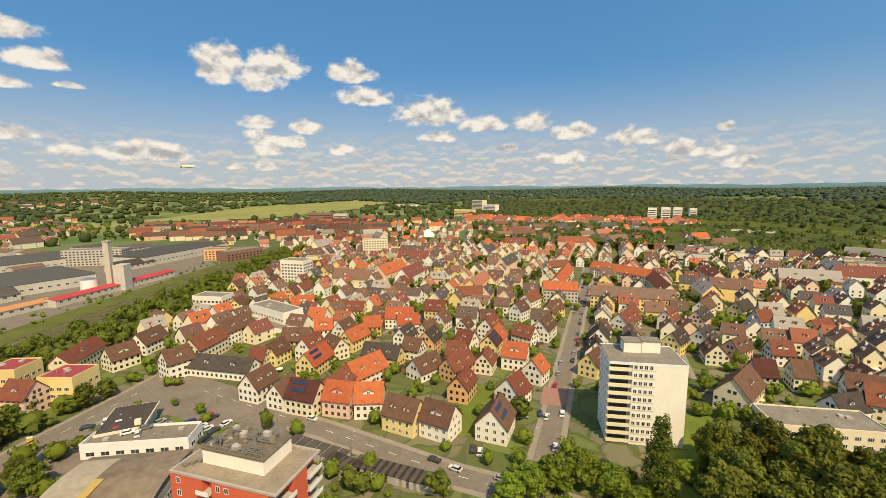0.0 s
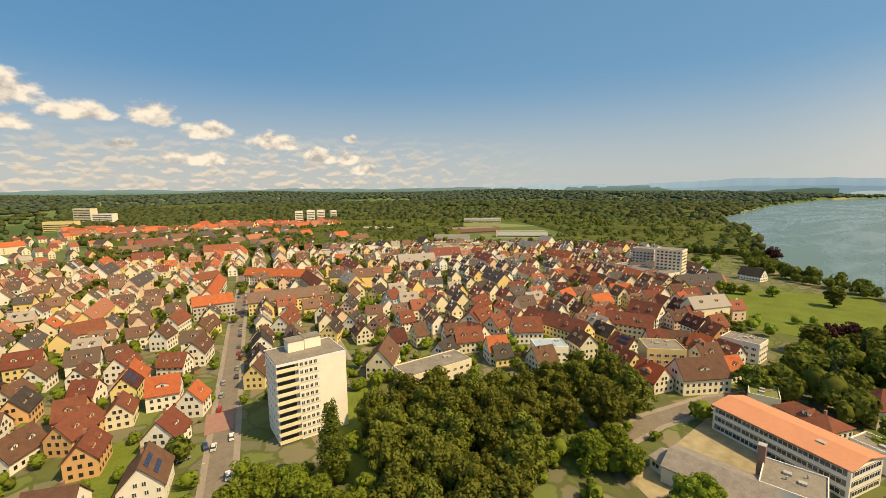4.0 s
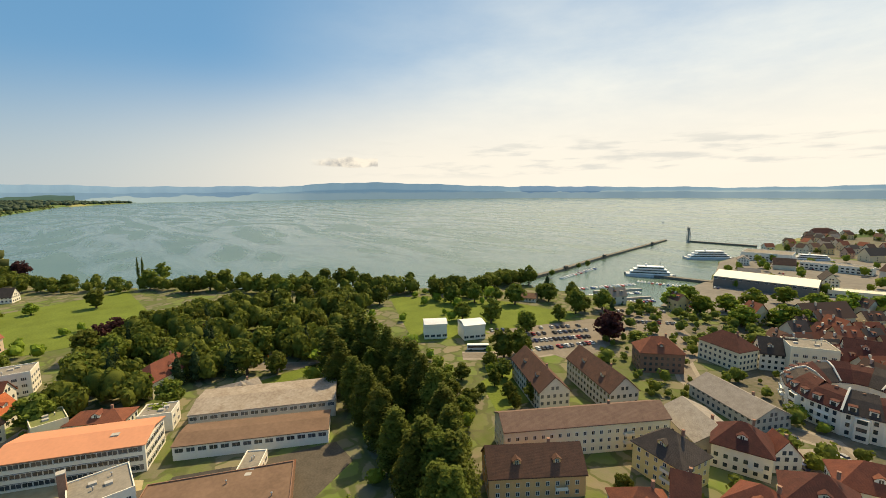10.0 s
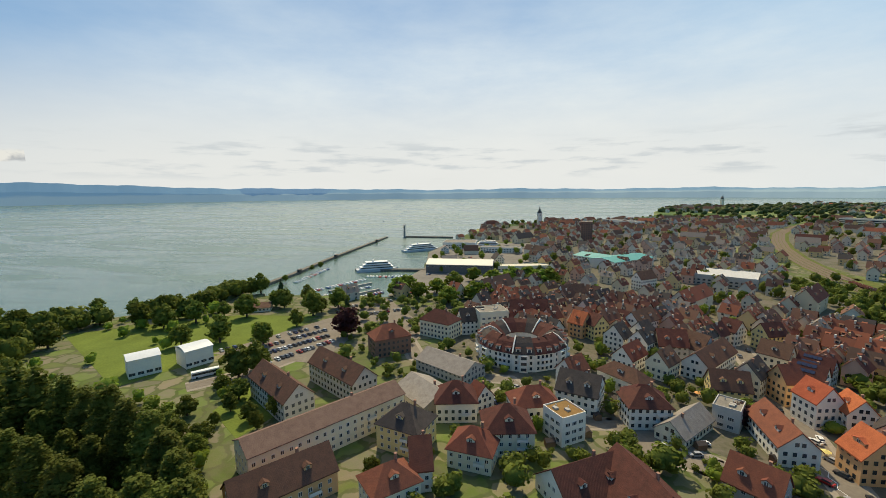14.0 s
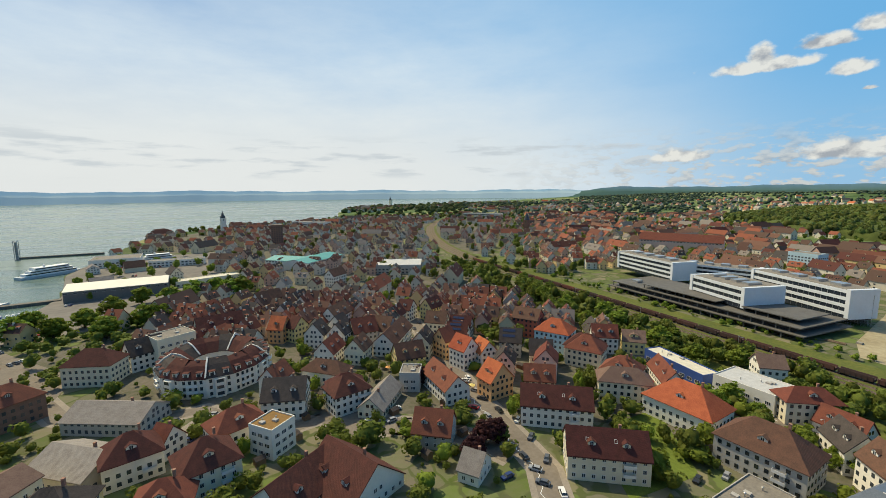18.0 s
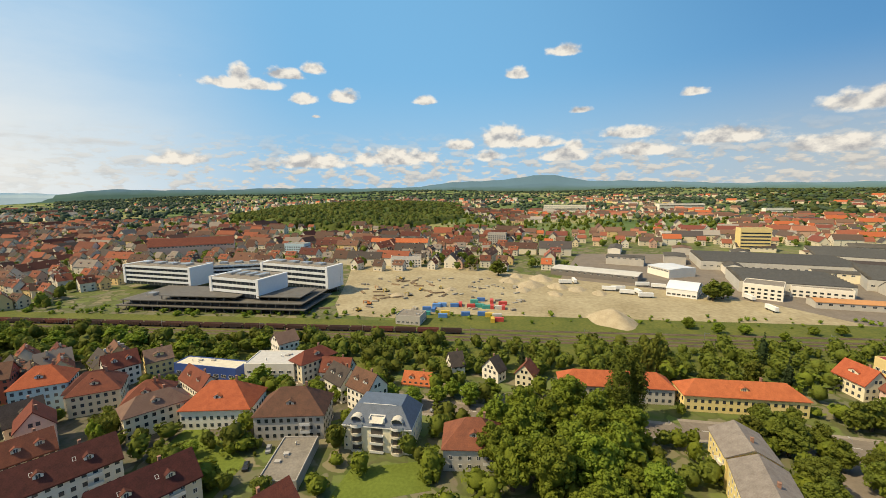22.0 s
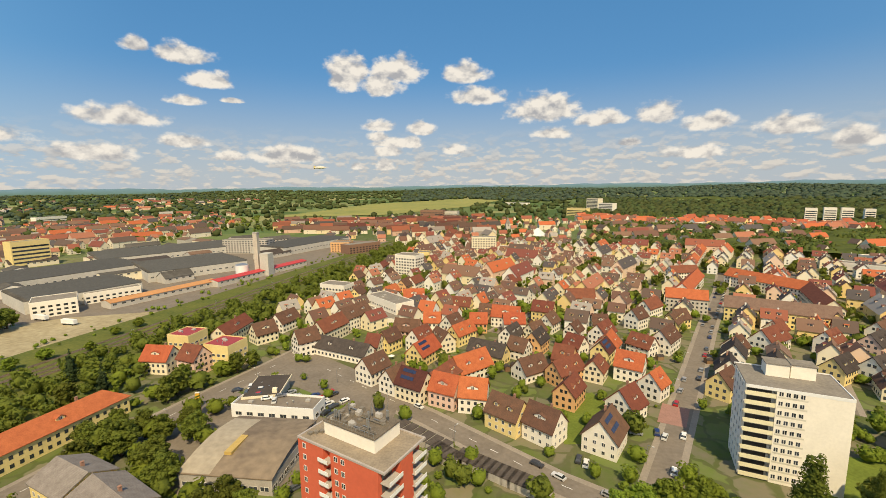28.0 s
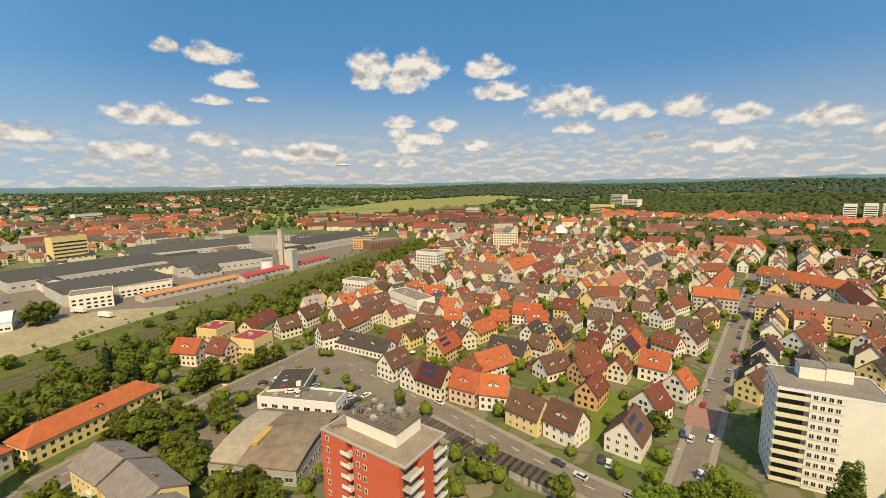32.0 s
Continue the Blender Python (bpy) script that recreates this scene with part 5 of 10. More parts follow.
house(-142.9, -174.0, 122, 18.0, 13.0, 11.5, 17.0, "o", "l", "ac", "h")
house(-146.3, -155.4, 124, 17.5, 12.0, 9.0, 14.0, "m", "w", "ac", "h")
house(-142.3, -129.5, 120, 14.2, 11.0, 7.4, 12.0, "r", "c", "ac", "h")
house(-88.5, -145.1, 99, 9.0, 12.0, 8.0, 13.0, "o", "o", "ac", "D")
house(-70.1, -155.4, 92, 22.7, 11.0, 6.4, 11.0, "r", "w", "ac", "d")
house(-42.2, -156.3, 52, 21.4, 10.0, 3.8, 8.0, "g", "c", "bc")
house(-30.1, -164.9, 177, 14.4, 11.0, 7.4, 12.0, "m", "w", "ad", "h")
house(-52.3, -125.1, 144, 13.0, 11.0, 5.4, 10.0, "r", "g", "ac")
house(-56.3, -103.6, 128, 6.7, 10.0, 3.8, 8.0, "g", "w", "ac")
house(-162.1, -122.1, 57, 21.1, 9.0, 4.2, 8.0, "r", "w", "ac")
house(-86.6, -191.8, -165, 7.4, 10.0, 9.8, 14.0, "r", "o", "ad")
house(-90.0, -176.8, 107, 10.4, 10.0, 9.8, 14.0, "o", "w", "ac")
house(-99.3, -173.5, 90, 9.7, 9.0, 8.2, 12.0, "o", "w", "ac")
house(-42.2, -242.6, -134, 8.2, 11.0, 8.4, 13.0, "d", "w", "ad")
house(-65.0, -231.1, 133, 13.2, 12.0, 7.0, 12.0, "b", "w", "ac")
house(-44.1, -262.5, -129, 19.9, 11.0, 9.4, 14.0, "b", "w", "ad")
house(-21.5, -113.5, 117, 22.0, 20.0, 3.6, 12.0, "m", "w", "ac")
house(-7.3, -115.4, -142, 22.2, 15.0, 4.2, 10.5, "m", "w", "ad")
house(38.3, -148.3, -163, 15.1, 13.0, 7.5, 13.0, "m", "w", "a", "h")
house(16.9, -133.5, -163, 15.8, 14.0, 8.1, 14.0, "m", "c", "ad", "h")
house(9.7, -153.8, -157, 17.0, 12.0, 7.0, 12.0, "r", "w", "ad", "h")
house(-7.7, -167.2, 165, 15.7, 14.0, 8.1, 14.0, "d", "w", "ac", "d")
house(-29.9, -161.1, -167, 15.0, 12.0, 8.0, 13.0, "m", "w", "ad", "h")
house(25.7, -122.4, 176, 14.0, 12.0, 6.0, 11.0, "r", "c", "ac", "h")
house(39.3, -109.5, -156, 6.2, 12.0, 7.0, 12.0, "r", "w", "ad")
house(49.5, -125.2, 169, 15.7, 13.0, 8.5, 14.0, "d", "y", "ac", "h")
house(44.6, -98.9, -132, 13.8, 11.0, 6.4, 11.0, "r", "c", "ad", "h")
house(-66.9, -217.2, -126, 32.3, 12.0, 7.0, 12.0, "b", "w", "ad")
house(-65.9, -189.9, 179, 14.1, 11.0, 5.4, 10.0, "b", "y", "ad")
house(-28.8, -234.9, -123, 9.8, 11.0, 8.4, 13.0, "d", "w", "ad")
house(-53.1, -230.2, -176, 13.6, 12.0, 8.0, 13.0, "r", "g", "ad")
house(-31.5, -211.2, -124, 14.9, 10.0, 6.8, 11.0, "r", "w", "ad")
house(-106.0, -255.8, -154, 12.1, 10.0, 8.8, 13.0, "m", "y", "ad")
house(21.6, -272.8, -163, 24.3, 12.0, 9.0, 14.0, "m", "c", "ad", "k")
house(-10.4, -253.5, 147, 9.2, 11.0, 8.4, 13.0, "o", "o", "ac")
house(-19.6, -250.3, 125, 7.4, 10.0, 8.8, 13.0, "m", "y", "ac")
house(-6.5, -326.8, -150, 18.8, 10.0, 8.8, 13.0, "b", "w", "ad")
house(-66.5, -390.2, -137, 19.6, 10.0, 9.8, 14.0, "b", "w", "ad")
house(30.3, -155.5, 138, 6.5, 9.0, 5.2, 9.0, "r", "w", "ac")
house(-90.5, -261.4, 130, 9.7, 10.0, 7.8, 12.0, "m", "w", "ac")
house(75.8, -119.0, -121, 56.3, 12.0, 10.0, 13.0, "t", "c", "ad")
house(72.9, -90.4, -125, 27.3, 12.0, 7.0, 10.0, "b", "o", "ad")
house(107.7, -136.5, 150, 33.6, 12.0, 9.0, 12.0, "b", "g", "ac")
house(91.6, -156.5, 152, 34.6, 12.0, 9.0, 12.0, "b", "g", "ac")
house(52.0, -154.2, 143, 21.6, 17.0, 4.8, 9.0, "g", "g", "ac")
house(50.2, -184.1, 153, 29.4, 16.0, 5.0, 9.0, "g", "g", "ac")
house(69.4, -233.3, 161, 20.7, 13.0, 9.5, 15.0, "m", "c", "ac", "h")
house(52.9, -244.7, -150, 15.3, 11.0, 8.4, 13.0, "d", "w", "ad", "d")
house(88.2, -200.9, -137, 19.4, 13.0, 9.5, 15.0, "r", "z", "ad", "h")
house(210.8, 120.0, -98, 41.2, 12.0, 9.0, 14.0, "r", "y", "ac", "k")
house(243.9, 92.0, -77, 25.5, 12.0, 8.0, 13.0, "r", "c", "ac", "k")
house(275.2, 94.0, -97, 19.5, 12.0, 7.0, 12.0, "r", "w", "ac", "k")
house(239.1, 65.4, -56, 11.4, 10.0, 4.8, 9.0, "b", "c", "ad")
house(226.7, 71.9, -51, 9.5, 11.0, 6.4, 11.0, "r", "c", "ad")
house(290.5, 72.7, -28, 9.4, 10.0, 6.8, 11.0, "r", "c", "ad")
house(278.0, 56.9, -23, 11.3, 10.0, 6.8, 11.0, "r", "o", "ad")
house(238.1, 53.5, -104, 10.1, 10.0, 5.8, 10.0, "o", "w", "ac", "D")
house(197.7, 45.1, -38, 21.5, 12.0, 7.0, 12.0, "b", "c", "ad", "D")
house(211.1, 56.0, -66, 5.5, 11.0, 5.4, 10.0, "b", "c", "ad")
house(218.4, 37.9, -30, 8.7, 10.0, 4.8, 9.0, "o", "w", "ad")
house(217.9, -14.8, -49, 26.0, 12.0, 7.0, 12.0, "r", "c", "ad", "h")
house(196.5, 130.8, -42, 16.0, 12.0, 7.0, 12.0, "r", "w", "ad", "D")
house(192.9, 148.9, 6, 14.3, 11.0, 6.4, 11.0, "r", "c", "ad")
house(197.5, 170.9, 29, 26.7, 11.0, 6.4, 11.0, "r", "w", "ad")
house(173.2, 148.3, -92, 12.3, 11.0, 5.4, 10.0, "r", "w", "ac")
house(280.9, 126.9, -16, 17.4, 10.0, 6.8, 11.0, "o", "y", "ad")
house(325.3, 131.5, -45, 16.1, 10.0, 5.8, 10.0, "o", "c", "ad")
house(329.1, 89.9, -9, 10.3, 9.0, 6.2, 10.0, "o", "w", "ad")
house(277.6, 195.7, -27, 11.2, 10.0, 5.8, 10.0, "r", "w", "ad")
house(281.0, 153.9, 1, 16.6, 10.0, 5.8, 10.0, "o", "c", "ad")
house(236.9, 169.2, -49, 13.7, 11.0, 5.4, 10.0, "d", "g", "ad")
house(256.6, 213.8, 3, 16.7, 10.0, 6.8, 11.0, "d", "c", "ad")
house(-122.9, 75.3, -11, 15.4, 13.0, 9.8, 13.0, "g", "y", "ac")
house(-104.3, 70.8, -17, 18.6, 13.0, 9.8, 13.0, "g", "y", "ac")
house(-88.6, 63.4, -9, 13.1, 13.0, 9.8, 13.0, "g", "y", "ac")
house(-75.6, 57.1, -4, 8.3, 13.0, 9.8, 13.0, "g", "y", "ac")
house(132.8, 291.4, -18, 54.9, 13.0, 9.5, 15.0, "t", "y", "ad")
house(162.7, 381.3, -55, 58.2, 12.0, 9.0, 14.0, "o", "w", "ac")
house(172.8, 329.0, -105, 58.3, 12.0, 9.0, 14.0, "r", "c", "ac")
house(88.2, 313.1, -11, 24.8, 12.0, 10.0, 15.0, "o", "g", "ad")
house(105.9, 369.1, 66, 69.0, 11.0, 8.4, 13.0, "o", "w", "ad")
house(112.8, 415.6, 21, 25.2, 11.0, 8.4, 13.0, "r", "w", "ad")
house(155.3, 526.3, 69, 140.6, 11.0, 7.4, 12.0, "o", "w", "ad")
house(-67.5, 206.5, 68, 12.2, 9.9, 6.7, 10.8, "r", "w", "ad", "d")
house(-56.9, 235.6, 67, 11.4, 9.4, 5.9, 9.9, "b", "w", "ad")
house(-43.2, 168.0, 72, 20.3, 10.2, 6.3, 10.5, "r", "y", "ad", "h")
house(-21.2, 225.6, 67, 12.3, 8.9, 5.6, 9.3, "d", "w", "ad")
house(-7.3, 216.0, 70, 12.4, 9.3, 6.9, 10.8, "d", "o", "ad")
house(7.5, 164.8, 68, 12.4, 8.7, 6.1, 9.8, "r", "o", "ad", "d")
house(19.5, 189.9, 71, 10.1, 8.7, 5.3, 9.0, "r", "c", "ad", "D")
house(24.3, 208.9, 67, 10.3, 8.6, 7.0, 10.6, "m", "y", "ad", "s")
house(28.1, 219.8, 70, 10.3, 10.5, 6.3, 10.7, "o", "w", "ad")
house(75.2, 201.0, 73, 11.0, 9.9, 5.9, 10.0, "d", "w", "bd", "D")
house(83.6, 219.1, 68, 13.0, 9.6, 6.7, 10.7, "d", "w", "d", "d")
house(81.5, 168.1, 69, 10.8, 10.4, 5.0, 9.4, "b", "y", "bd")
house(89.9, 183.4, 68, 12.1, 9.4, 5.6, 9.6, "r", "w", "bd", "D")
house(92.2, 197.9, 69, 17.8, 9.1, 6.2, 10.0, "r", "w", "bd", "h")
house(97.5, 212.1, 65, 10.7, 9.0, 5.4, 9.1, "d", "y", "d", "k")
house(104.5, 225.6, 71, 12.4, 8.5, 5.7, 9.3, "t", "c", "bd")
house(132.2, 198.2, 71, 12.6, 9.8, 5.3, 9.3, "b", "c", "bd")
house(174.5, 167.7, 70, 12.2, 9.4, 6.1, 10.0, "b", "w", "bd", "d")
house(168.6, 103.2, 157, 11.3, 10.4, 5.6, 10.0, "b", "c", "bc")
house(185.6, 59.3, 65, 12.5, 10.5, 5.1, 9.5, "o", "c", "bd", "D")
house(193.1, 73.8, 66, 12.1, 9.6, 5.8, 9.8, "r", "y", "bd")
house(213.6, 82.6, 68, 12.8, 9.2, 5.2, 9.1, "r", "w", "bd", "s")
house(220.3, 95.7, 68, 13.0, 9.0, 7.0, 10.8, "d", "y", "bd", "D")
house(234.3, 41.2, 66, 10.7, 8.6, 6.8, 10.5, "r", "w", "bd", "D")
house(-199.5, -102.0, 141, 10.4, 9.7, 9.6, 13.7, "t", "w", "ad")
house(-181.2, -79.1, 146, 18.5, 9.3, 8.5, 12.4, "r", "c", "ad", "h")
house(-162.8, -59.0, 51, 12.7, 9.8, 7.5, 11.6, "d", "w", "ac")
house(-153.7, -46.0, 56, 12.3, 10.1, 9.4, 13.6, "b", "w", "ac", "d")
house(-178.9, -155.3, 138, 10.9, 10.4, 7.0, 11.4, "t", "y", "ad", "D")
house(-165.4, -162.2, 145, 12.7, 9.4, 9.2, 13.2, "r", "w", "ad", "k")
house(-133.7, -119.5, 141, 20.1, 10.2, 8.7, 13.0, "t", "c", "ad", "h")
house(-124.4, -161.8, 146, 10.9, 10.5, 7.0, 11.4, "d", "c", "ad", "k")
house(-117.9, -149.3, 49, 11.4, 9.8, 9.6, 13.7, "r", "p", "c", "D")
house(-104.7, -136.8, 146, 12.3, 9.1, 8.2, 12.0, "r", "c", "ad")
house(-119.1, -179.9, 142, 11.0, 10.3, 8.1, 12.5, "d", "g", "ac", "s")
house(-102.1, -158.9, 51, 12.0, 9.1, 8.5, 12.4, "d", "p", "bc", "d")
house(-106.5, -212.7, 139, 12.3, 9.3, 7.9, 11.8, "m", "g", "ac", "s")
house(-97.8, -199.3, 141, 11.2, 9.2, 9.1, 13.0, "m", "w", "ac", "s")
house(-95.1, -221.5, 141, 12.0, 9.5, 9.7, 13.7, "b", "c", "ac")
house(-76.5, -197.0, 54, 12.9, 9.9, 9.1, 13.3, "d", "c", "bc")
house(-44.7, -205.1, 55, 12.1, 9.9, 7.6, 11.8, "b", "c", "bc", "k")
house(-26.0, -184.7, 138, 20.0, 9.5, 7.2, 11.2, "b", "w", "ac", "h")
house(-40.3, -228.0, 54, 12.4, 10.0, 9.4, 13.6, "d", "w", "bc", "d")
house(-4.9, -181.4, 51, 10.8, 8.9, 9.6, 13.3, "r", "w", "bc", "k")
house(198.2, 97.8, 58, 12.9, 9.8, 7.4, 11.5, "b", "c", "bd")
house(247.7, 114.8, 149, 11.7, 10.0, 6.7, 10.9, "r", "w", "bc")
house(253.2, 127.4, 58, 10.8, 8.8, 6.3, 10.0, "b", "y", "bd", "d")
house(262.5, 140.1, 55, 11.8, 9.1, 7.8, 11.6, "r", "w", "bd", "D")
house(222.0, 48.1, 149, 11.9, 10.4, 6.9, 11.3, "b", "c", "bc", "k")
house(262.9, 108.8, 58, 11.5, 10.4, 5.3, 9.7, "o", "w", "bd", "D")
house(266.6, 119.4, 151, 12.5, 9.4, 6.5, 10.4, "t", "o", "bc", "k")
house(297.6, 167.4, 145, 12.0, 8.6, 6.8, 10.4, "m", "w", "bc", "d")
house(261.7, 53.2, 53, 10.5, 9.7, 6.7, 10.8, "r", "o", "bd")
house(269.5, 64.6, 59, 12.1, 9.6, 6.3, 10.4, "m", "w", "bd")
house(279.4, 77.3, 151, 12.1, 8.9, 5.9, 9.7, "b", "p", "bc")
house(297.9, 103.2, 148, 12.7, 8.6, 6.9, 10.5, "b", "y", "bc", "d")
house(303.5, 114.1, 143, 10.0, 9.5, 6.5, 10.5, "t", "y", "bc", "D")
house(311.7, 126.0, 60, 10.4, 10.2, 6.9, 11.2, "b", "c", "bd", "D")
house(328.3, 150.9, 58, 11.8, 9.5, 7.7, 11.7, "o", "o", "bd")
house(333.8, 162.6, 60, 11.3, 9.4, 7.0, 10.9, "r", "p", "bd", "d")
house(340.7, 174.8, 56, 10.4, 10.4, 5.3, 9.7, "r", "o", "bd", "d")
house(348.3, 186.9, 151, 12.2, 8.6, 7.3, 10.9, "r", "p", "bc")
house(300.3, 81.4, 60, 10.7, 10.4, 6.9, 11.2, "m", "c", "bd", "D")
house(307.1, 94.1, 57, 10.7, 10.1, 6.2, 10.4, "r", "w", "bd", "k")
house(315.4, 105.8, 145, 12.1, 10.1, 6.7, 10.9, "r", "w", "bc")
house(340.2, 143.7, 58, 11.4, 9.5, 5.8, 9.8, "b", "c", "bd", "D")
house(346.6, 154.6, 55, 11.1, 8.7, 7.3, 11.0, "b", "w", "bd")
house(357.0, 166.5, 58, 11.5, 9.8, 5.8, 9.9, "o", "w", "bd", "k")
house(370.7, 189.5, 58, 20.1, 9.8, 7.3, 11.4, "m", "c", "bd", "h")
house(342.3, 86.8, 149, 12.6, 9.7, 6.9, 11.0, "r", "w", "bc")
house(352.7, 100.2, 148, 10.1, 9.8, 6.0, 10.1, "b", "y", "bc")
house(360.7, 114.0, 57, 10.4, 8.8, 6.7, 10.4, "t", "c", "bd")
house(365.1, 125.1, 59, 10.3, 10.4, 7.6, 12.0, "b", "p", "bd", "D")
house(355.7, 81.1, 150, 11.2, 8.7, 6.5, 10.2, "d", "w", "bc")
house(373.8, 102.8, 56, 10.9, 9.9, 5.5, 9.6, "r", "y", "bd")
house(382.1, 117.4, 55, 12.5, 8.7, 7.1, 10.8, "r", "c", "bd", "D")


# ---- tower blocks ----
BALCONY = mat("yellow_balcony", (0.8, 0.74, 0.5), 0.7, 0.15, 0.4)
DARKGLASS = mat("dark_recess", (0.09, 0.08, 0.07), 0.3, 0.3, 0.5, spec=0.5)


def white_tower(x, y, turn, L, W):
    ob = thing("apartment_tower", "ten-storey white apartment tower with recessed yellow balconies", "tower block", x, y, 0, turn)
    h = 28.0
    part("wall", Mesh().box(-L / 2 + 7.2, -W / 2, -0.4, L / 2, W / 2, h), WALL["w"], ob)
    part("wall", Mesh().box(-L / 2, -W / 2 + 1.6, -0.4, -L / 2 + 7.2, W / 2 - 1.6, h), WALL["w"], ob)
    part("roof", Mesh().box(-L / 2 + 0.2, -W / 2 + 0.2, h, L / 2 - 0.2, W / 2 - 0.2, h + 0.3), FLATROOF, ob)
    p = Mesh().box(-L / 2, -W / 2 - 0.05, h - 0.3, L / 2, -W / 2 + 0.2, h + 0.55).box(L / 2 - 0.2, -W / 2 + 0.2, h, L / 2 + 0.05, W / 2, h + 0.55).box(-L / 2, W / 2 - 0.2, h, L / 2, W / 2 + 0.05, h + 0.55)
    part("parapet", p, WHITE, ob)
    house_top = part("lift_house", Mesh().box(-5.5, 1.0, h, 0.2, 6.0, h + 4.0).box(0.6, 1.6, h, 6.5, 6.4, h + 4.2), WALL["w"], ob)
    part("lift_roof", Mesh().box(-5.8, 0.8, h + 4.0, 0.4, 6.3, h + 4.3).box(0.5, 1.4, h + 4.2, 6.8, 6.7, h + 4.45), FLATROOF, house_top)
    for k in range(10):
        z = 0.4 + k * 2.78
        s = part("balcony", Mesh().box(-L / 2 - 0.1, -W / 2 - 0.1, z, -L / 2 + 7.1, -W / 2 + 1.7, z + 0.2), CONC, ob)
        part("balcony_panel", Mesh().box(-L / 2 - 0.1, -W / 2 - 0.14, z + 0.1, -L / 2 + 7.1, -W / 2 - 0.06, z + 1.4), BALCONY, s)
        part("balcony_window", Mesh().box(-L / 2 + 0.6, -W / 2 + 1.5, z + 0.3, -L / 2 + 6.4, -W / 2 + 1.58, z + 2.4), DARKGLASS, s)
        for i in range(4):
            part("window", WIN, None, ob, at=pose(-L / 2 + 8.2 + i * 1.6, -W / 2 - 0.02, z + 0.95))
        part("window_band", Mesh().box(-L / 2 + 7.5, -W / 2 - 0.05, z + 0.35, -L / 2 + 14.2, -W / 2 - 0.01, z + 0.85), mat("pale_panel", (0.7, 0.66, 0.55), 0.7), ob)
        windows_on(ob, "d", W / 2 - 2, L / 2 + 0.02, [z + 0.9], 3.2, WIN)
    return ob


white_tower(67.6, 138.6, -10, 24.0, 17.0)


def red_tower(x, y, turn, L, W):
    ob = thing("apartment_tower", "red-plastered apartment tower with white balconies and a roof full of aerials", "tower block", x, y, 0, turn)
    h = 26.5
    for x0, y0, x1, y1 in ((-L / 2, -W / 2, -L / 2 + 8.5, W / 2), (-L / 2 + 8.5, -W / 2 + 1.6, -L / 2 + 10.8, W / 2), (-L / 2 + 10.8, -W / 2, L / 2 - 1.8, W / 2), (L / 2 - 1.8, -W / 2 + 5.5, L / 2, W / 2 - 5)):
        part("wall", Mesh().box(x0, y0, -0.4, x1, y1, h), RED, ob)
    part("roof", Mesh().box(-L / 2 + 0.3, -W / 2 + 0.3, h, L / 2 - 0.3, W / 2 - 0.3, h + 0.15), mat("brown_roof_gravel", (0.33, 0.27, 0.2), 0.95, 0.35, 0.3), ob)
    p = Mesh()
    for a in ((-L / 2 - 0.1, -W / 2 - 0.1, L / 2 + 0.1, -W / 2 + 0.35), (-L / 2 - 0.1, W / 2 - 0.35, L / 2 + 0.1, W / 2 + 0.1), (-L / 2 - 0.1, -W / 2 + 0.35, -L / 2 + 0.35, W / 2 - 0.35), (L / 2 - 0.35, -W / 2 + 0.35, L / 2 + 0.1, W / 2 - 0.35)):
        p.box(a[0], a[1], h, a[2], a[3], h + 0.45)
    part("parapet", p, mat("roof_edge_metal", (0.45, 0.4, 0.36), 0.5, 0.2), ob)
    pent = part("roof_house", Mesh().box(-L / 2 + 4.5, -3.2, h, L / 2 - 6.2, W / 2 - 1.6, h + 3.4), WALL["w"], ob)
    part("roof_house_top", Mesh().box(-L / 2 + 4.3, -3.4, h + 3.4, L / 2 - 6.0, W / 2 - 1.4, h + 3.75), mat("sooty_gravel_roof", (0.2, 0.165, 0.125), 0.95, 0.45, 0.5), pent)
    rng = random.Random(4)
    for i in range(10):
        ax, ay = rng.uniform(-L / 2 + 5, L / 2 - 7), rng.uniform(-2.8, W / 2 - 2.2)
        part("aerial", Mesh().cyl(ax, ay, h + 3.7, h + 3.7 + rng.uniform(2.0, 5.0), 0.07, 0.05, 6).box(ax - 0.2, ay - 0.12, h + 5.0, ax + 0.2, ay + 0.12, h + 6.6), METAL, pent)
    UNIT = mat("weathered_roof_unit", (0.24, 0.21, 0.17), 0.7, 0.35, 0.6)
    for i in range(26):
        ax, ay = rng.uniform(-L / 2 + 5, L / 2 - 8), rng.uniform(-2.8, W / 2 - 2.8)
        part("roof_unit", Mesh().box(ax, ay, h + 3.74, ax + rng.uniform(0.5, 1.6), ay + rng.uniform(0.4, 1.2), h + 3.9 + rng.uniform(0.3, 0.9)), UNIT if i % 3 else CONC, pent)
    for i in range(9):
        ax, ay, q = rng.uniform(-L / 2 + 5, L / 2 - 11), rng.uniform(-2.6, W / 2 - 2.4), rng.uniform(2.5, 5)
        part("pipe", Mesh().box(ax, ay, h + 4.1, ax + q, ay + 0.16, h + 4.26).box(ax, ay, h + 3.7, ax + 0.14, ay + 0.14, h + 4.1).box(ax + q - 0.14, ay, h + 3.7, ax + q, ay + 0.14, h + 4.1), METAL if i % 2 else UNIT, pent)
    for i in range(4):
        part("roof_hatch", Mesh().box(-L / 2 + 1.2 + i * 0.9, -5.6 + i, h + 0.15, -L / 2 + 2.3 + i * 0.9, -4.7 + i, h + 0.75), UNIT, ob)
    rail = Mesh()
    for i in range(13):
        xx = -L / 2 + 4.5 + i * (L - 10.9) / 12
        rail.box(xx - 0.03, -3.33, h + 3.7, xx + 0.03, -3.27, h + 4.8)
    rail.box(-L / 2 + 4.4, -3.33, h + 4.75, L / 2 - 6.1, -3.27, h + 4.82)
    part("railing", rail, METAL, pent)
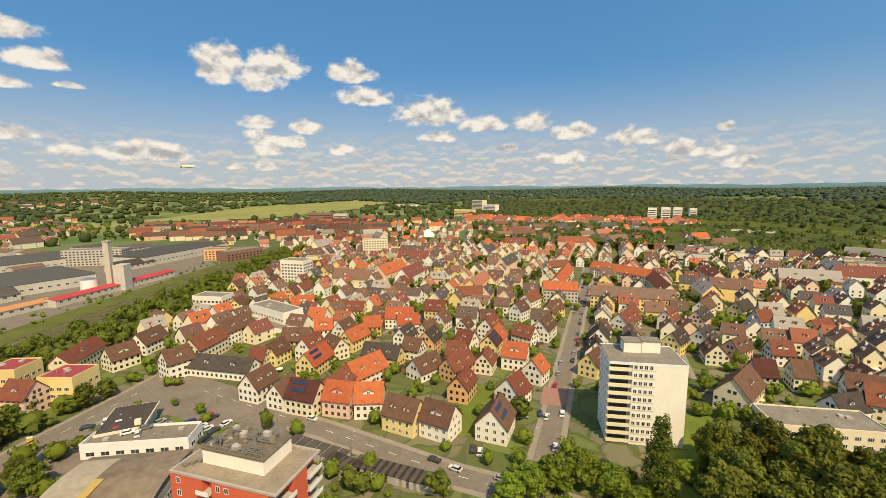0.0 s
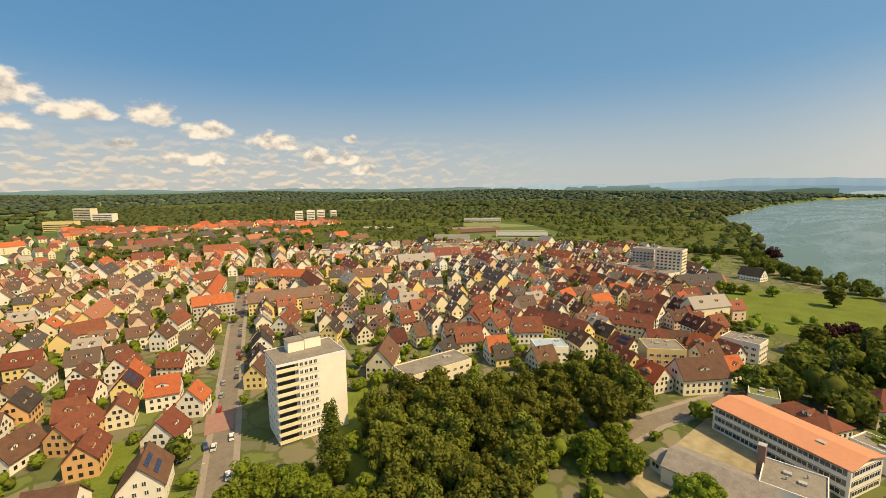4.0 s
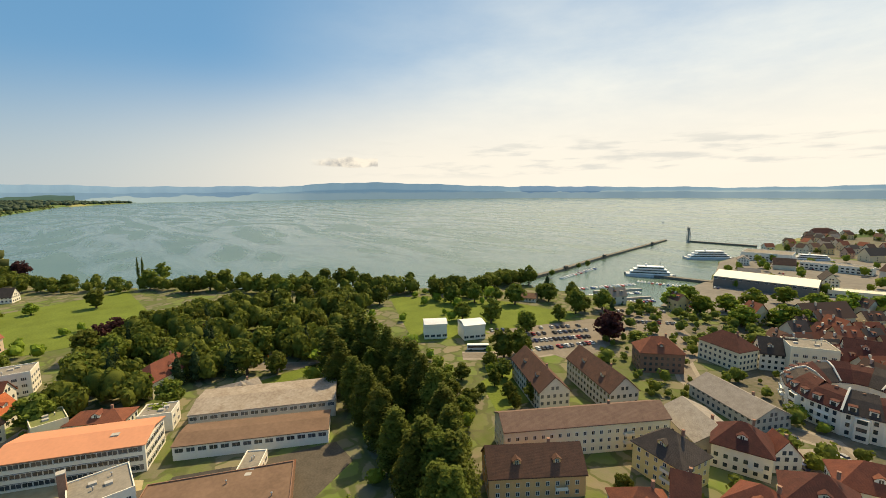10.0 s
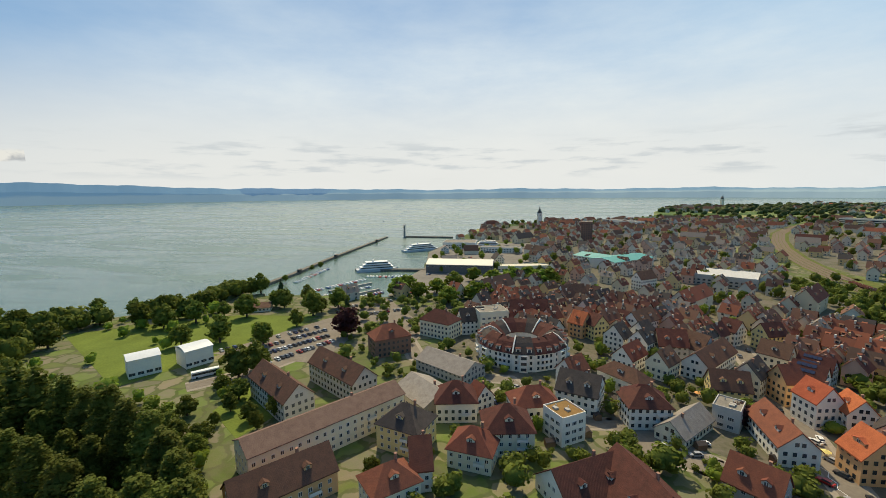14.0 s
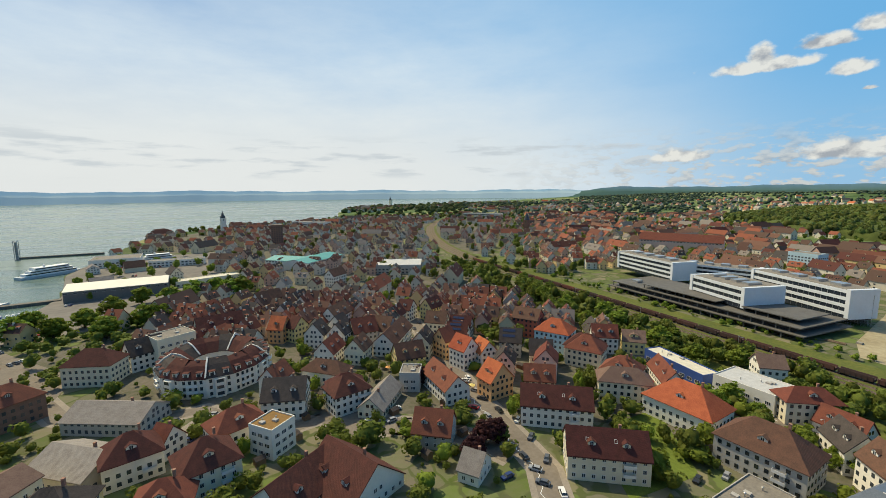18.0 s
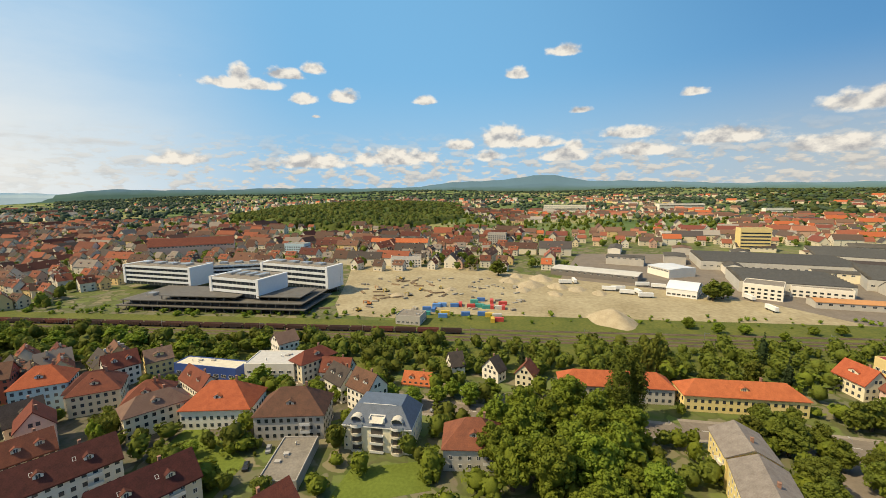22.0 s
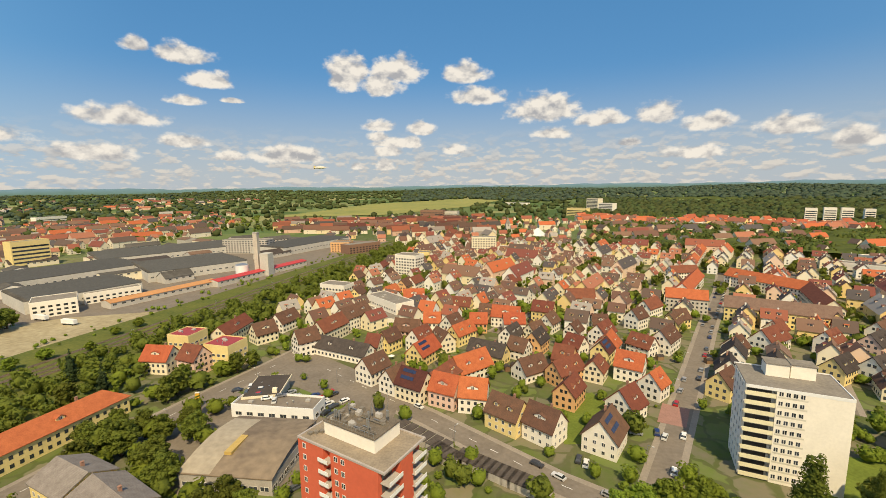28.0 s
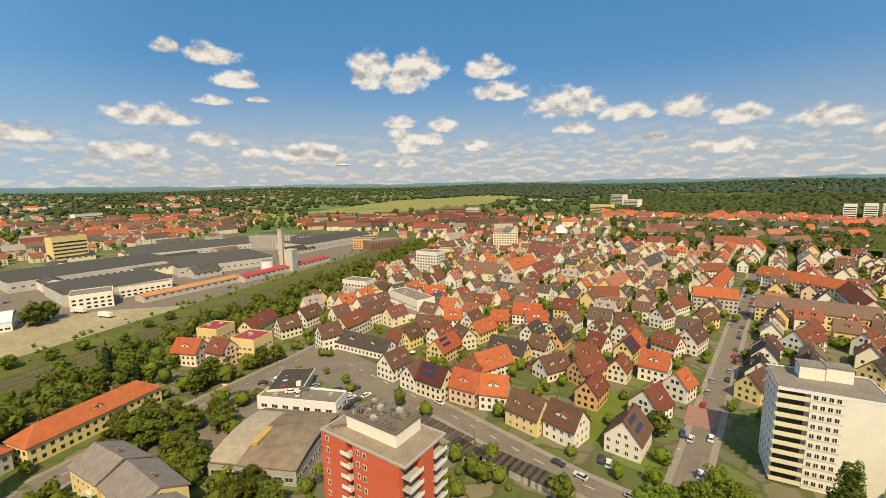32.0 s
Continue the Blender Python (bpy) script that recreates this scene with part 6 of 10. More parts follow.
    for k in range(9):
        z = 0.3 + k * 2.9
        for xx in (-L / 2 + 2.2, -L / 2 + 12.5, -L / 2 + 14.6):
            part("window", WIN, None, ob, at=pose(xx, -W / 2 - 0.02, z + 1.0))
        b = part("balcony", Mesh().box(-L / 2 + 7.6, -W / 2 - 0.9, z, -L / 2 + 10.7, -W / 2 + 1.5, z + 0.2), CONC, ob)
        part("balcony_panel", Mesh().box(-L / 2 + 7.6, -W / 2 - 0.95, z + 0.2, -L / 2 + 10.7, -W / 2 - 0.85, z + 1.1), WHITE, b)
        for y0 in (-W / 2 + 0.6, W / 2 - 5.4):
            b = part("balcony", Mesh().box(L / 2 - 1.7, y0, z, L / 2 + 0.9, y0 + 4.6, z + 0.2), CONC, ob)
            part("balcony_panel", Mesh().box(L / 2 + 0.82, y0, z + 0.2, L / 2 + 0.92, y0 + 4.6, z + 1.1), WHITE, b)
            part("balcony_window", Mesh().box(L / 2 - 1.78, y0 + 0.6, z + 0.3, L / 2 - 1.72, y0 + 4.0, z + 2.3), DARKGLASS, b)
        windows_on(ob, "d", W / 2 - 1, L / 2 + 0.02, [z + 1.0], 3.4, WIN)
    return ob


red_tower(-43.0, 85.0, -17, 26.5, 15.0)

# ---- car dealer and yard buildings ----
def barrel_hall(x, y, turn, L, W, h, rise_h, roofmat, wallmat, name, label):
    """A hall under one shallow curved roof."""
    FOOTPRINTS.append((x, y, math.hypot(L, W) * 0.46))
    ob = thing(name, label, "hall", x, y, 0, turn)
    part("wall", Mesh().box(-L / 2 + 0.3, -W / 2 + 0.3, -0.4, L / 2 - 0.3, W / 2 - 0.3, h), wallmat, ob)
    prof = [(-W / 2 + W * i / 10, h + rise_h * math.sin(math.pi * i / 10)) for i in range(11)]
    part("roof", Mesh().along_x(prof + [(yy, zz + 0.3) for yy, zz in prof[::-1]], -L / 2, L / 2), roofmat, ob)
    windows_on(ob, "a", L / 2, W / 2 - 0.28, [1.2], 3.4, WIN_BAND)
    windows_on(ob, "c", W / 2, L / 2 - 0.28, [1.2], 3.4, WIN_BAND)
    return ob


hall = barrel_hall(-90.5, 105.0, 8, 29.0, 31.0, 5.0, 2.2, mat("felt_roof_brown", (0.29, 0.225, 0.155), 0.9, 0.35, 0.06, col2=(0.15, 0.115, 0.085)), CONC, "car_showroom", "long showroom hall under a curved grey-brown felt roof")
part("pale_roof_strip", Mesh().along_x([(-15.2 + 31 * i / 10, 5.33 + 2.2 * math.sin(math.pi * (i + 0.1) / 10)) for i in range(10)] + [(-15.2 + 31 * i / 10, 5.25 + 2.2 * math.sin(math.pi * (i + 0.1) / 10)) for i in range(9, -1, -1)], -14.4, -4.5), mat("pale_felt", (0.42, 0.36, 0.27), 0.9, 0.3, 0.1), hall, "newer pale felt strip")
part("rooflight", Mesh().box(-4.2, -8.5, 6.9, -1.9, 0.5, 7.9), mat("ochre_rooflight", (0.55, 0.38, 0.12), 0.6, 0.2), hall, "ochre ridge rooflight")
flat_block(-100.5, 131.5, 6, 33.0, 10.0, 4.5, WHITE, "parking_deck", "low white parking deck with cars on its flat roof", sides="acd", step=4.5, data=WIN_BAND, roof=ASPH, parapet=0.9)
show = thing("showroom", "glazed showroom under a broad dark felt roof with a pale edge", "building", -112.5, 141.0, 0, 24)
part("wall", Mesh().prism([(-6.5, -8), (5.5, -8), (7, 8), (-5, 8.6)], -0.4, 4.6), WALL["g"], show)
part("roof_edge", Mesh().prism([(-7.6, -9.4), (6.6, -9.4), (8.2, 9.2), (-6.2, 10)], 4.6, 5.5), WALL["c"], show)
part("roof", Mesh().prism([(-7.2, -9.0), (6.2, -9.0), (7.8, 8.8), (-5.9, 9.6)], 5.5, 5.62), mat("dark_felt_and_recess", (0.08, 0.065, 0.055), 0.9, 0.3, 0.2), show)
for k in range(4):
    part("shop_window", Mesh().box(-6.2 + k * 2.9, -8.08, 0.3, -3.6 + k * 2.9, -7.95, 3.9), GLASS, show)
part("roof_hatch", Mesh().box(3.6, -8.0, 5.6, 5.4, -6.2, 7.2), WALL["c"], show)
sign = thing("sign_pylon", "tall plain yellow advertising pylon beside the forecourt", "sign", -133.7, 126.9, 0, 20)
part("post", Mesh().box(-0.8, -0.25, -0.2, 0.8, 0.25, 6.5), mat("yellow_sign", (0.75, 0.42, 0.05), 0.5), sign)
part("cap", Mesh().box(-0.85, -0.3, 6.5, 0.85, 0.3, 6.8), FRAME, sign)

# ---- school and works buildings by the lake road ----
ORANGEROOF = mat("salmon_sheet_roof", (0.62, 0.27, 0.15), 0.7, 0.12, 0.15)
def school(x, y, turn, L, W):
    FOOTPRINTS.append((x, y, math.hypot(L, W) * 0.46))
    ob = thing("school_building", "three-storey white school building with a low salmon-orange roof", "school", x, y, 0, turn)
    part("wall", Mesh().box(-L / 2, -W / 2, -0.4, L / 2, W / 2, 9.0), WALL["w"], ob)
    part("roof", roof_slab(L, W, 9.0, 10.6, 0.7), ORANGEROOF, ob)
    for k in range(3):
        z = 0.8 + k * 3.0
        for f in "ac":
            ha, ho = (L / 2, W / 2) if f == "a" else (W / 2, L / 2)
            nx, ny, rz = FACE[f]
            part("window_band", Mesh().box(-ha + 0.8, -0.06, z - 0.1, ha - 0.8, -0.01, z + 1.7), mat("grey_panel", (0.2, 0.19, 0.19), 0.5), ob, at=pose(nx * ho, ny * ho, 0, 0, 0, rz))
            windows_on(ob, f, ha, ho + 0.08, [z], 2.7, WIN_BAND, edge=2.2)
    part("roof_hatch", Mesh().box(L * 0.22, -3.2, 9.3, L * 0.22 + 2.2, -1.6, 10.6), CONC, ob)


school(166.4, 11.4, -113, 38.6, 16.0)
def shed(x, y, turn, L, W, eave, ridge, roofm, wallm, name="works_hall", label="", win="a", step=3.4):
    FOOTPRINTS.append((x, y, math.hypot(L, W) * 0.46))
    ob = thing(name, label, "hall", x, y, 0, turn)
    part("wall", gable_body(L, W, eave, ridge), wallm, ob)
    part("roof", roof_slab(L, W, eave, ridge, 0.4), roofm, ob)
    for f in win:
        ha, ho = (L / 2, W / 2 + 0.02) if f in "ab" else (W / 2, L / 2 + 0.02)
        windows_on(ob, f, ha, ho, [eave - 2.2], step, WIN_BAND)
    return ob


FELT = mat("weathered_felt_roof", (0.36, 0.31, 0.26), 0.92, 0.35, 0.15, col2=(0.22, 0.17, 0.13))
BROWNFELT = mat("brown_gravel_roof", (0.2, 0.125, 0.085), 0.95, 0.3, 0.15)
shed(165.1, -43.9, -116, 50.7, 20.0, 6.5, 7.6, FELT, WALL["g"], label="long workshop hall with a weathered fibre roof", win="ac")
shed(146.8, -34.4, -117, 48.1, 13.0, 4.8, 5.6, BROWNFELT, WALL["w"], label="low white workshop with a brown felt roof and blue doors", win="ac")
flat_block(116.9, -15.3, -113, 38.9, 26.0, 4.0, "z", "works_hall", "low works hall with a broad brown gravel roof", sides="", roof=BROWNFELT)
shed(131.3, 23.2, -91, 24.9, 14.0, 5.0, 7.4, ROOF["g"], WALL["w"], label="white workshop with a grey pitched roof", win="c")
flat_block(139.4, 7.5, -87, 14.0, 14.0, 7.0, "w", "works_building", "plain white flat-roofed works building", sides="ac", step=5, data=WIN_WIDE)
chim = thing("chimney_stack", "square brown brick chimney stack on the works", "chimney", 143.2, 15.2, 6.9)
part("shaft", Mesh().box(-0.9, -0.9, -7.2, 0.9, 0.9, 5.2), STONE, chim)
part("cap", Mesh().box(-1.0, -1.0, 5.2, 1.0, 1.0, 5.5), CONC, chim)
flat_block(125.0, -8.4, -112, 11.6, 9.0, 3.0, "w", "shed", "small white flat-roofed shed in the yard", sides="a")
flat_block(198.7, 22.5, -79, 9.9, 12.0, 6.0, "c", "house", "cream flat-roofed house with a green roof", sides="ac", roof=mat("green_roof", (0.2, 0.22, 0.08), 0.95, 0.3))
house(*(185.1, -38.4, -93, 15.0, 12.0), 3.5, 6.5, "g", "w", "ac", "h")
flat_block(126.5, 133.8, -10, 33.6, 14.0, 7.0, "c", label="low cream flats with a flat felt roof", sides="ac", step=3.6)
flat_block(415.9, 123.2, -89, 22.3, 16.0, 30, "c", "apartment_tower", "tall cream apartment tower near the lake", sides="ac", step=3.4)
flat_block(436.4, 152.5, -88, 19.9, 16.0, 26, "g", "apartment_tower", "grey apartment tower near the lake", sides="ac", step=3.4)
flat_block(404.3, 140.2, -111, 57.9, 14.0, 12, "w", label="long white apartment building with a flat roof", sides="ac", step=3.4)
flat_block(204.6, 62.1, -54, 16.5, 14.0, 13, "y", label="pale yellow flats with a roof terrace", sides="ac", step=3.2)
flat_block(250.6, 38.1, -98, 16.7, 12.0, 10, "w", label="white modern flats with stepped terraces", sides="ac", step=3.0)
flat_block(181.9, 107.4, -42, 15.9, 12.0, 8, "w", label="white flats with a pale blue metal roof", sides="ac", step=3.0, roof=mat("blue_grey_metal", (0.4, 0.5, 0.6), 0.5))
flat_block(-106.1, 260.8, -36, 36.3, 14.0, 12, "w", label="white modern flats with wide balconies", sides="ac", step=3.0)
flat_block(-165.3, 296.8, -9, 23.2, 13.0, 11, "w", label="white cubic flats with dark windows", sides="ac", step=3.0)
flat_block(-138.2, 394.2, -14, 24.0, 16.0, 20, "w", label="white apartment block of six storeys", sides="ac", step=3.2)
flat_block(-83.5, 519.4, 8, 30.2, 14.0, 24, "c", label="cream apartment block of eight storeys", sides="ac", step=3.2)
flat_block(-144.5, 464.1, 10, 13.0, 12.0, 12, "y", label="small yellow apartment block with a flat roof", sides="ac", step=3.2)
flat_block(-106.8, 248.5, -18, 43.5, 16.0, 5, "w", "workshop", "low white workshop with a grey flat roof", sides="ac")
for spec in ((-184.1, 172.6, 2, 12.9, 13.0), (-153.9, 165.2, -1, 14.3, 13.0)):
    flat_block(*spec, 12, "y", label="bright yellow flats with maroon roof terraces", sides="ac", step=3.0, roof=mat("maroon_roof", (0.35, 0.06, 0.07), 0.7))

# ---- shore park ----
PALEROOF = mat("pale_metal_roof", (0.66, 0.68, 0.7), 0.45, 0.1, 0.2)
for spec in ((192.6, -146.7, -122, 13.7, 12.0), (178.2, -162.6, -113, 13.4, 13.0)):
    barrel_hall(*spec, 8.5, 1.4, PALEROOF, WALL["w"], "villa", "white cube-shaped house with a curved pale metal roof")
bus = thing("bus", "parked white coach beside the park", "bus", 159.9, -150.8, 0.06, -127)
part("body", Mesh().box(-5.8, -1.25, 0.4, 5.8, 1.25, 3.2), WHITE, bus)
part("window_band", Mesh().box(-5.6, -1.28, 1.6, 5.6, 1.28, 2.6), GLASS, bus)
for q in (-3.8, 3.6):
    for s in (-1.15, 1.15):
        part("wheel", CAR[2], None, bus, at=pose(q, s, 0.46) @ Matrix.Scale(1.5, 4))
house(*(212.7, -252.6, -151, 16.1, 12.0), 3.0, 5.5, "b", "w", "ac", "")

# ---- harbour ----
PIER = mat("weathered_pier_stone", (0.2, 0.18, 0.15), 0.95, 0.4, 0.15, bump=0.3)
strip("pier", [(263, -283), (273, -381), (289, -473), (322, -736)], 5.0, 0.9, PIER, "long stone harbour pier", "pier", 6)
strip("pier", [(289, -749), (199, -756)], 5.0, 0.9, PIER, "stone breakwater with the viewing tower", "pier", 6)
strip("pier", [(221, -417), (145, -432)], 6.0, 0.7, PIER, "landing stage of the ferries", "pier", 6)
strip("pier", [(195, -318), (174, -358)], 2.0, 0.2, CONC, "narrow floating jetty for boats", "pier", 3)
strip("pier", [(176, -298), (156, -336)], 2.0, 0.2, CONC, "narrow floating jetty for boats", "pier", 3)
tw = thing("viewing_tower", "slim grey open-frame viewing tower at the harbour mouth", "tower", 291.3, -748.6, 1.0)
for sx in (-2, 2):
    for sy in (-2, 2):
        part("post", Mesh().box(sx - 0.3, sy - 0.3, -4, sx + 0.3, sy + 0.3, 23), METAL, tw)
for k in range(6):
    part("platform", Mesh().box(-2.4, -2.4, 3.5 * k + 3, 2.4, 2.4, 3.5 * k + 3.3), METAL, tw)
part("stair_core", Mesh().box(-1.2, -1.2, -4, 1.2, 1.2, 21), mat("tower_mesh", (0.4, 0.38, 0.36), 0.6), tw)


def ship(x, y, turn, L, W, decks=3):
    ob = thing("ferry", "white passenger ferry moored at the landing stage", "ferry", x, y, -1.6, turn)
    hull = Mesh().prism([(-L / 2, -W / 2), (L * 0.32, -W / 2), (L / 2, 0), (L * 0.32, W / 2), (-L / 2, W / 2)], -0.8, 2.6)
    part("hull", hull, mat("ship_hull", (0.5, 0.53, 0.56), 0.4, 0.1), ob)
    for k in range(decks):
        s = 0.86 - 0.14 * k
        z = 2.6 + 2.6 * k
        d = part("deck", Mesh().box(-L / 2 * s, -W / 2 * 0.92, z, L / 2 * s * 0.9, W / 2 * 0.92, z + 0.25).box(-L / 2 * s + 0.5, -W / 2 * 0.8, z + 0.25, L / 2 * s * 0.85, W / 2 * 0.8, z + 2.6), WHITE, ob)
        part("window_band", Mesh().box(-L / 2 * s + 1, -W / 2 * 0.815, z + 1.0, L / 2 * s * 0.8, W / 2 * 0.815, z + 2.0), GLASS, d)
    part("funnel", Mesh().cyl(-L * 0.1, 0, 2.6 * decks + 2.4, 2.6 * decks + 5, 1.1, 0.9, 10), WHITE, ob)
    part("mast", Mesh().cyl(L * 0.18, 0, 2.6 * decks + 2.4, 2.6 * decks + 8, 0.15, 0.08, 6), METAL, ob)


ship(197.6, -423.4, -147, 46, 12)
ship(201.4, -583.8, -134, 58, 13)
ship(115.8, -657.4, -159, 40, 10, 2)


def boat_meshes():
    h = Mesh().prism([(-2.8, -1.0), (1.2, -1.0), (3.2, 0), (1.2, 1.0), (-2.8, 1.0)], -0.3, 0.8)
    c = Mesh().box(-1.0, -0.7, 0.8, 1.0, 0.7, 1.35)
    m = Mesh().cyl(0.4, 0, 0.8, 9.0, 0.06, 0.03, 5).box(-2.3, -0.06, 1.9, 0.4, 0.06, 2.15)
    return h.data("hull", BOATPAINT), c.data("cabin", WHITE), m.data("mast", METAL)


BOAT = boat_meshes()


def boat(x, y, turn, sail=True):
    ob = thing("sailing_boat" if sail else "motor_boat", "small moored sailing boat with a bare mast" if sail else "small moored motor boat", "boat", x, y, -1.6, turn, "boats in the marina")
    part("hull", BOAT[0], None, ob), part("cabin", BOAT[1], None, ob)
    if sail:
        part("mast", BOAT[2], None, ob)


brng = random.Random(8)
for (x0, y0), (x1, y1) in (([(212, -319), (188, -375)]), ([(194, -300), (169, -348)]), ([(171, -290), (150, -330)]), ([(248, -346), (257, -420)]), ([(194, -388), (147, -399)])):
    for k in range(15):
        f = (k + brng.uniform(0.2, 0.8)) / 15
        boat(x0 + (x1 - x0) * f, y0 + (y1 - y0) * f, math.degrees(math.atan2(y1 - y0, x1 - x0)) + 90, brng.random() < 0.7)
boat(554.5, -885.1, 40, False), boat(1999.1, -994.1, 20, False), boat(310.7, -303.6, 10, False), boat(503.0, -1128.5, 70, True), boat(833.7, -2614.2, 70, True)
shed(105.9, -435.7, -174, 69.3, 34.0, 9, 12.5, mat("cream_sheet_roof", (0.75, 0.7, 0.58), 0.6, 0.1, 0.1), mat("dark_cladding", (0.2, 0.18, 0.16), 0.7, 0.2), "boat_hall", "long dark harbour hall with a pale sheet roof", win="a", step=6)
flat_block(42.9, -456.2, -161, 54.6, 14.0, 5, "c", "shop_building", "low pale harbour building with a cream roof", sides="a", step=4, roof=mat("cream_roof", (0.7, 0.64, 0.5), 0.8))
flat_block(84.0, -583.8, 178, 55.7, 16.0, 7, "w", "harbour_building", "long white harbour building with a flat roof", sides="a", step=4)
flat_block(151.7, -622.2, -173, 48.6, 40.0, 9, "w", "harbour_building", "white harbour station with a flat roof", sides="a", step=4)
TEAL = mat("teal_sheet_roof", (0.09, 0.33, 0.31), 0.5, 0.15, 0.1)
shed(-41.4, -509.4, 139, 53.5, 34.0, 9, 12, TEAL, WALL["w"], "teal_roofed_hall", "white hall with a broad teal sheet roof", win="a", step=4)
shed(-61.5, -503.0, -134, 65.9, 34.0, 9, 12, TEAL, WALL["w"], "teal_roofed_hall", "white hall with a broad teal sheet roof", win="a", step=4)
flat_block(-140.8, -431.5, 157, 49.1, 40.0, 9, "g", "shop_building", "long grey shop building with a bright flat roof", sides="a", step=4, roof=mat("light_roof", (0.55, 0.54, 0.52), 0.8))
flat_block(-34.1, -714.5, 176, 17.1, 18.0, 34, "z", "tower_block", "tall dark brick office tower in the town", sides="ac", step=3.4)


def church(x, y, h, base, wall, cap, label, onion=True):
    ob = thing("church_tower", label, "church tower", x, y, 0, 20)
    part("shaft", Mesh().box(-base, -base, -0.4, base, base, h * 0.6), wall, ob)
    if onion:
        d = Mesh()
        zs = [(0.6, 1.05), (0.66, 1.15), (0.72, 0.8), (0.76, 0.5), (0.8, 0.55), (0.86, 0.2), (1.0, 0.04)]
        for (a, r0), (b, r1) in zip(zs, zs[1:]):
            d.cyl(0, 0, h * a, h * b, base * r0, base * r1, 8)
        part("spire", d, cap, ob)
    else:
        part("spire", Mesh().cyl(0, 0, h * 0.6, h, base * 1.3, 0.1, 8), cap, ob)
    part("belfry_opening", Mesh().box(-base - 0.05, -0.7, h * 0.45, base + 0.05, 0.7, h * 0.55).box(-0.7, -base - 0.05, h * 0.45, 0.7, base + 0.05, h * 0.55), DARKGLASS, ob)


SLATE = mat("dark_slate", (0.08, 0.085, 0.09), 0.6, 0.3)
church(61.5, -1087.9, 46, 5, WALL["w"], SLATE, "white church tower with a dark onion spire")
church(-514.0, -724.3, 40, 5, WALL["z"], SLATE, "brick church tower with a dark cap", False)
church(-82.4, 787.8, 30, 4, WALL["g"], ROOF["g"], "pale concrete church tower with a pointed spire", False)
for dx in (-7, 7):
    church(-766.3, -2479.3 + dx, 52, 4.5, WALL["c"], SLATE, "palace church tower with a dark dome")
pyr = thing("church", "white church with a pyramid roof", "church", -26.6, 742.0, 0, 25)
part("roof", Mesh().cyl(0, 0, 2, 15, 17, 1.2, 4), mat("white_roof", (0.72, 0.73, 0.72), 0.6, 0.1), pyr)
part("wall", Mesh().box(-9, -9, -0.4, 9, 9, 3), WALL["w"], pyr)

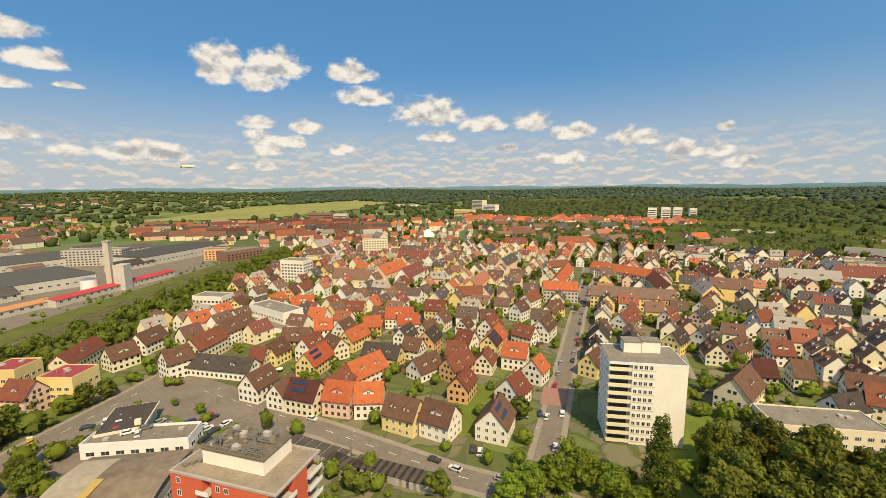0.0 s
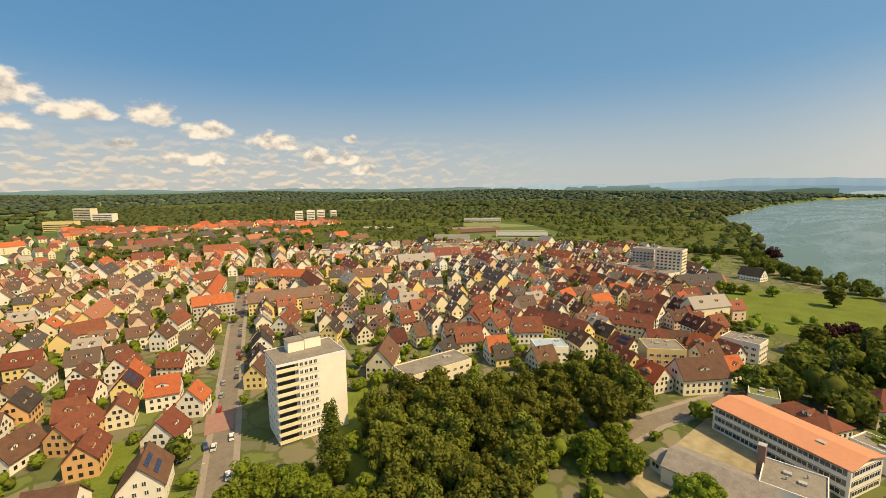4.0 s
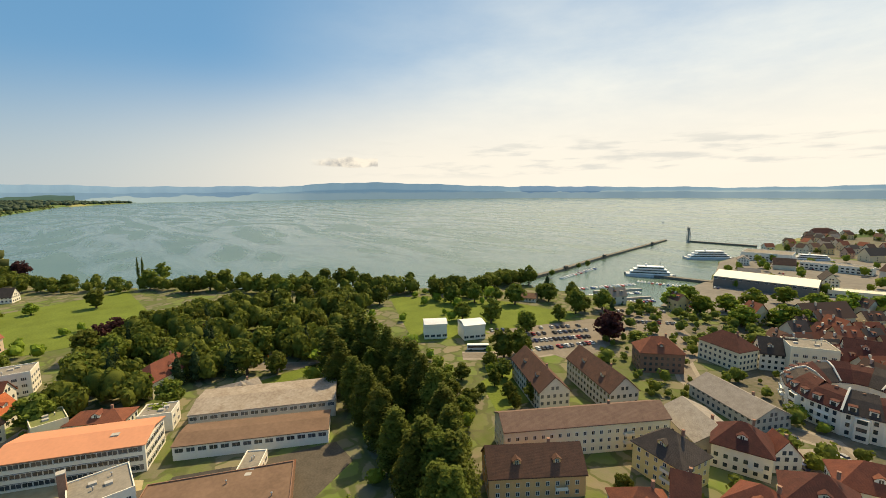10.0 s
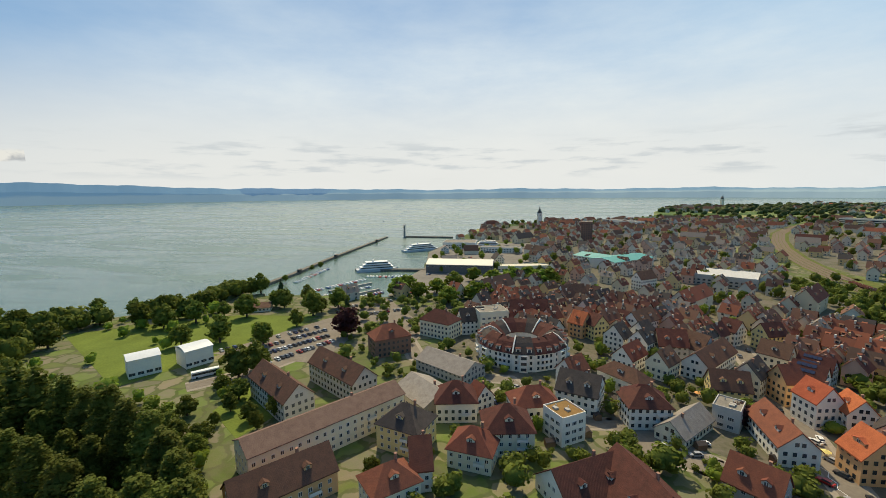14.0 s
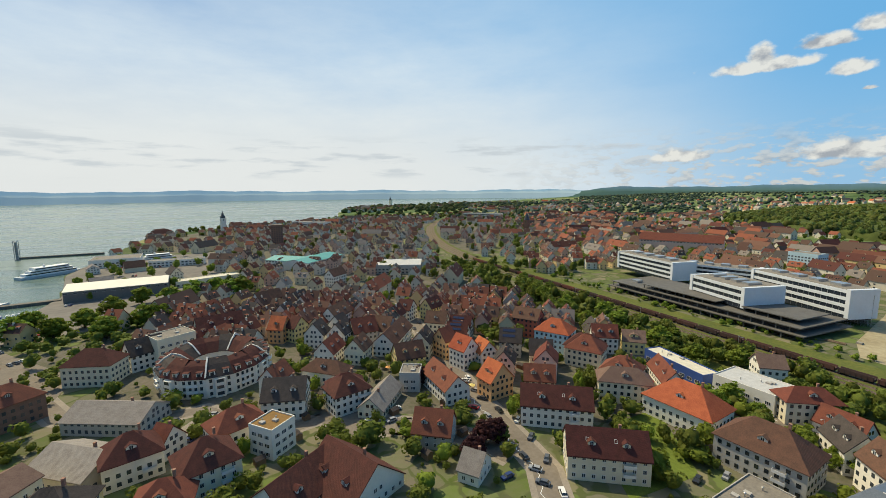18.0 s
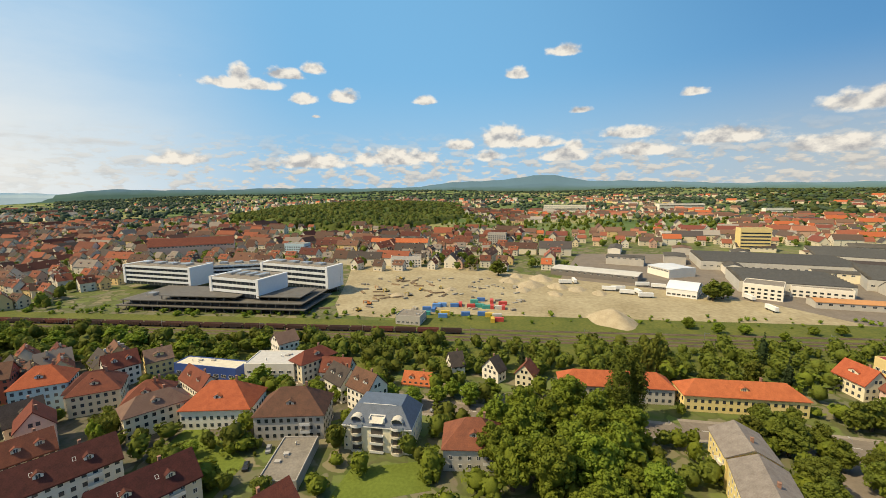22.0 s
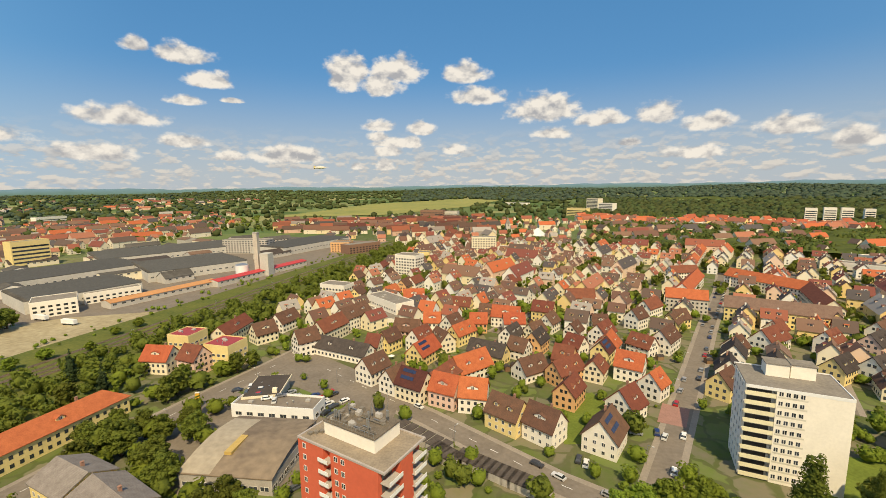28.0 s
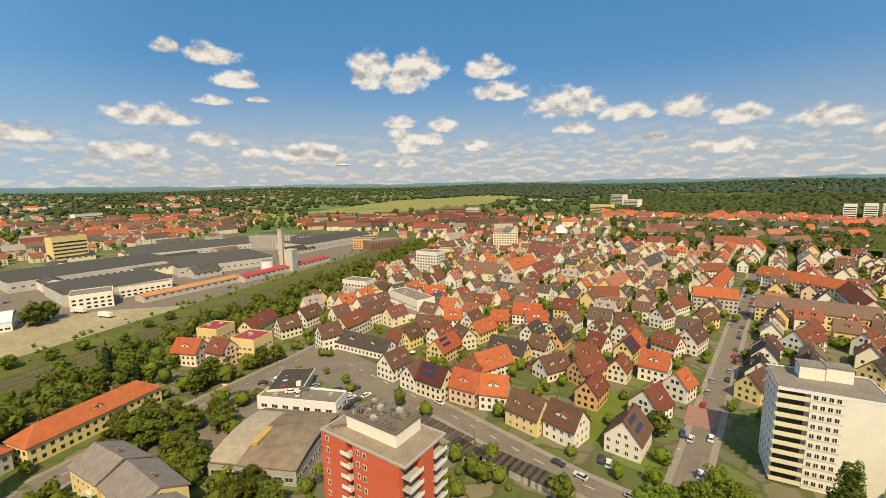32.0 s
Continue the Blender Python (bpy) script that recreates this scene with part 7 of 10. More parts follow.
# ---- ring-shaped white block with a dark mansard ----
def ring_block(x, y, r1, r0, h, label):
    """A round block of flats: each segment a piece of wall and mansard, with white dormers, bays and balconies."""
    FOOTPRINTS.append((x, y, r1 + 2))
    ob = thing("apartment_building", label, "building", x, y, 0, 8)
    n = 14
    k = 2 * math.pi / n
    P = lambda r, i, z: (r * math.cos(i * k), r * math.sin(i * k), z)
    half = math.pi / n
    for i in range(n):
        w = Mesh()
        w.face(P(r1, i, -0.4), P(r1, i + 1, -0.4), P(r1, i + 1, h), P(r1, i, h)).face(P(r0, i + 1, -0.4), P(r0, i, -0.4), P(r0, i, h), P(r0, i + 1, h))
        w.face(P(r0, i, h), P(r1, i, h), P(r1, i + 1, h), P(r0, i + 1, h))
        part("wall", w, WALL["w"], ob)
        a, b, t = r1 + 0.5, r0 - 0.4, (r1 - r0) * 0.28
        prof = [(a, h - 0.1), (a, h + 0.15), (r1 - t, h + 4.2), ((r1 + r0) / 2, h + 5.6 + 0.7 * (i % 2)), (r0 + t, h + 4.2), (b, h + 0.15), (b, h - 0.1)]
        m = Mesh()
        for (q0, z0), (q1, z1) in zip(prof, prof[1:]):
            m.face(P(q0, i, z0), P(q0, i + 1, z0), P(q1, i + 1, z1), P(q1, i, z1))
        part("roof", m, ROOF["m" if i % 3 else "d"], ob)
        at = pose(0, 0, 0, 0, 0, math.degrees((i + 0.5) * k) + 90)
        rad = r1 * math.cos(half)
        if i % 3 == 0:
            fw = Mesh()
            u = Vector((-math.sin(i * k), math.cos(i * k), 0)) * 0.3
            top = [Vector(P(q, i, z + 0.6)) for q, z in prof[1:-1]]
            for p0, p1 in zip(top, top[1:]):
                fw.face(p0 - u, p1 - u, p1 + u, p0 + u)
                for sg in (-1, 1):
                    fw.face(p0 + u * sg, p1 + u * sg, p1 + u * sg - Vector((0, 0, 1.4)), p0 + u * sg - Vector((0, 0, 1.4)))
            part("fire_wall", fw, WALL["w"], ob, "white fire wall across the roof")
        for q in (-2.6, 2.6):
            d = part("dormer", Mesh().box(q - 1.1, -rad + 0.3, h + 0.1, q + 1.1, -rad + 3.4, h + 2.5), WALL["w"], ob, at=at)
            part("dormer_roof", Mesh().box(q - 1.3, -rad + 0.05, h + 2.5, q + 1.3, -rad + 3.5, h + 2.7), ROOF["m"], d)
            part("window", Mesh().box(q - 0.7, -rad + 0.24, h + 0.7, q + 0.7, -rad + 0.32, h + 2.1), GLASS, d)
        g = Mesh()
        for f in range(3):
            for q in (-3.4, -1.1, 1.1, 3.4):
                g.box(q - 0.55, -rad - 0.04, 0.9 + 2.75 * f, q + 0.55, -rad + 0.1, 2.4 + 2.75 * f)
        part("glazing", g, GLASS, ob, at=at)
        if i % 2:
            bay = part("bay", Mesh().prism([(-1.8, -rad - 1.5), (1.8, -rad - 1.5), (2.4, -rad + 0.2), (-2.4, -rad + 0.2)], -0.3, h - 0.6), WALL["w"], ob, at=at)
            g = Mesh()
            for f in range(3):
                g.box(-1.3, -rad - 1.55, 0.9 + 2.75 * f, 1.3, -rad - 1.4, 2.3 + 2.75 * f)
            part("glazing", g, GLASS, bay)
        else:
            for f in range(1, 3):
                part("balcony", Mesh().box(-2, -rad - 1.3, 2.75 * f, 2, -rad, 2.75 * f + 0.2).box(-2, -rad - 1.35, 2.75 * f + 0.2, 2, -rad - 1.25, 2.75 * f + 1.1), WHITE, ob, at=at)
        part("chimney", Mesh().box(-0.5, -(r0 + r1) / 2 - 0.4, h + 4, 0.5, -(r0 + r1) / 2 + 0.4, h + 6), STONE, ob, at=at)


ring_block(20, -216, 23.5, 9.5, 8.6, "round white block of flats with a maroon mansard full of dormers")

# ---- villa with a blue-grey mansard ----
def villa(x, y, turn, L, W):
    FOOTPRINTS.append((x, y, math.hypot(L, W) * 0.46))
    ob = thing("villa", "cream villa with a blue-grey mansard, barrel dormers and stacked balconies", "villa", x, y, 0, turn)
    BLUE = mat("blue_grey_slate", (0.13, 0.16, 0.21), 0.45, 0.3, 0.5)
    SHELL = mat("pale_dormer_metal", (0.62, 0.58, 0.5), 0.45, 0.15, 0.3)
    e, h = 8.6, 14.6
    part("wall", Mesh().box(-L / 2, -W / 2, -0.4, L / 2, W / 2, e), WALL["c"], ob)
    part("cornice", Mesh().box(-L / 2 - 0.45, -W / 2 - 0.45, e, L / 2 + 0.45, W / 2 + 0.45, e + 0.3), FRAME, ob)
    part("roof", hip_roof(L, W, e + 0.3, h, 0.3, 0.5), BLUE, ob)
    part("ridge_flashing", Mesh().box(-L / 4, -W / 4 - 0.15, h - 0.05, L / 4, -W / 4 + 0.05, h + 0.1), FRAME, ob)
    for q in (-L * 0.3, L * 0.3):
        # barrel dormer over a column of rounded balconies
        arc = [(q + 2.0 * math.cos(math.pi * k / 8), e + 2.2 + 1.5 * math.sin(math.pi * k / 8)) for k in range(9)]
        m = Mesh()
        for (x0, z0), (x1, z1) in zip(arc, arc[1:]):
            m.face((x0, -W / 2 - 0.5, z0), (x0, -W / 2 + 4.5, z0), (x1, -W / 2 + 4.5, z1), (x1, -W / 2 - 0.5, z1))
            m.face((x0, -W / 2 - 0.5, z0 - 0.25), (x0, -W / 2 - 0.5, z0), (x1, -W / 2 - 0.5, z1), (x1, -W / 2 - 0.5, z1 - 0.25))
        m.box(q - 2.0, -W / 2 + 0.3, e, q - 1.8, -W / 2 + 4.5, e + 2.3).box(q + 1.8, -W / 2 + 0.3, e, q + 2.0, -W / 2 + 4.5, e + 2.3)
        d = part("dormer", m, SHELL, ob, "pale barrel-shaped dormer")
        part("dormer_glass", Mesh().box(q - 1.8, -W / 2 + 0.5, e + 0.3, q + 1.8, -W / 2 + 0.6, e + 3.2), GLASS, d)
        for k in range(4):
            z = 0.2 + 2.85 * k
            plan = [(q + 2.1 * math.cos(math.pi * (1 + j / 8)), -W / 2 + 1.5 * math.sin(math.pi * (1 + j / 8))) for j in range(9)]
            rail = Mesh().prism(plan, z - 0.12, z + 0.08)
            for (x0, y0), (x1, y1) in zip(plan, plan[1:]):
                rail.face((x0, y0, z + 0.08), (x1, y1, z + 0.08), (x1, y1, z + 0.8), (x0, y0, z + 0.8))
            b = part("balcony", rail, SHELL if k < 3 else FRAME, ob)
            if k < 3:
                part("balcony_window", Mesh().box(q - 1.6, -W / 2 - 0.05, z + 0.15, q + 1.6, -W / 2 + 0.05, z + 2.3), DARKGLASS, b)
        for sx in (-2.05, 2.05):
            part("column", Mesh().cyl(q + sx, -W / 2 - 0.15, -0.3, e, 0.16, 0.16, 8), WALL["c"], ob)
    for k in range(3):
        z = 2.9 * k + 0.3
        b = part("balcony", Mesh().box(-2.3, -W / 2 - 1.3, z, 2.3, -W / 2, z + 0.18).box(-2.3, -W / 2 - 1.35, z + 0.18, 2.3, -W / 2 - 1.27, z + 0.95), FRAME, ob)
        part("balcony_window", Mesh().box(-2.0, -W / 2 - 0.05, z + 0.2, 2.0, -W / 2 + 0.05, z + 2.3), DARKGLASS, b)
        for q in (-L * 0.46, L * 0.46):
            part("window", WIN_SMALL, None, ob, at=pose(q, -W / 2 - 0.02, z + 0.9))
        windows_on(ob, "c", W / 2, L / 2 + 0.02, [z + 0.8], 3.2, WIN)
    d = part("roof_terrace", Mesh().box(-2.6, -W / 2 + 0.2, e + 0.3, -2.3, -W / 2 + 3.6, e + 3.2).box(2.3, -W / 2 + 0.2, e + 0.3, 2.6, -W / 2 + 3.6, e + 3.2).box(-2.6, -W / 2 + 1.6, e + 3.2, 2.6, -W / 2 + 4.4, e + 3.5), FRAME, ob)
    part("terrace_glass", Mesh().box(-2.3, -W / 2 + 1.9, e + 0.3, 2.3, -W / 2 + 2.0, e + 3.2), GLASS, d)
    part("awning", Mesh().along_x([(-W / 2 - 0.6, e + 1.7), (-W / 2 - 0.6, e + 1.8), (-W / 2 + 1.9, e + 3.1), (-W / 2 + 1.9, e + 3.0)], -2.2, 2.2), SHELL, d)
    for i in range(4):
        part("skylight", Mesh().box(-2.1 + i * 1.1, -W / 2 + 2.6, e + 3.52, -1.25 + i * 1.1, -W / 2 + 4.0, e + 3.62), WHITE, ob)


villa(-133.2, -34.3, 86, 22.8, 16.0)
BLUECLAD = mat("blue_cladding", (0.05, 0.1, 0.32), 0.5, 0.15, 0.4)
flat_block(-177.5, -127.4, 83, 33.3, 9.0, 5.5, BLUECLAD, "warehouse", "long blue warehouse with a cream flat roof", sides="a", step=4, data=WIN_BAND, roof=mat("cream_roof", (0.7, 0.64, 0.5), 0.8))
flat_block(-179.8, -96.7, 94, 22.4, 16.0, 8, "w", "workshop", "white two-storey workshop with a grey roof", sides="ac", step=3.6, roof=mat("light_roof", (0.55, 0.54, 0.52), 0.8))
flat_block(-115.4, -59.8, 96, 11.3, 22.0, 3.2, CONC, "garage_row", "low concrete garages with a flat grey roof", sides="")
flat_block(-1.6, -143.4, 131, 10.2, 10.0, 10, "w", "house", "white cube house with a planted brown flat roof", sides="ac", step=2.8, roof=mat("planted_roof", (0.26, 0.15, 0.05), 0.95, 0.3))
flat_block(-58.8, -166.6, 153, 8.6, 10.0, 8, "g", "house", "grey flat-roofed house with skylight domes", sides="ac")
flat_block(41.7, -247.2, -150, 17.7, 14.0, 14, "c", label="cream apartment block of four storeys", sides="ac", step=3.4)

# ---- office complex ----
BAND = mat("white_metal_band", (0.74, 0.76, 0.78), 0.4, 0.08, 0.1)
SMOKE = mat("smoked_glass", (0.035, 0.045, 0.06), 0.12, 0.3, 0.1, spec=0.6)


def office(x, y, turn, L, W, h, z0=0.0, floors=4):
    ob = thing("office_building", "modern office building with white bands and dark ribbon windows", "office", x, y, 0, turn)
    part("glazing", Mesh().box(-L / 2 + 0.4, -W / 2 + 0.4, z0 - 0.4, L / 2 - 0.4, W / 2 - 0.4, h - 0.5), SMOKE, ob)
    fh = (h - z0) / floors
    for k in range(floors):
        z = z0 + fh * k + fh * 0.55
        part("white_band", Mesh().box(-L / 2, -W / 2, z, L / 2, W / 2, z + fh * 0.45), BAND, ob)
    part("end_panel", Mesh().along_x([(-W / 2 - 0.3, z0), (W / 2, z0), (W / 2, h + 0.4), (-W / 2 - 0.3, h + 0.4)], L / 2 - 2.2, L / 2 + 0.3), BAND, ob)
    part("end_panel", Mesh().along_x([(-W / 2 - 0.3, z0), (W / 2, z0), (W / 2, h + 0.4), (-W / 2 - 0.3, h + 0.4)], -L / 2 - 0.3, -L / 2 + 2.2), BAND, ob)
    part("roof", Mesh().box(-L / 2 + 2.6, -W / 2 + 0.6, h, L / 2 - 2.6, W / 2 - 0.6, h + 0.2), FLATROOF, ob)
    for i in range(4):
        part("roof_unit", Mesh().box(-L * 0.35 + i * L * 0.2, -W * 0.2, h + 0.2, -L * 0.35 + i * L * 0.2 + L * 0.1, W * 0.15, h + 1.8), METAL, ob)
    for i in range(int(L / 4)):
        part("mullion", Mesh().box(-L / 2 + 2 + i * 4, -W / 2 + 0.3, z0, -L / 2 + 2.15 + i * 4, -W / 2 + 0.42, h - 0.5), METAL, ob)
    return ob


office(-342.9, -278.7, 79, 74.4, 24.0, 22, 6)
office(-301.0, -179.2, 75, 46.4, 30.0, 22, 9, 3)
office(-346.4, -158.1, 72, 72.1, 20.0, 23, 5, 4)
office(-365.5, -233.3, 110, 62.2, 18.0, 19, 5, 4)
DARKCONC = mat("dark_plinth", (0.15, 0.14, 0.125), 0.7, 0.35, 0.2)
pl_ = thing("office_plinth", "dark unfinished base storeys of the office complex, open between slabs", "office", -296.4, -194.4, 0, 88)
# dark box behind the slabs: shade of the open storeys put into its colour
part("core", Mesh().box(-66, -18, -0.4, 66, 20, 7.0), mat("dark_felt_and_recess", (0.08, 0.065, 0.055), 0.9, 0.3, 0.2), pl_)
for k, (x0, y0, x1, y1, zz) in enumerate(((-72.8, -24, 72.8, 24, 3.4), (-70, -22, 70, 24, 7.0), (-40, -20, 20, 10, 10.2), (34, -16, 66, 14, 10.2))):
    part("slab", Mesh().box(x0, y0, zz, x1, y1, zz + 0.6), DARKCONC, pl_)
    for i in range(int((x1 - x0) / 7)):
        part("column", Mesh().box(x0 + 1 + i * 7, y0 + 0.6, zz - 3.5, x0 + 1.5 + i * 7, y0 + 1.1, zz), DARKCONC, pl_)
for i in range(6):
    part("roof_unit", Mesh().box(-60 + i * 21, -10 + 5 * (i % 2), 7.6, -54 + i * 21, -4 + 5 * (i % 2), 9.4), METAL, pl_)
scaf = Mesh()
ox, oy, oturn, oL, oW = -346.0, -132.7, 129, 10.9, 22.0
for i in range(8):
    for j in range(8):
        scaf.box(-oL / 2 + i * oL / 7 - 0.05, -oW / 2 + j * oW / 7 - 0.05, -0.2, -oL / 2 + i * oL / 7 + 0.05, -oW / 2 + j * oW / 7 + 0.05, 20)
sc = thing("scaffolding", "grey scaffolding round the unfinished end of the offices", "scaffolding", ox, oy, 0, oturn)
part("posts", scaf, METAL, sc)
for k in range(9):
    part("deck", Mesh().box(-oL / 2, -oW / 2, 2.1 * k + 1.8, oL / 2, oW / 2, 2.1 * k + 1.95), mat("scaffold_board", (0.2, 0.17, 0.13), 0.9), sc)
flat_block(-459.6, -87.3, 98, 33.0, 16.0, 12, "w", label="white terraced apartment building", sides="ac", step=3.2)
flat_block(-503.7, -232.7, 86, 26.4, 16.0, 20, "l", "office_building", "grey-blue glass office block", sides="ac", step=3.0)
flat_block(-628.7, 17.7, 81, 26.6, 14.0, 20, "g", label="tall grey apartment block with flat roof", sides="ac", step=3.2)
shed(-591.9, -120.9, 84, 83.6, 14.0, 11, 16, ROOF["o"], WALL["c"], "barracks_building", "long pale building with a red tiled roof", win="a", step=3.4)
shed(-520.7, -383.9, 119, 98.1, 20.0, 16, 25, ROOF["r"], WALL["p"], "school_building", "large old building with a tall red roof", win="a", step=4)
flat_block(-586.9, 0.1, 60, 68.6, 20.0, 6, "g", "sports_hall", "low sports hall with a curved grey roof", sides="a", step=4)

# ---- building site ----
CONT = paint_mat("container_paint", [(0.05, 0.15, 0.4), (0.6, 0.4, 0.05), (0.05, 0.3, 0.25), (0.5, 0.48, 0.44), (0.5, 0.06, 0.05), (0.1, 0.25, 0.55)], 0.6)
pl = [(-3 + 0.25 * k, -1.22 - (0.06 if k % 2 else 0)) for k in range(25)] + [(3 - 0.25 * k, 1.22 + (0.06 if k % 2 else 0)) for k in range(25)]
box_m = Mesh().prism(pl, 0, 2.55)
box_m = box_m.data("body", CONT)
door_m = Mesh().box(3.0, -1.1, 0.1, 3.05, -0.03, 2.45).box(3.0, 0.03, 0.1, 3.05, 1.1, 2.45).data("door", CONT)
crng = random.Random(6)
MACHINE = paint_mat("machine_paint", [(0.5, 0.17, 0.04), (0.55, 0.36, 0.05), (0.3, 0.27, 0.22), (0.5, 0.42, 0.2)], 0.6)
for x, y in [(-289, -41), (-287, -36), (-278, -40), (-298, -35), (-300, -31), (-299, -22), (-302, -18), (-298, -10), (-310, -8), (-299, -4), (-296, 1), (-297, 5), (-295, 10), (-296, 13), (-279, -2), (-277, 3), (-275, 8), (-267, 9), (-266, 5), (-278, -13), (-280, -27), (-273, -28), (-271, -42), (-306, 13), (-312, 5), (-316, -3)]:
    c = thing("container", "painted steel site container on the sand", "container", x, y, 0.05, 90 + crng.choice((0, 0, 4, 90)), "containers of the building site")
    part("body", box_m, None, c), part("door", door_m, None, c)
def mound(x, y, w, h, seed):
    """A tipped cone of soil with a rounded top and an uneven foot."""
    rg = random.Random(seed)
    m = Mesh()
    k, rings = 28, [(1.0, 0.0), (0.82, 0.2), (0.6, 0.46), (0.38, 0.72), (0.2, 0.9), (0.07, 0.98)]
    wob = [1 + 0.12 * math.sin(2 * 6.283 * j / k + seed) + 0.07 * math.sin(5 * 6.283 * j / k) + rg.uniform(-0.03, 0.03) for j in range(k)]
    for r, z in rings:
        m.v += [(w * r * wob[j] * math.cos(6.2832 * j / k), w * 0.85 * r * wob[j] * math.sin(6.2832 * j / k), h * z + rg.uniform(-0.03, 0.03) * h - (0.3 if z == 0 else 0)) for j in range(k)]
    m.v.append((0, 0, h))
    for q in range(len(rings) - 1):
        m.f += [(q * k + j, q * k + (j + 1) % k, (q + 1) * k + (j + 1) % k, (q + 1) * k + j) for j in range(k)]
    q = (len(rings) - 1) * k
    m.f += [(q + j, q + (j + 1) % k, len(m.v) - 1) for j in range(k)]
    m.m = [0] * len(m.f)
    me = m.data("spoil_mound", mat("tipped_soil", (0.46, 0.39, 0.27), 0.95, 0.3, 0.25, bump=0.5, col2=(0.33, 0.27, 0.18)))
    for p in me.polygons:
        p.use_smooth = True
    ob = tagged(new("spoil_mound", me), "pale mound of tipped soil on the building site", "mound", "mounds on the building site")
    ob.matrix_basis = pose(x, y, 0.05)


for i, (px, py, w, h) in enumerate(((-272.0, 81.1, 17, 8), (-341.0, 56.2, 8, 2.5), (-353.6, 31.8, 9, 2.5), (-358.0, 77.2, 10, 2.5))):
    mound(px, py, w, h, i)
flat_block(-262.6, -47.6, 81, 16.2, 14.0, 5.5, "g", "site_office", "two-storey grey site office of stacked cabins", sides="ac", step=3)
for x, y in [(-301, -86), (-348, -90), (-390, -80), (-347, -54), (-356, -38), (-284, -89), (-329, -60), (-342, -82)]:
    e = thing("excavator", "small excavator on the sand", "excavator", x, y, 0.05, crng.uniform(0, 360), "machines on the building site")
    part("tracks", Mesh().box(-1.8, -1.3, 0, 1.8, -0.7, 0.8).box(-1.8, 0.7, 0, 1.8, 1.3, 0.8), TYRE, e)
    part("cab", Mesh().box(-1.6, -1.1, 0.8, 1.2, 1.1, 1.9).box(0, -1.1, 1.9, 1.2, 0.1, 2.8), MACHINE, e)
    part("arm", Mesh().along_x([(-0.2, 1.4), (0.2, 1.4), (0.2, 3.2), (-0.2, 3.2)], 1.2, 1.7).box(1.5, -0.2, 2.9, 4.4, 0.2, 3.2).box(4.1, -0.2, 0.8, 4.5, 0.2, 3.0), MACHINE, e)
for i, (px, py, w, h) in enumerate(((-372, 40, 14, 4.5), (-388, 22, 11, 3.5), (-365, 62, 10, 4), (-398, 52, 13, 4.5), (-410, 30, 9, 3), (-345, 92, 8, 2.6), (-352, -30, 7, 2), (-330, -70, 8, 2.2))):
    mound(px, py, w, h, i + 10)
TIMBER = mat("stacked_timber", (0.3, 0.22, 0.14), 0.9, 0.35, 0.8, rnd=0.35)
beams = [Mesh().box(-4.5 + 0.2 * (j % 2), -1.2 + 0.5 * j, 0, 4.5 - 0.3 * (j % 3), -0.78 + 0.5 * j, 0.5 + 0.25 * (j % 3)).data("beam", TIMBER) for j in range(5)]
for k in range(22):
    b = thing("timber_stack", "stack of timber and formwork on the sand", "timber", crng.uniform(-395, -285), crng.uniform(-118, -30), 0.05, crng.uniform(0, 180), "timber stacks on the building site")
    for beam in beams:
        part("beam", beam, None, b)
# rubble and pallets
for k in range(60):
    x, y = crng.uniform(-400, -290), crng.uniform(-110, 30)
    s = tagged(part("pallet", Mesh().box(-crng.uniform(1, 3), -1, 0, crng.uniform(1, 3), 1, crng.uniform(0.5, 1.6)), mat("stacked_material", (0.33, 0.3, 0.25), 0.9, 0.3, rnd=0.3)), "loaded pallet of building material on the sand", "pallet", "pallets on the building site")
    s.matrix_basis = pose(x, y, 0.05, 0, 0, crng.uniform(0, 180))

# ---- factory ----
GREYROOF = mat("factory_roof", (0.125, 0.118, 0.108), 0.95, 0.4, 0.05, spec=0.05)


def saw_hall(x, y, turn, L, W, h, n, label, glass=True):
    """A works hall with a saw-tooth roof of n bays."""
    ob = thing("factory_hall", label, "factory", x, y, 0, turn)
    part("wall", Mesh().box(-L / 2, -W / 2, -0.4, L / 2, W / 2, h), mat("factory_wall", (0.55, 0.53, 0.48), 0.9, 0.2, 0.1), ob)
    s = W / n
    for k in range(n):
        y0 = -W / 2 + k * s
        r = part("roof_bay", Mesh().along_x([(y0, h), (y0 + s, h), (y0 + s * 0.95, h + 0.3), (y0 + s * 0.22, h + 2.2), (y0, h + 0.2)], -L / 2 + 0.1, L / 2 - 0.1), GREYROOF, ob)
        part("rooflight", Mesh().along_x([(y0 + 0.1, h + 0.5), (y0 + s * 0.2, h + 2.1), (y0 + s * 0.2 - 0.1, h + 2.15), (y0, h + 0.55)], -L / 2 + 2, L / 2 - 2), mat("rooflight_glass", (0.10, 0.105, 0.11), 0.5, spec=0.1), r)
    windows_on(ob, "a", L / 2, W / 2 + 0.02, [h * 0.4], 6.0, WIN_BAND)
    return ob


saw_hall(-375.1, 249.4, 71, 73.3, 60.0, 9, 10, "long factory hall with a saw-tooth roof")
saw_hall(-470.4, 295.1, 74, 133.3, 70.0, 9, 12, "large factory hall with a grey saw-tooth roof")
saw_hall(-379.0, 366.5, 60, 90.8, 80.0, 9, 13, "broad factory hall with rooflights")
saw_hall(-490.6, 451.9, 61, 171.5, 80.0, 9, 13, "distant factory hall with rooflights")
saw_hall(-352.2, 541.8, 78, 131.1, 60.0, 10, 10, "pale factory hall with rows of rooflights")
flat_block(-342.3, 213.9, 55, 25.0, 22.0, 11, "w", "factory_office", "white works office with ribbon windows", sides="ac", step=4, data=WIN_BAND)
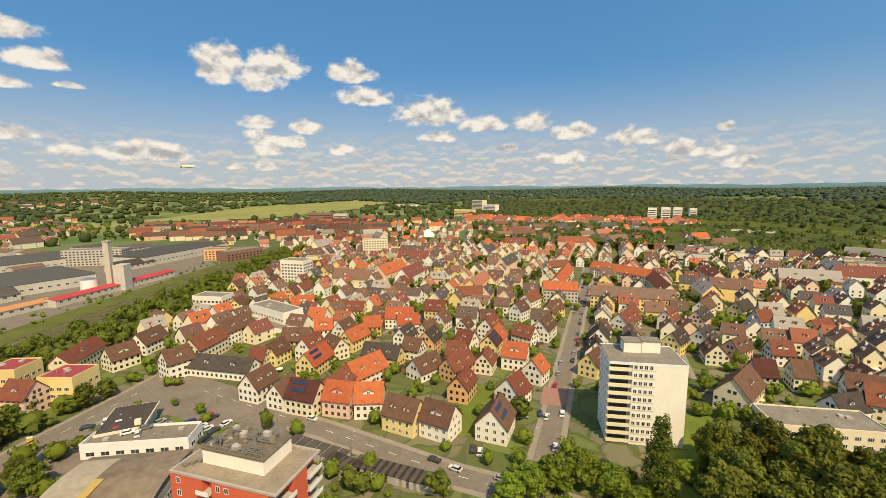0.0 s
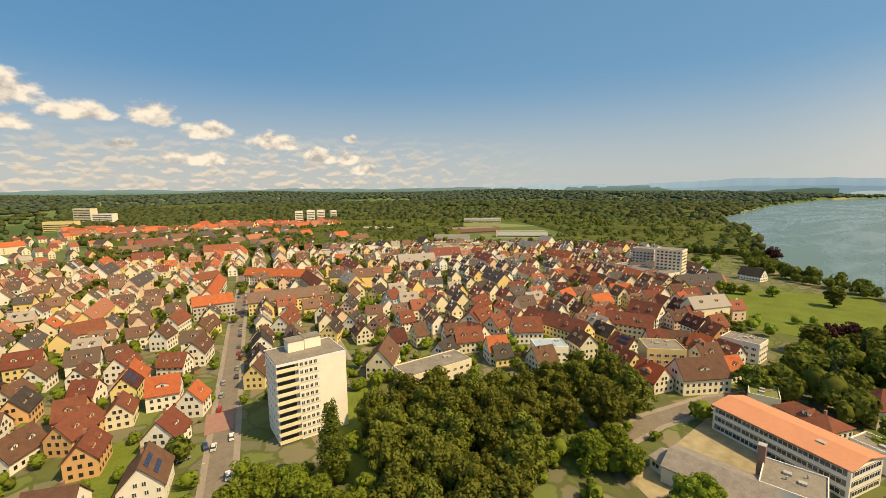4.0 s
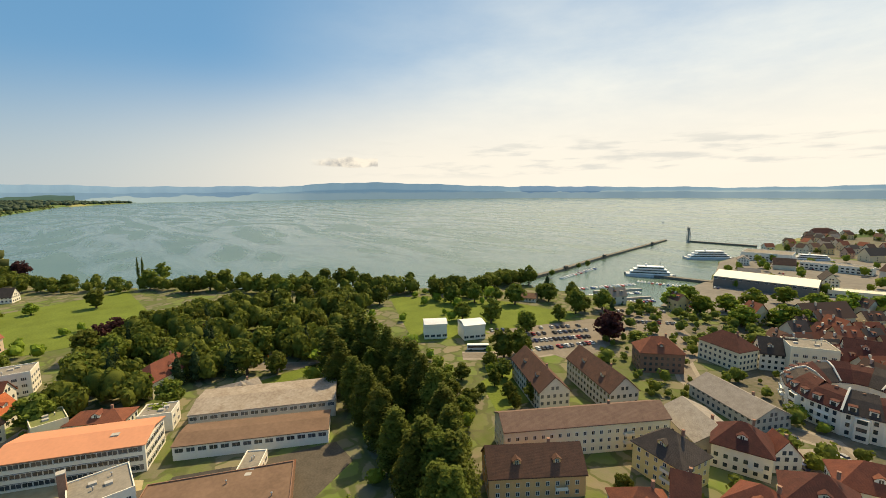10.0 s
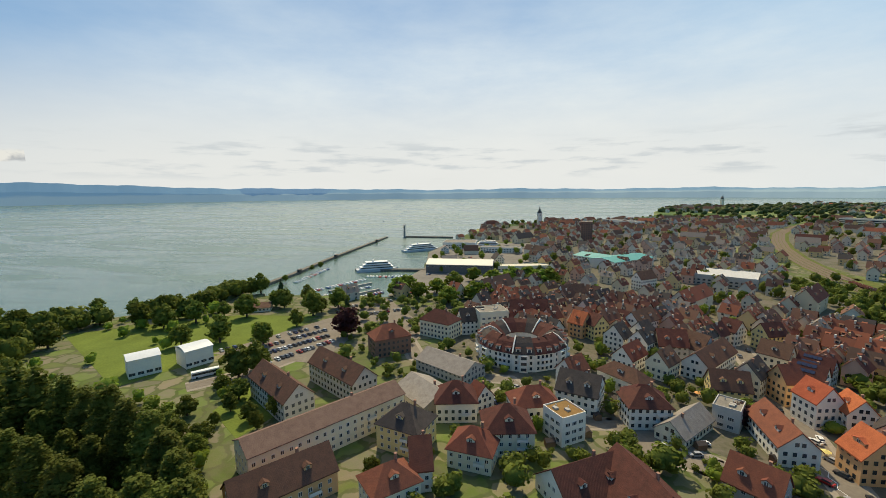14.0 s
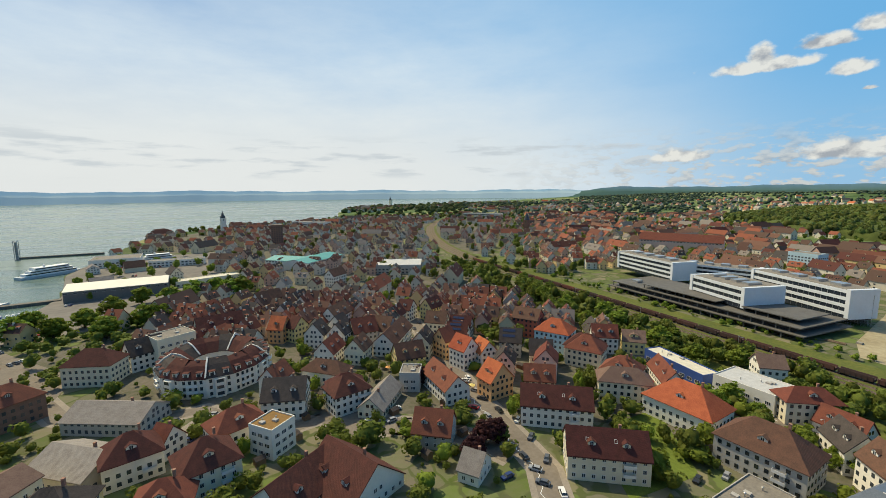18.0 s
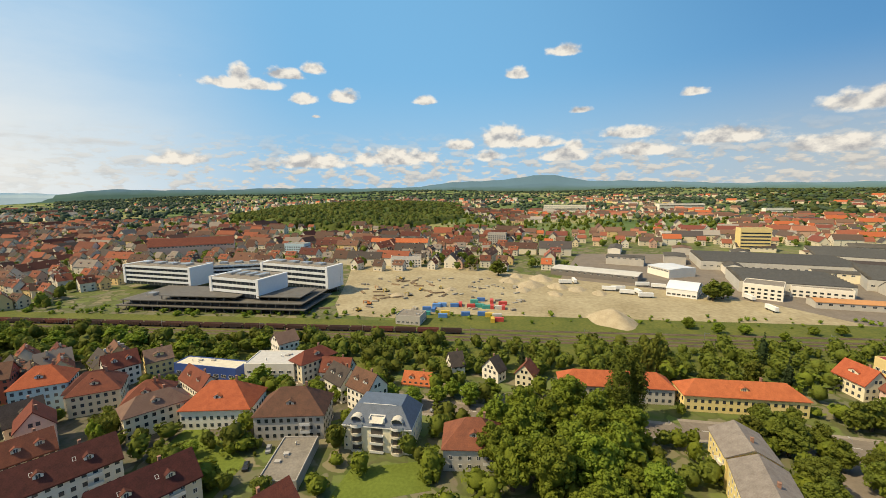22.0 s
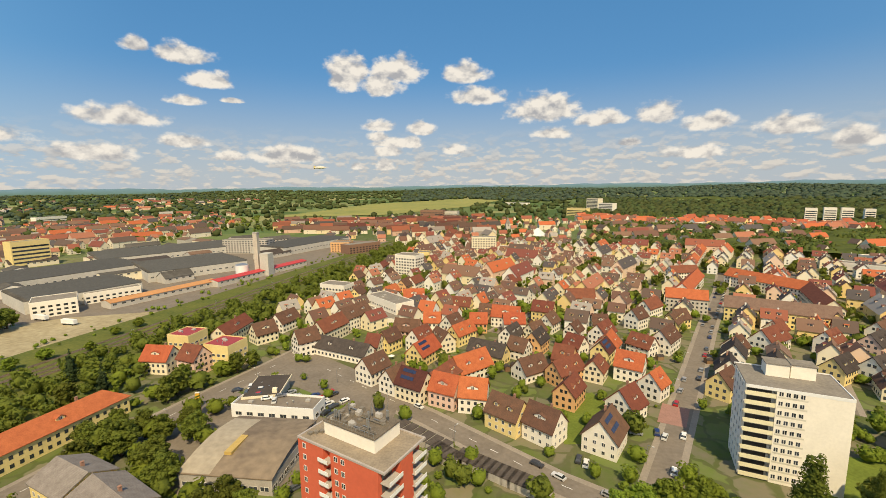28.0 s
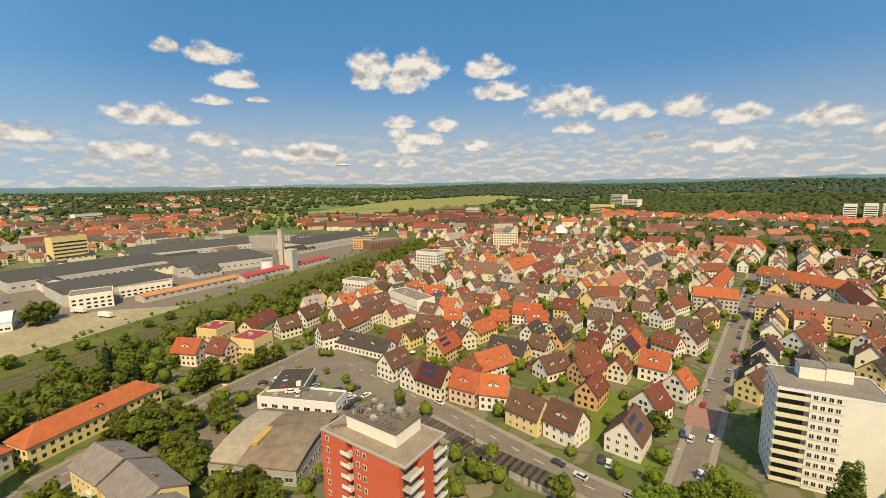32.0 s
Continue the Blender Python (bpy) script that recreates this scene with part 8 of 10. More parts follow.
flat_block(-342.2, 254.1, 63, 36.4, 14.0, 8, "w", "factory_office", "long white works building with ribbon windows", sides="ac", step=4, data=WIN_BAND)
shed(-308.5, 271.1, 77, 83.0, 14.0, 4.5, 6, mat("orange_sheet_roof", (0.55, 0.27, 0.11), 0.7, 0.2, 0.1), WALL["g"], "goods_shed", "long goods shed with a faded orange roof", win="a", step=6)
shed(-284.6, 363.0, 82, 115.8, 13.0, 5, 6.5, mat("red_sheet_roof", (0.5, 0.06, 0.06), 0.6, 0.15, 0.1), WALL["g"], "goods_shed", "long goods shed with a bright red roof", win="a", step=6)
shed(-413.8, 105.6, 61, 79.9, 24.0, 6, 7, mat("pale_sheet_roof", (0.6, 0.58, 0.52), 0.7, 0.2, 0.1), mat("dark_cladding", (0.2, 0.18, 0.16), 0.7, 0.2), "goods_hall", "open goods hall with a pale roof edge", win="a", step=6)
barrel_hall(-347.0, 157.9, 57, 21.8, 26.0, 6, 4, WHITE, WHITE, "tent_hall", "white storage tent hall on the works yard")
shed(-425.5, 180.0, 20, 28.4, 30.0, 8, 9, PALEROOF, WALL["w"], "storage_hall", "white storage hall with a pale roof", win="a")
flat_block(-406.0, 492.3, 10, 62.5, 20.0, 18, "g", "factory_office", "tall grey works building with rows of windows", sides="ac", step=4)
flat_block(-281.4, 524.5, 10, 25.8, 20.0, 13, "o", "factory_office", "orange works building with a flat roof", sides="ac", step=4)
flat_block(-253.6, 525.4, 60, 50.7, 20.0, 12, "z", "factory_hall", "dark brown works hall with a flat roof", sides="a", step=5)
st = thing("factory_chimney", "tall square concrete works chimney", "chimney", -289.1, 361.7, 0, 5)
part("shaft", Mesh().box(-2.2, -2.2, -0.4, 2.2, 2.2, 42), mat("pale_concrete", (0.55, 0.5, 0.42), 0.9, 0.2, 0.2), st)
part("cap", Mesh().box(-2.5, -2.5, 42, 2.5, 2.5, 43), CONC, st)
part("annex", Mesh().box(5, -4, -0.4, 14, 6, 22), mat("factory_wall", (0.46, 0.43, 0.38)), st)
silo = thing("silo", "white round storage silo beside the chimney", "silo", -298.6, 350.1, 0)
part("tank", Mesh().cyl(0, 0, -0.3, 12, 6, 6, 20), WHITE, silo)
part("roof", Mesh().cyl(0, 0, 12, 13.5, 6.1, 1, 20), METAL, silo)
hrng = random.Random(52)
spots_ = [(o.matrix_basis.translation.x, o.matrix_basis.translation.y) for o in scene.objects if o.parent is None and o.get("category") in ("factory", "hall", "building", "chimney")]
for k in range(400):
    x, y = hrng.uniform(-590, -300), hrng.uniform(150, 600)
    d = min(math.hypot((x - a) * 0.75, (y - b) * 0.6) for a, b in spots_)
    if d > 34:
        spots_.append((x, y))
        shed(x, y, hrng.choice((66, 72, 160)), hrng.uniform(24, 46), hrng.uniform(14, 24), hrng.uniform(5, 9), hrng.uniform(9.3, 10.5), hrng.choice((GREYROOF, GREYROOF, BROWNFELT, ROOF["d"])), hrng.choice((WALL["w"], WALL["g"], WALL["c"])), "works_hall", "works hall with a low sheet roof on the factory yard", win="a", step=6)
# distant blocks over the town and the woods
FARB = ((509.6, 1033.6, -24, 19.2, 20.0, 34, "w"), (551.4, 1051.5, -23, 19.8, 20.0, 34, "w"), (575.4, 1041.4, -22, 18.4, 20.0, 34, "w"), (634.5, 1078.0, -22, 16.5, 20.0, 30, "w"),
        (123.6, 1434.6, -43, 43.2, 25.0, 45, "c"), (156.4, 1376.3, -36, 44.9, 25.0, 32, "w"), (67.0, 1281.6, -32, 60.0, 25.0, 22, "y"), (-153.5, 1835.5, -39, 117.3, 30.0, 18, "w"))
FARB += ((-334.5, 1166.5, -0, 66.4, 30.0, 22, "z"), (-283.2, 1184.0, 1, 37.1, 30.0, 18, "g"), (-590.9, 349.8, 82, 35.5, 16.0, 30, "y"), (-1515.9, 275.1, 77, 141.3, 30.0, 25, "w"),
        (-1574.1, 681.0, 88, 149.1, 40.0, 25, "w"), (-1361.2, 866.8, 91, 76.8, 20.0, 18, "w"), (-706.1, 293.1, 81, 27.5, 14.0, 14, "w"), (-1870.0, 3364.0, -50, 1160.7, 60.0, 18, "w"))
FARB += ((410, 375, -50, 48.0, 14.0, 9, "w"), (512, 491, -48, 60.0, 22.0, 9, "g"), (640, 440, -52, 90.0, 26.0, 9, "w"), (860, 715, -50, 95.0, 24.0, 10, "w"), (531, 723, -40, 60.0, 18.0, 9, "w"), (284, 480, -40, 44.0, 16.0, 9, "w"))
FARB += ((-1409.6, 3181.2, -45, 465.1, 60.0, 20, "w"), (328.6, 528.9, -71, 33.7, 20.0, 9, "w"), (335.8, 481.0, -24, 24.5, 14.0, 9, "w"), (443.8, 421.7, -26, 73.4, 30.0, 9, "w"), (640.7, 558.6, -23, 105.0, 40.0, 9, "z"),
        (-52.5, 539.3, -17, 30.2, 14.0, 9, "w"), (421.0, 388.5, -50, 61.1, 30.0, 10, "y"), (499.4, 361.3, -51, 29.3, 20.0, 9, "w"), (-130.6, -1074.6, 132, 95.8, 30.0, 12, "w"), (-653.2, -1151.0, 127, 119.2, 30.0, 14, "w"))
for x, y, turn, L, W, h, wall in FARB:
    flat_block(x, y, turn, L, W, h, wall, "distant_block", f"distant {WALL_WORD[wall]} block among the roofs", floor=4.4, parapet=0.8, bands=True)
air = thing("airship", "small pale airship with a yellow tail drifting in the sky", "airship", 2400 * math.sin(radians(329.5)), 2400 * math.cos(radians(329.5)), 200, 20)
v, f = ball(np.random.default_rng(1), (0, 0, 0), (34, 6.5, 6.5), 0.0, 14, 12)
me = bpy.data.meshes.new("envelope")
me.from_pydata([(z * 34 / 6.5, y, x * 6.5 / 34) for x, y, z in v], [], f)
me.materials.append(mat("airship_skin", (0.75, 0.72, 0.6), 0.5))
part("envelope", me, None, air)
part("gondola", Mesh().box(-4, -1, -8.5, 4, 1, -6), WHITE, air)
part("fins", Mesh().box(-33, -0.2, -7, -25, 0.2, 7).box(-33, -7, -0.2, -25, 7, 0.2), mat("yellow_fin", (0.7, 0.5, 0.05), 0.5), air)

# ---- far town: past the houses that can be told apart ----
def island_mat(name, cols, rough=0.85):
    m = mat(name, (0.5, 0.5, 0.5), rough, spec=0.15)
    n, l = m.node_tree.nodes, m.node_tree.links
    g = n.new("ShaderNodeNewGeometry")
    cr = n.new("ShaderNodeValToRGB")
    cr.color_ramp.interpolation = "CONSTANT"
    while len(cr.color_ramp.elements) < len(cols):
        cr.color_ramp.elements.new(0.5)
    for i, c in enumerate(cols):
        cr.color_ramp.elements[i].position, cr.color_ramp.elements[i].color = i / len(cols), (*c, 1)
    l.new(g.outputs["Random Per Island"], cr.inputs[0]), l.new(cr.outputs[0], n["Principled BSDF"].inputs["Base Color"])
    return m


FAR_ROOF = island_mat("far_roofs", [(0.28, 0.10, 0.065), (0.44, 0.125, 0.055), (0.17, 0.1, 0.075), (0.2, 0.12, 0.085), (0.09, 0.08, 0.08), (0.15, 0.085, 0.065), (0.36, 0.15, 0.095), (0.2, 0.07, 0.055), (0.12, 0.085, 0.07), (0.33, 0.30, 0.27)])
OLD_ROOF = island_mat("old_town_roofs", [(0.14, 0.055, 0.038), (0.19, 0.07, 0.045), (0.10, 0.062, 0.048), (0.10, 0.038, 0.031), (0.07, 0.06, 0.056), (0.16, 0.085, 0.06), (0.25, 0.085, 0.05), (0.09, 0.05, 0.04), (0.22, 0.19, 0.165)])
FAR_WALL = island_mat("far_walls", [(0.72, 0.66, 0.54), (0.70, 0.58, 0.39), (0.62, 0.57, 0.48), (0.68, 0.5, 0.25), (0.58, 0.38, 0.29), (0.68, 0.6, 0.46)])


BRIGHT_WALL = island_mat("bright_far_walls", [(0.82, 0.78, 0.68), (0.82, 0.72, 0.5), (0.8, 0.78, 0.72), (0.8, 0.6, 0.27), (0.76, 0.56, 0.42), (0.82, 0.76, 0.6)])


def far_houses(name, label, places, roofs=None, wall=None):
    """Places are rows of x, y, ground, turn, length, width, eave, ridge."""
    wv, wf, rv, rf, gv, gf = [], [], [], [], [], []
    for x, y, z, t, L, W, e, h in places:
        c, s = math.cos(t), math.sin(t)
        P = lambda a, b, q: (x + a * c - b * s, y + a * s + b * c, z + q)
        a, b = L / 2, W / 2
        i = len(wv)
        wv += [P(-a, -b, -2), P(a, -b, -2), P(a, b, -2), P(-a, b, -2), P(-a, -b, e), P(a, -b, e), P(a, b, e), P(-a, b, e), P(-a, 0, h), P(a, 0, h)]
        wf += [(i, i + 1, i + 5, i + 4), (i + 1, i + 2, i + 6, i + 9, i + 5), (i + 2, i + 3, i + 7, i + 6), (i + 3, i, i + 4, i + 8, i + 7)]
        j = len(rv)
        o = 0.6
        k = (h - e) / b * o
        rv += [P(-a - o, -b - o, e - k + 0.3), P(a + o, -b - o, e - k + 0.3), P(a + o, 0, h + 0.3), P(-a - o, 0, h + 0.3), P(a + o, b + o, e - k + 0.3), P(-a - o, b + o, e - k + 0.3)]
        rf += [(j, j + 1, j + 2, j + 3), (j + 3, j + 2, j + 4, j + 5)]
        if math.hypot(x, y) < 620:
            ch = len(wv)
            cx_, cy_ = a * 0.35, b * 0.15
            wv += [P(cx_ + u, cy_ + w, q) for q in (h - 1.5, h + 1.0) for u, w in ((-0.4, -0.4), (0.4, -0.4), (0.4, 0.4), (-0.4, 0.4))]
            wf += [(ch + m, ch + (m + 1) % 4, ch + 4 + (m + 1) % 4, ch + 4 + m) for m in range(4)] + [(ch + 4, ch + 5, ch + 6, ch + 7)]
            slope = (h - e) / b
            for sgn in (-1, 1):
                for mid in ((-a * 0.45, a * 0.4) if L > 11 else (a * 0.1,)):
                    yf, zf = sgn * b * 0.62, h - b * 0.62 * slope
                    yb = sgn * max(0.05, b * 0.62 - 1.5 / slope)
                    dv = len(wv)
                    wv += [P(mid - 1, yf, zf), P(mid + 1, yf, zf), P(mid + 1, yf, zf + 1.4), P(mid - 1, yf, zf + 1.4), P(mid - 1, yb, zf + 1.5), P(mid + 1, yb, zf + 1.5)]
                    wf += [(dv, dv + 1, dv + 2, dv + 3), (dv + 1, dv + 5, dv + 2), (dv, dv + 3, dv + 4)]
                    dr = len(rv)
                    rv += [P(mid - 1.2, yf + sgn * 0.25, zf + 1.4), P(mid + 1.2, yf + sgn * 0.25, zf + 1.4), P(mid + 1.2, yb, zf + 1.75), P(mid - 1.2, yb, zf + 1.75)]
                    rf.append((dr, dr + 1, dr + 2, dr + 3))
                    dg = len(gv)
                    gv += [P(mid - 0.6, yf + sgn * 0.04, zf + 0.35), P(mid + 0.6, yf + sgn * 0.04, zf + 0.35), P(mid + 0.6, yf + sgn * 0.04, zf + 1.25), P(mid - 0.6, yf + sgn * 0.04, zf + 1.25)]
                    gf.append((dg, dg + 1, dg + 2, dg + 3))
        for f in range(max(1, int(e / 3))):
            zz = 1.1 + f * 2.8
            for q in (-0.5, 0.5):
                for sgn in (-1, 1):
                    k0 = len(gv)
                    gv += [P(q * a - 0.7, sgn * (b + 0.03), zz), P(q * a + 0.7, sgn * (b + 0.03), zz), P(q * a + 0.7, sgn * (b + 0.03), zz + 1.4), P(q * a - 0.7, sgn * (b + 0.03), zz + 1.4)]
                    gv += [P(sgn * (a + 0.03), q * b - 0.6, zz), P(sgn * (a + 0.03), q * b + 0.6, zz), P(sgn * (a + 0.03), q * b + 0.6, zz + 1.4), P(sgn * (a + 0.03), q * b - 0.6, zz + 1.4)]
                    gf += [(k0, k0 + 1, k0 + 2, k0 + 3), (k0 + 4, k0 + 5, k0 + 6, k0 + 7)]
    ob = thing(name, label, "houses", kind="stuff")
    for nm, v, f, m in (("walls", wv, wf, wall or FAR_WALL), ("roofs", rv, rf, roofs or FAR_ROOF), ("windows", gv, gf, GLASS)):
        me = bpy.data.meshes.new(nm)
        me.from_pydata(v, [], f)
        me.materials.append(m)
        tagged(part(nm, me, None, ob), kind="stuff")


HOUSES = np.array([(o.matrix_basis.translation.x, o.matrix_basis.translation.y) for o in scene.objects if o.parent is None and o.get("category") in ("house", "building", "villa", "hall", "tower block", "school")])


def off_road(x, y, room):
    for pts in (NORTH_ST, TOWN_ST, RAIL_RD, MAIN_RD):
        for (x0, y0), (x1, y1) in zip(pts, pts[1:]):
            dx, dy = x1 - x0, y1 - y0
            t = min(1.0, max(0.0, ((x - x0) * dx + (y - y0) * dy) / (dx * dx + dy * dy)))
            if math.hypot(x - x0 - t * dx, y - y0 - t * dy) < room:
                return False
    return True


def town(a0, a1, r0, r1, n, base, seed, big=0.1, clear=(), only=None, closed=False):
    """Scatter houses on a turned, jittered lattice between two bearings."""
    rg = random.Random(seed)
    out = []
    step = math.sqrt((r1 * r1 - r0 * r0) * radians(a1 - a0) / 2 / n)
    t = radians(base)
    k = int(r1 / step) + 1
    for i in range(-k, k + 1):
        for j in range(-k, k + 1):
            u, v = i * step + rg.uniform(-0.25, 0.25) * step, j * step + rg.uniform(-0.25, 0.25) * step
            x, y = u * math.cos(t) + v * math.sin(t), -u * math.sin(t) + v * math.cos(t)
            r, az = math.hypot(x, y), math.degrees(math.atan2(x, y)) % 360
            if not (r0 < r < r1 and (a0 < az < a1 or a0 < az + 360 < a1)) or any(inside(c, x, y) for c in clear) or (only and not inside(only, x, y)):
                continue
            if bool(in_lake(np.array([x, x + 12]), np.array([y, y])).any()):
                continue
            if r < 480 and (np.hypot(HOUSES[:, 0] - x, HOUSES[:, 1] - y).min() < 11.5 or not off_road(x, y, 9.5)):
                continue
            if r > 800 and not closed and patch(x, y) < (-0.12 if r < 1500 else 0.06):
                continue
            L, W = (rg.uniform(24, 42), rg.uniform(11, 14)) if rg.random() < big else (rg.uniform(9.5, 13), rg.uniform(8, 10))
            e = rg.uniform(5.8, 8.6) if L < 20 else rg.uniform(7, 11)
            out.append((x, y, float(rise(np.array(x), np.array(y))), -t + (math.pi / 2 if rg.random() < 0.7 else 0) + rg.uniform(-0.1, 0.1), L, W, e, e + W * rg.uniform(0.48, 0.6)))
    return out


RAILZONE = [(-270, -500), (-205, -500), (-180, -330), (-180, 720), (-290, 720), (-290, -60), (-270, -330)]
SITE = [(-262, -330), (-262, 120), (-430, 120), (-430, -200), (-350, -330)]
WORKS = [(-255, 90), (-250, 720), (-620, 720), (-620, 100)]
WOODHILL = [(-1060, -680), (-860, -400), (-850, -170), (-1180, -60), (-1900, -120), (-1800, -820)]
HARB = [(260, -300), (60, -330), (40, -420), (35, -520), (60, -700), (260, -700)]
MEADOW = [(432, 93), (483, -10), (352, -25), (294, 16), (300, 44)]
SHOREWOOD = [(418, 84), (619, 163), (930, 232), (760, -43), (449, -26)]
NQUARTER = [(-178, 225), (-40, 200), (100, 190), (181.8, 54.1), (206.5, 43.0), (279.6, 37.6), (392.1, 79.3), (564.5, 142.0), (430, 330), (400, 430), (60, 640), (-185, 600)]
OLDQUARTER = [(-205, -100), (-150, -60), (-60, -150), (60, -205), (60, -240), (60, -330), (-20, -420), (-205, -420)]
RAILCURVE = [(x + 19, y) for x, y in CURVE] + [(x - 19, y) for x, y in CURVE[::-1]]
CLEAR = [RAILZONE, SITE, WORKS, WOODHILL, HARB, RAILCURVE]
far_houses("far_houses", "houses between the meadow and the tower blocks", town(60, 84, 300, 470, 95, 33, 8, 0.1, clear=[MEADOW, SHOREWOOD]), None, BRIGHT_WALL)
far_houses("far_houses", "red-roofed houses of the northern quarter", town(318, 432, 328, 640, 580, 21, 2, 0.08, clear=CLEAR), None, BRIGHT_WALL)
far_houses("far_houses", "mixed houses in the middle of the northern quarter", town(318, 430, 248, 328, 170, 21, 12, 0.0, clear=CLEAR, only=NQUARTER), None, BRIGHT_WALL)
far_houses("far_houses", "close-set roofs of the old town by the lake", town(150, 226, 328, 1350, 1500, 33, 3, 0.07, clear=CLEAR), OLD_ROOF)
far_houses("far_houses", "dense houses of the old town near the railway", town(165, 226, 240, 328, 190, 38, 13, 0.0, clear=CLEAR, only=OLDQUARTER), OLD_ROOF)
far_houses("far_houses", "far roofs of the old town on the cape", town(186, 222, 1350, 2300, 420, 25, 9, 0.3, clear=CLEAR), OLD_ROOF)
far_houses("far_houses", "roofs of the western town beyond the railway", town(216, 275, 430, 1500, 1650, 12, 4, 0.2, clear=CLEAR), OLD_ROOF)
far_houses("far_houses", "red roofs of the western town behind the works", town(275, 320, 430, 1500, 760, 12, 14, 0.2, clear=CLEAR))
far_houses("far_houses", "far roofs in the haze", town(205, 330, 1500, 3000, 2000, 40, 5, 0.3, clear=[[(-1600, 1300), (300, 1000), (400, 3400), (-1600, 3400)]]))
far_houses("far_houses", "strip of red-roofed houses in front of the woods", town(3, 38, 900, 1240, 330, 50, 26, 0.3, only=[(60, 1010), (350, 960), (560, 830), (640, 900), (520, 1060), (330, 1130), (60, 1230)]), island_mat("red_far_roofs", [(0.42, 0.12, 0.06), (0.36, 0.1, 0.055), (0.3, 0.12, 0.08), (0.45, 0.14, 0.07)]), BRIGHT_WALL)
far_houses("far_houses", "rows of far houses before the woods", town(330, 395, 660, 1100, 260, 70, 6, 0.2))
far_houses("far_houses", "houses and halls behind the works", town(324, 352, 640, 1130, 210, 62, 46, 0.45, clear=[WORKS, AIRFIELD], closed=True), OLD_ROOF)

# ---- woods and trees ----
def scatter(n, a0, a1, r0, r1, seed, hmin, hmax, clear=(), only=None):
    rg = np.random.default_rng(seed)
    az = np.radians(rg.uniform(a0, a1, n))
    r = np.sqrt(rg.uniform(r0 * r0, r1 * r1, n))
    x, y = r * np.sin(az), r * np.cos(az)
    ok = ~in_lake(x, y) & ~in_lake(x + 15, y) & ~in_lake(x, y - 15)
    if only is not None or clear:
        ok &= np.array([(only is None or inside(only, a, b)) and not any(inside(c, a, b) for c in clear) for a, b in zip(x, y)])
    x, y = x[ok], y[ok]
    h = rg.uniform(hmin, hmax, len(x))
    grow = np.clip(np.hypot(x, y) / 1100, 1.0, 1.9)
    return np.stack([x, y, rise(x, y), h, h * rg.uniform(0.75, 1.15, len(x)) * grow], 1)


def patchy(rows):
    """Keeps the trees of the green patches, and some of those between the houses."""
    return np.array([q for i, q in enumerate(rows) if patch(q[0], q[1]) < 0.05 or i % 4 == 0])


def canopy(name, label, a0, a1, r0, r1, up, clear, material, only=None):
    """The closed, uneven roof of leaves between the crowns of a wood."""
    rg = np.random.default_rng(70)
    R = [r0]
    while R[-1] < r1:
        R.append(R[-1] + max(9.0, R[-1] * 0.011))
    A = np.radians(np.arange(a0, a1 + 0.01, 0.5))
    rr, aa = np.meshgrid(np.array(R), A, indexing="ij")
    x, y = rr * np.sin(aa) + rg.uniform(-3, 3, rr.shape), rr * np.cos(aa) + rg.uniform(-3, 3, rr.shape)
    z = rise(x, y) + up * rg.uniform(0.65, 1.15, rr.shape)
    ok = ~in_lake(x, y) & ~in_lake(x + 25, y) & ~in_lake(x, y - 25)
    ok &= np.array([(only is None or inside(only, p, q)) and not any(inside(c, p, q) for c in clear) for p, q in zip(x.ravel(), y.ravel())]).reshape(x.shape)
    z = np.where(ok, z, rise(x, y) - 2.0)
    n = len(A)
    f = [(i * n + j, i * n + j + 1, (i + 1) * n + j + 1, (i + 1) * n + j) for i in range(len(R) - 1) for j in range(n - 1) if ok[i:i + 2, j:j + 2].any()]
    tagged(new(name, quads(name, np.stack([x.ravel(), y.ravel(), z.ravel()], 1), np.array(f), material, True)), label, "woodland", "", "stuff")


GLADES = []
for az, r, w, d in ((8, 820, 160, 90), (24, 900, 130, 70), (33, 780, 110, 60), (41, 1050, 220, 100), (52, 860, 150, 60), (60, 1300, 260, 120), (30, 1500, 300, 150), (47, 1900, 380, 200), (68, 900, 110, 60), (16, 2300, 420, 260), (36, 2700, 500, 320), (56, 2500, 450, 300), (74, 1600, 200, 120)):
    ca, sa_ = math.cos(radians(az)), math.sin(radians(az))
    GLADES.append([(r * sa_ + u * ca + v * sa_, r * ca - u * sa_ + v * ca) for u, v in ((-w / 2, -d / 2), (w * 0.4, -d * 0.6), (w / 2, d * 0.3), (w * 0.1, d / 2), (-w * 0.45, d * 0.4))])
GLADES.append([(60, 1010), (350, 960), (560, 830), (640, 900), (520, 1060), (330, 1130), (60, 1230)])
GLADES.append([(380, 400), (520, 340), (720, 380), (930, 640), (800, 760), (640, 560), (500, 540)])
canopy("wood_canopy", "closed leaf canopy of the woods behind the houses", 6, 92, 640, 2500, 8.0, [AIRFIELD] + GLADES, LEAF["near"])
canopy("wood_canopy", "closed leaf canopy of the wooded hill", 234, 272, 820, 1950, 12.0, [], LEAF["near"], WOODHILL)
leafy("near_wood", "dense green woods behind the houses", scatter(3000, 4, 93, 620, 1250, 20, 8, 15, [AIRFIELD] + GLADES), LEAF["near"], 60, 0.13, category="woodland")
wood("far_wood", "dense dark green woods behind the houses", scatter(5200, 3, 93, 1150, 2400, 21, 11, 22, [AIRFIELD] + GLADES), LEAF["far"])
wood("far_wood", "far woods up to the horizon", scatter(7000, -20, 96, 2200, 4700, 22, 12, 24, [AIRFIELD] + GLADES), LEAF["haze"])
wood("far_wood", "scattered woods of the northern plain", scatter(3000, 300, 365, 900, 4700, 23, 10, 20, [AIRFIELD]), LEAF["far"])
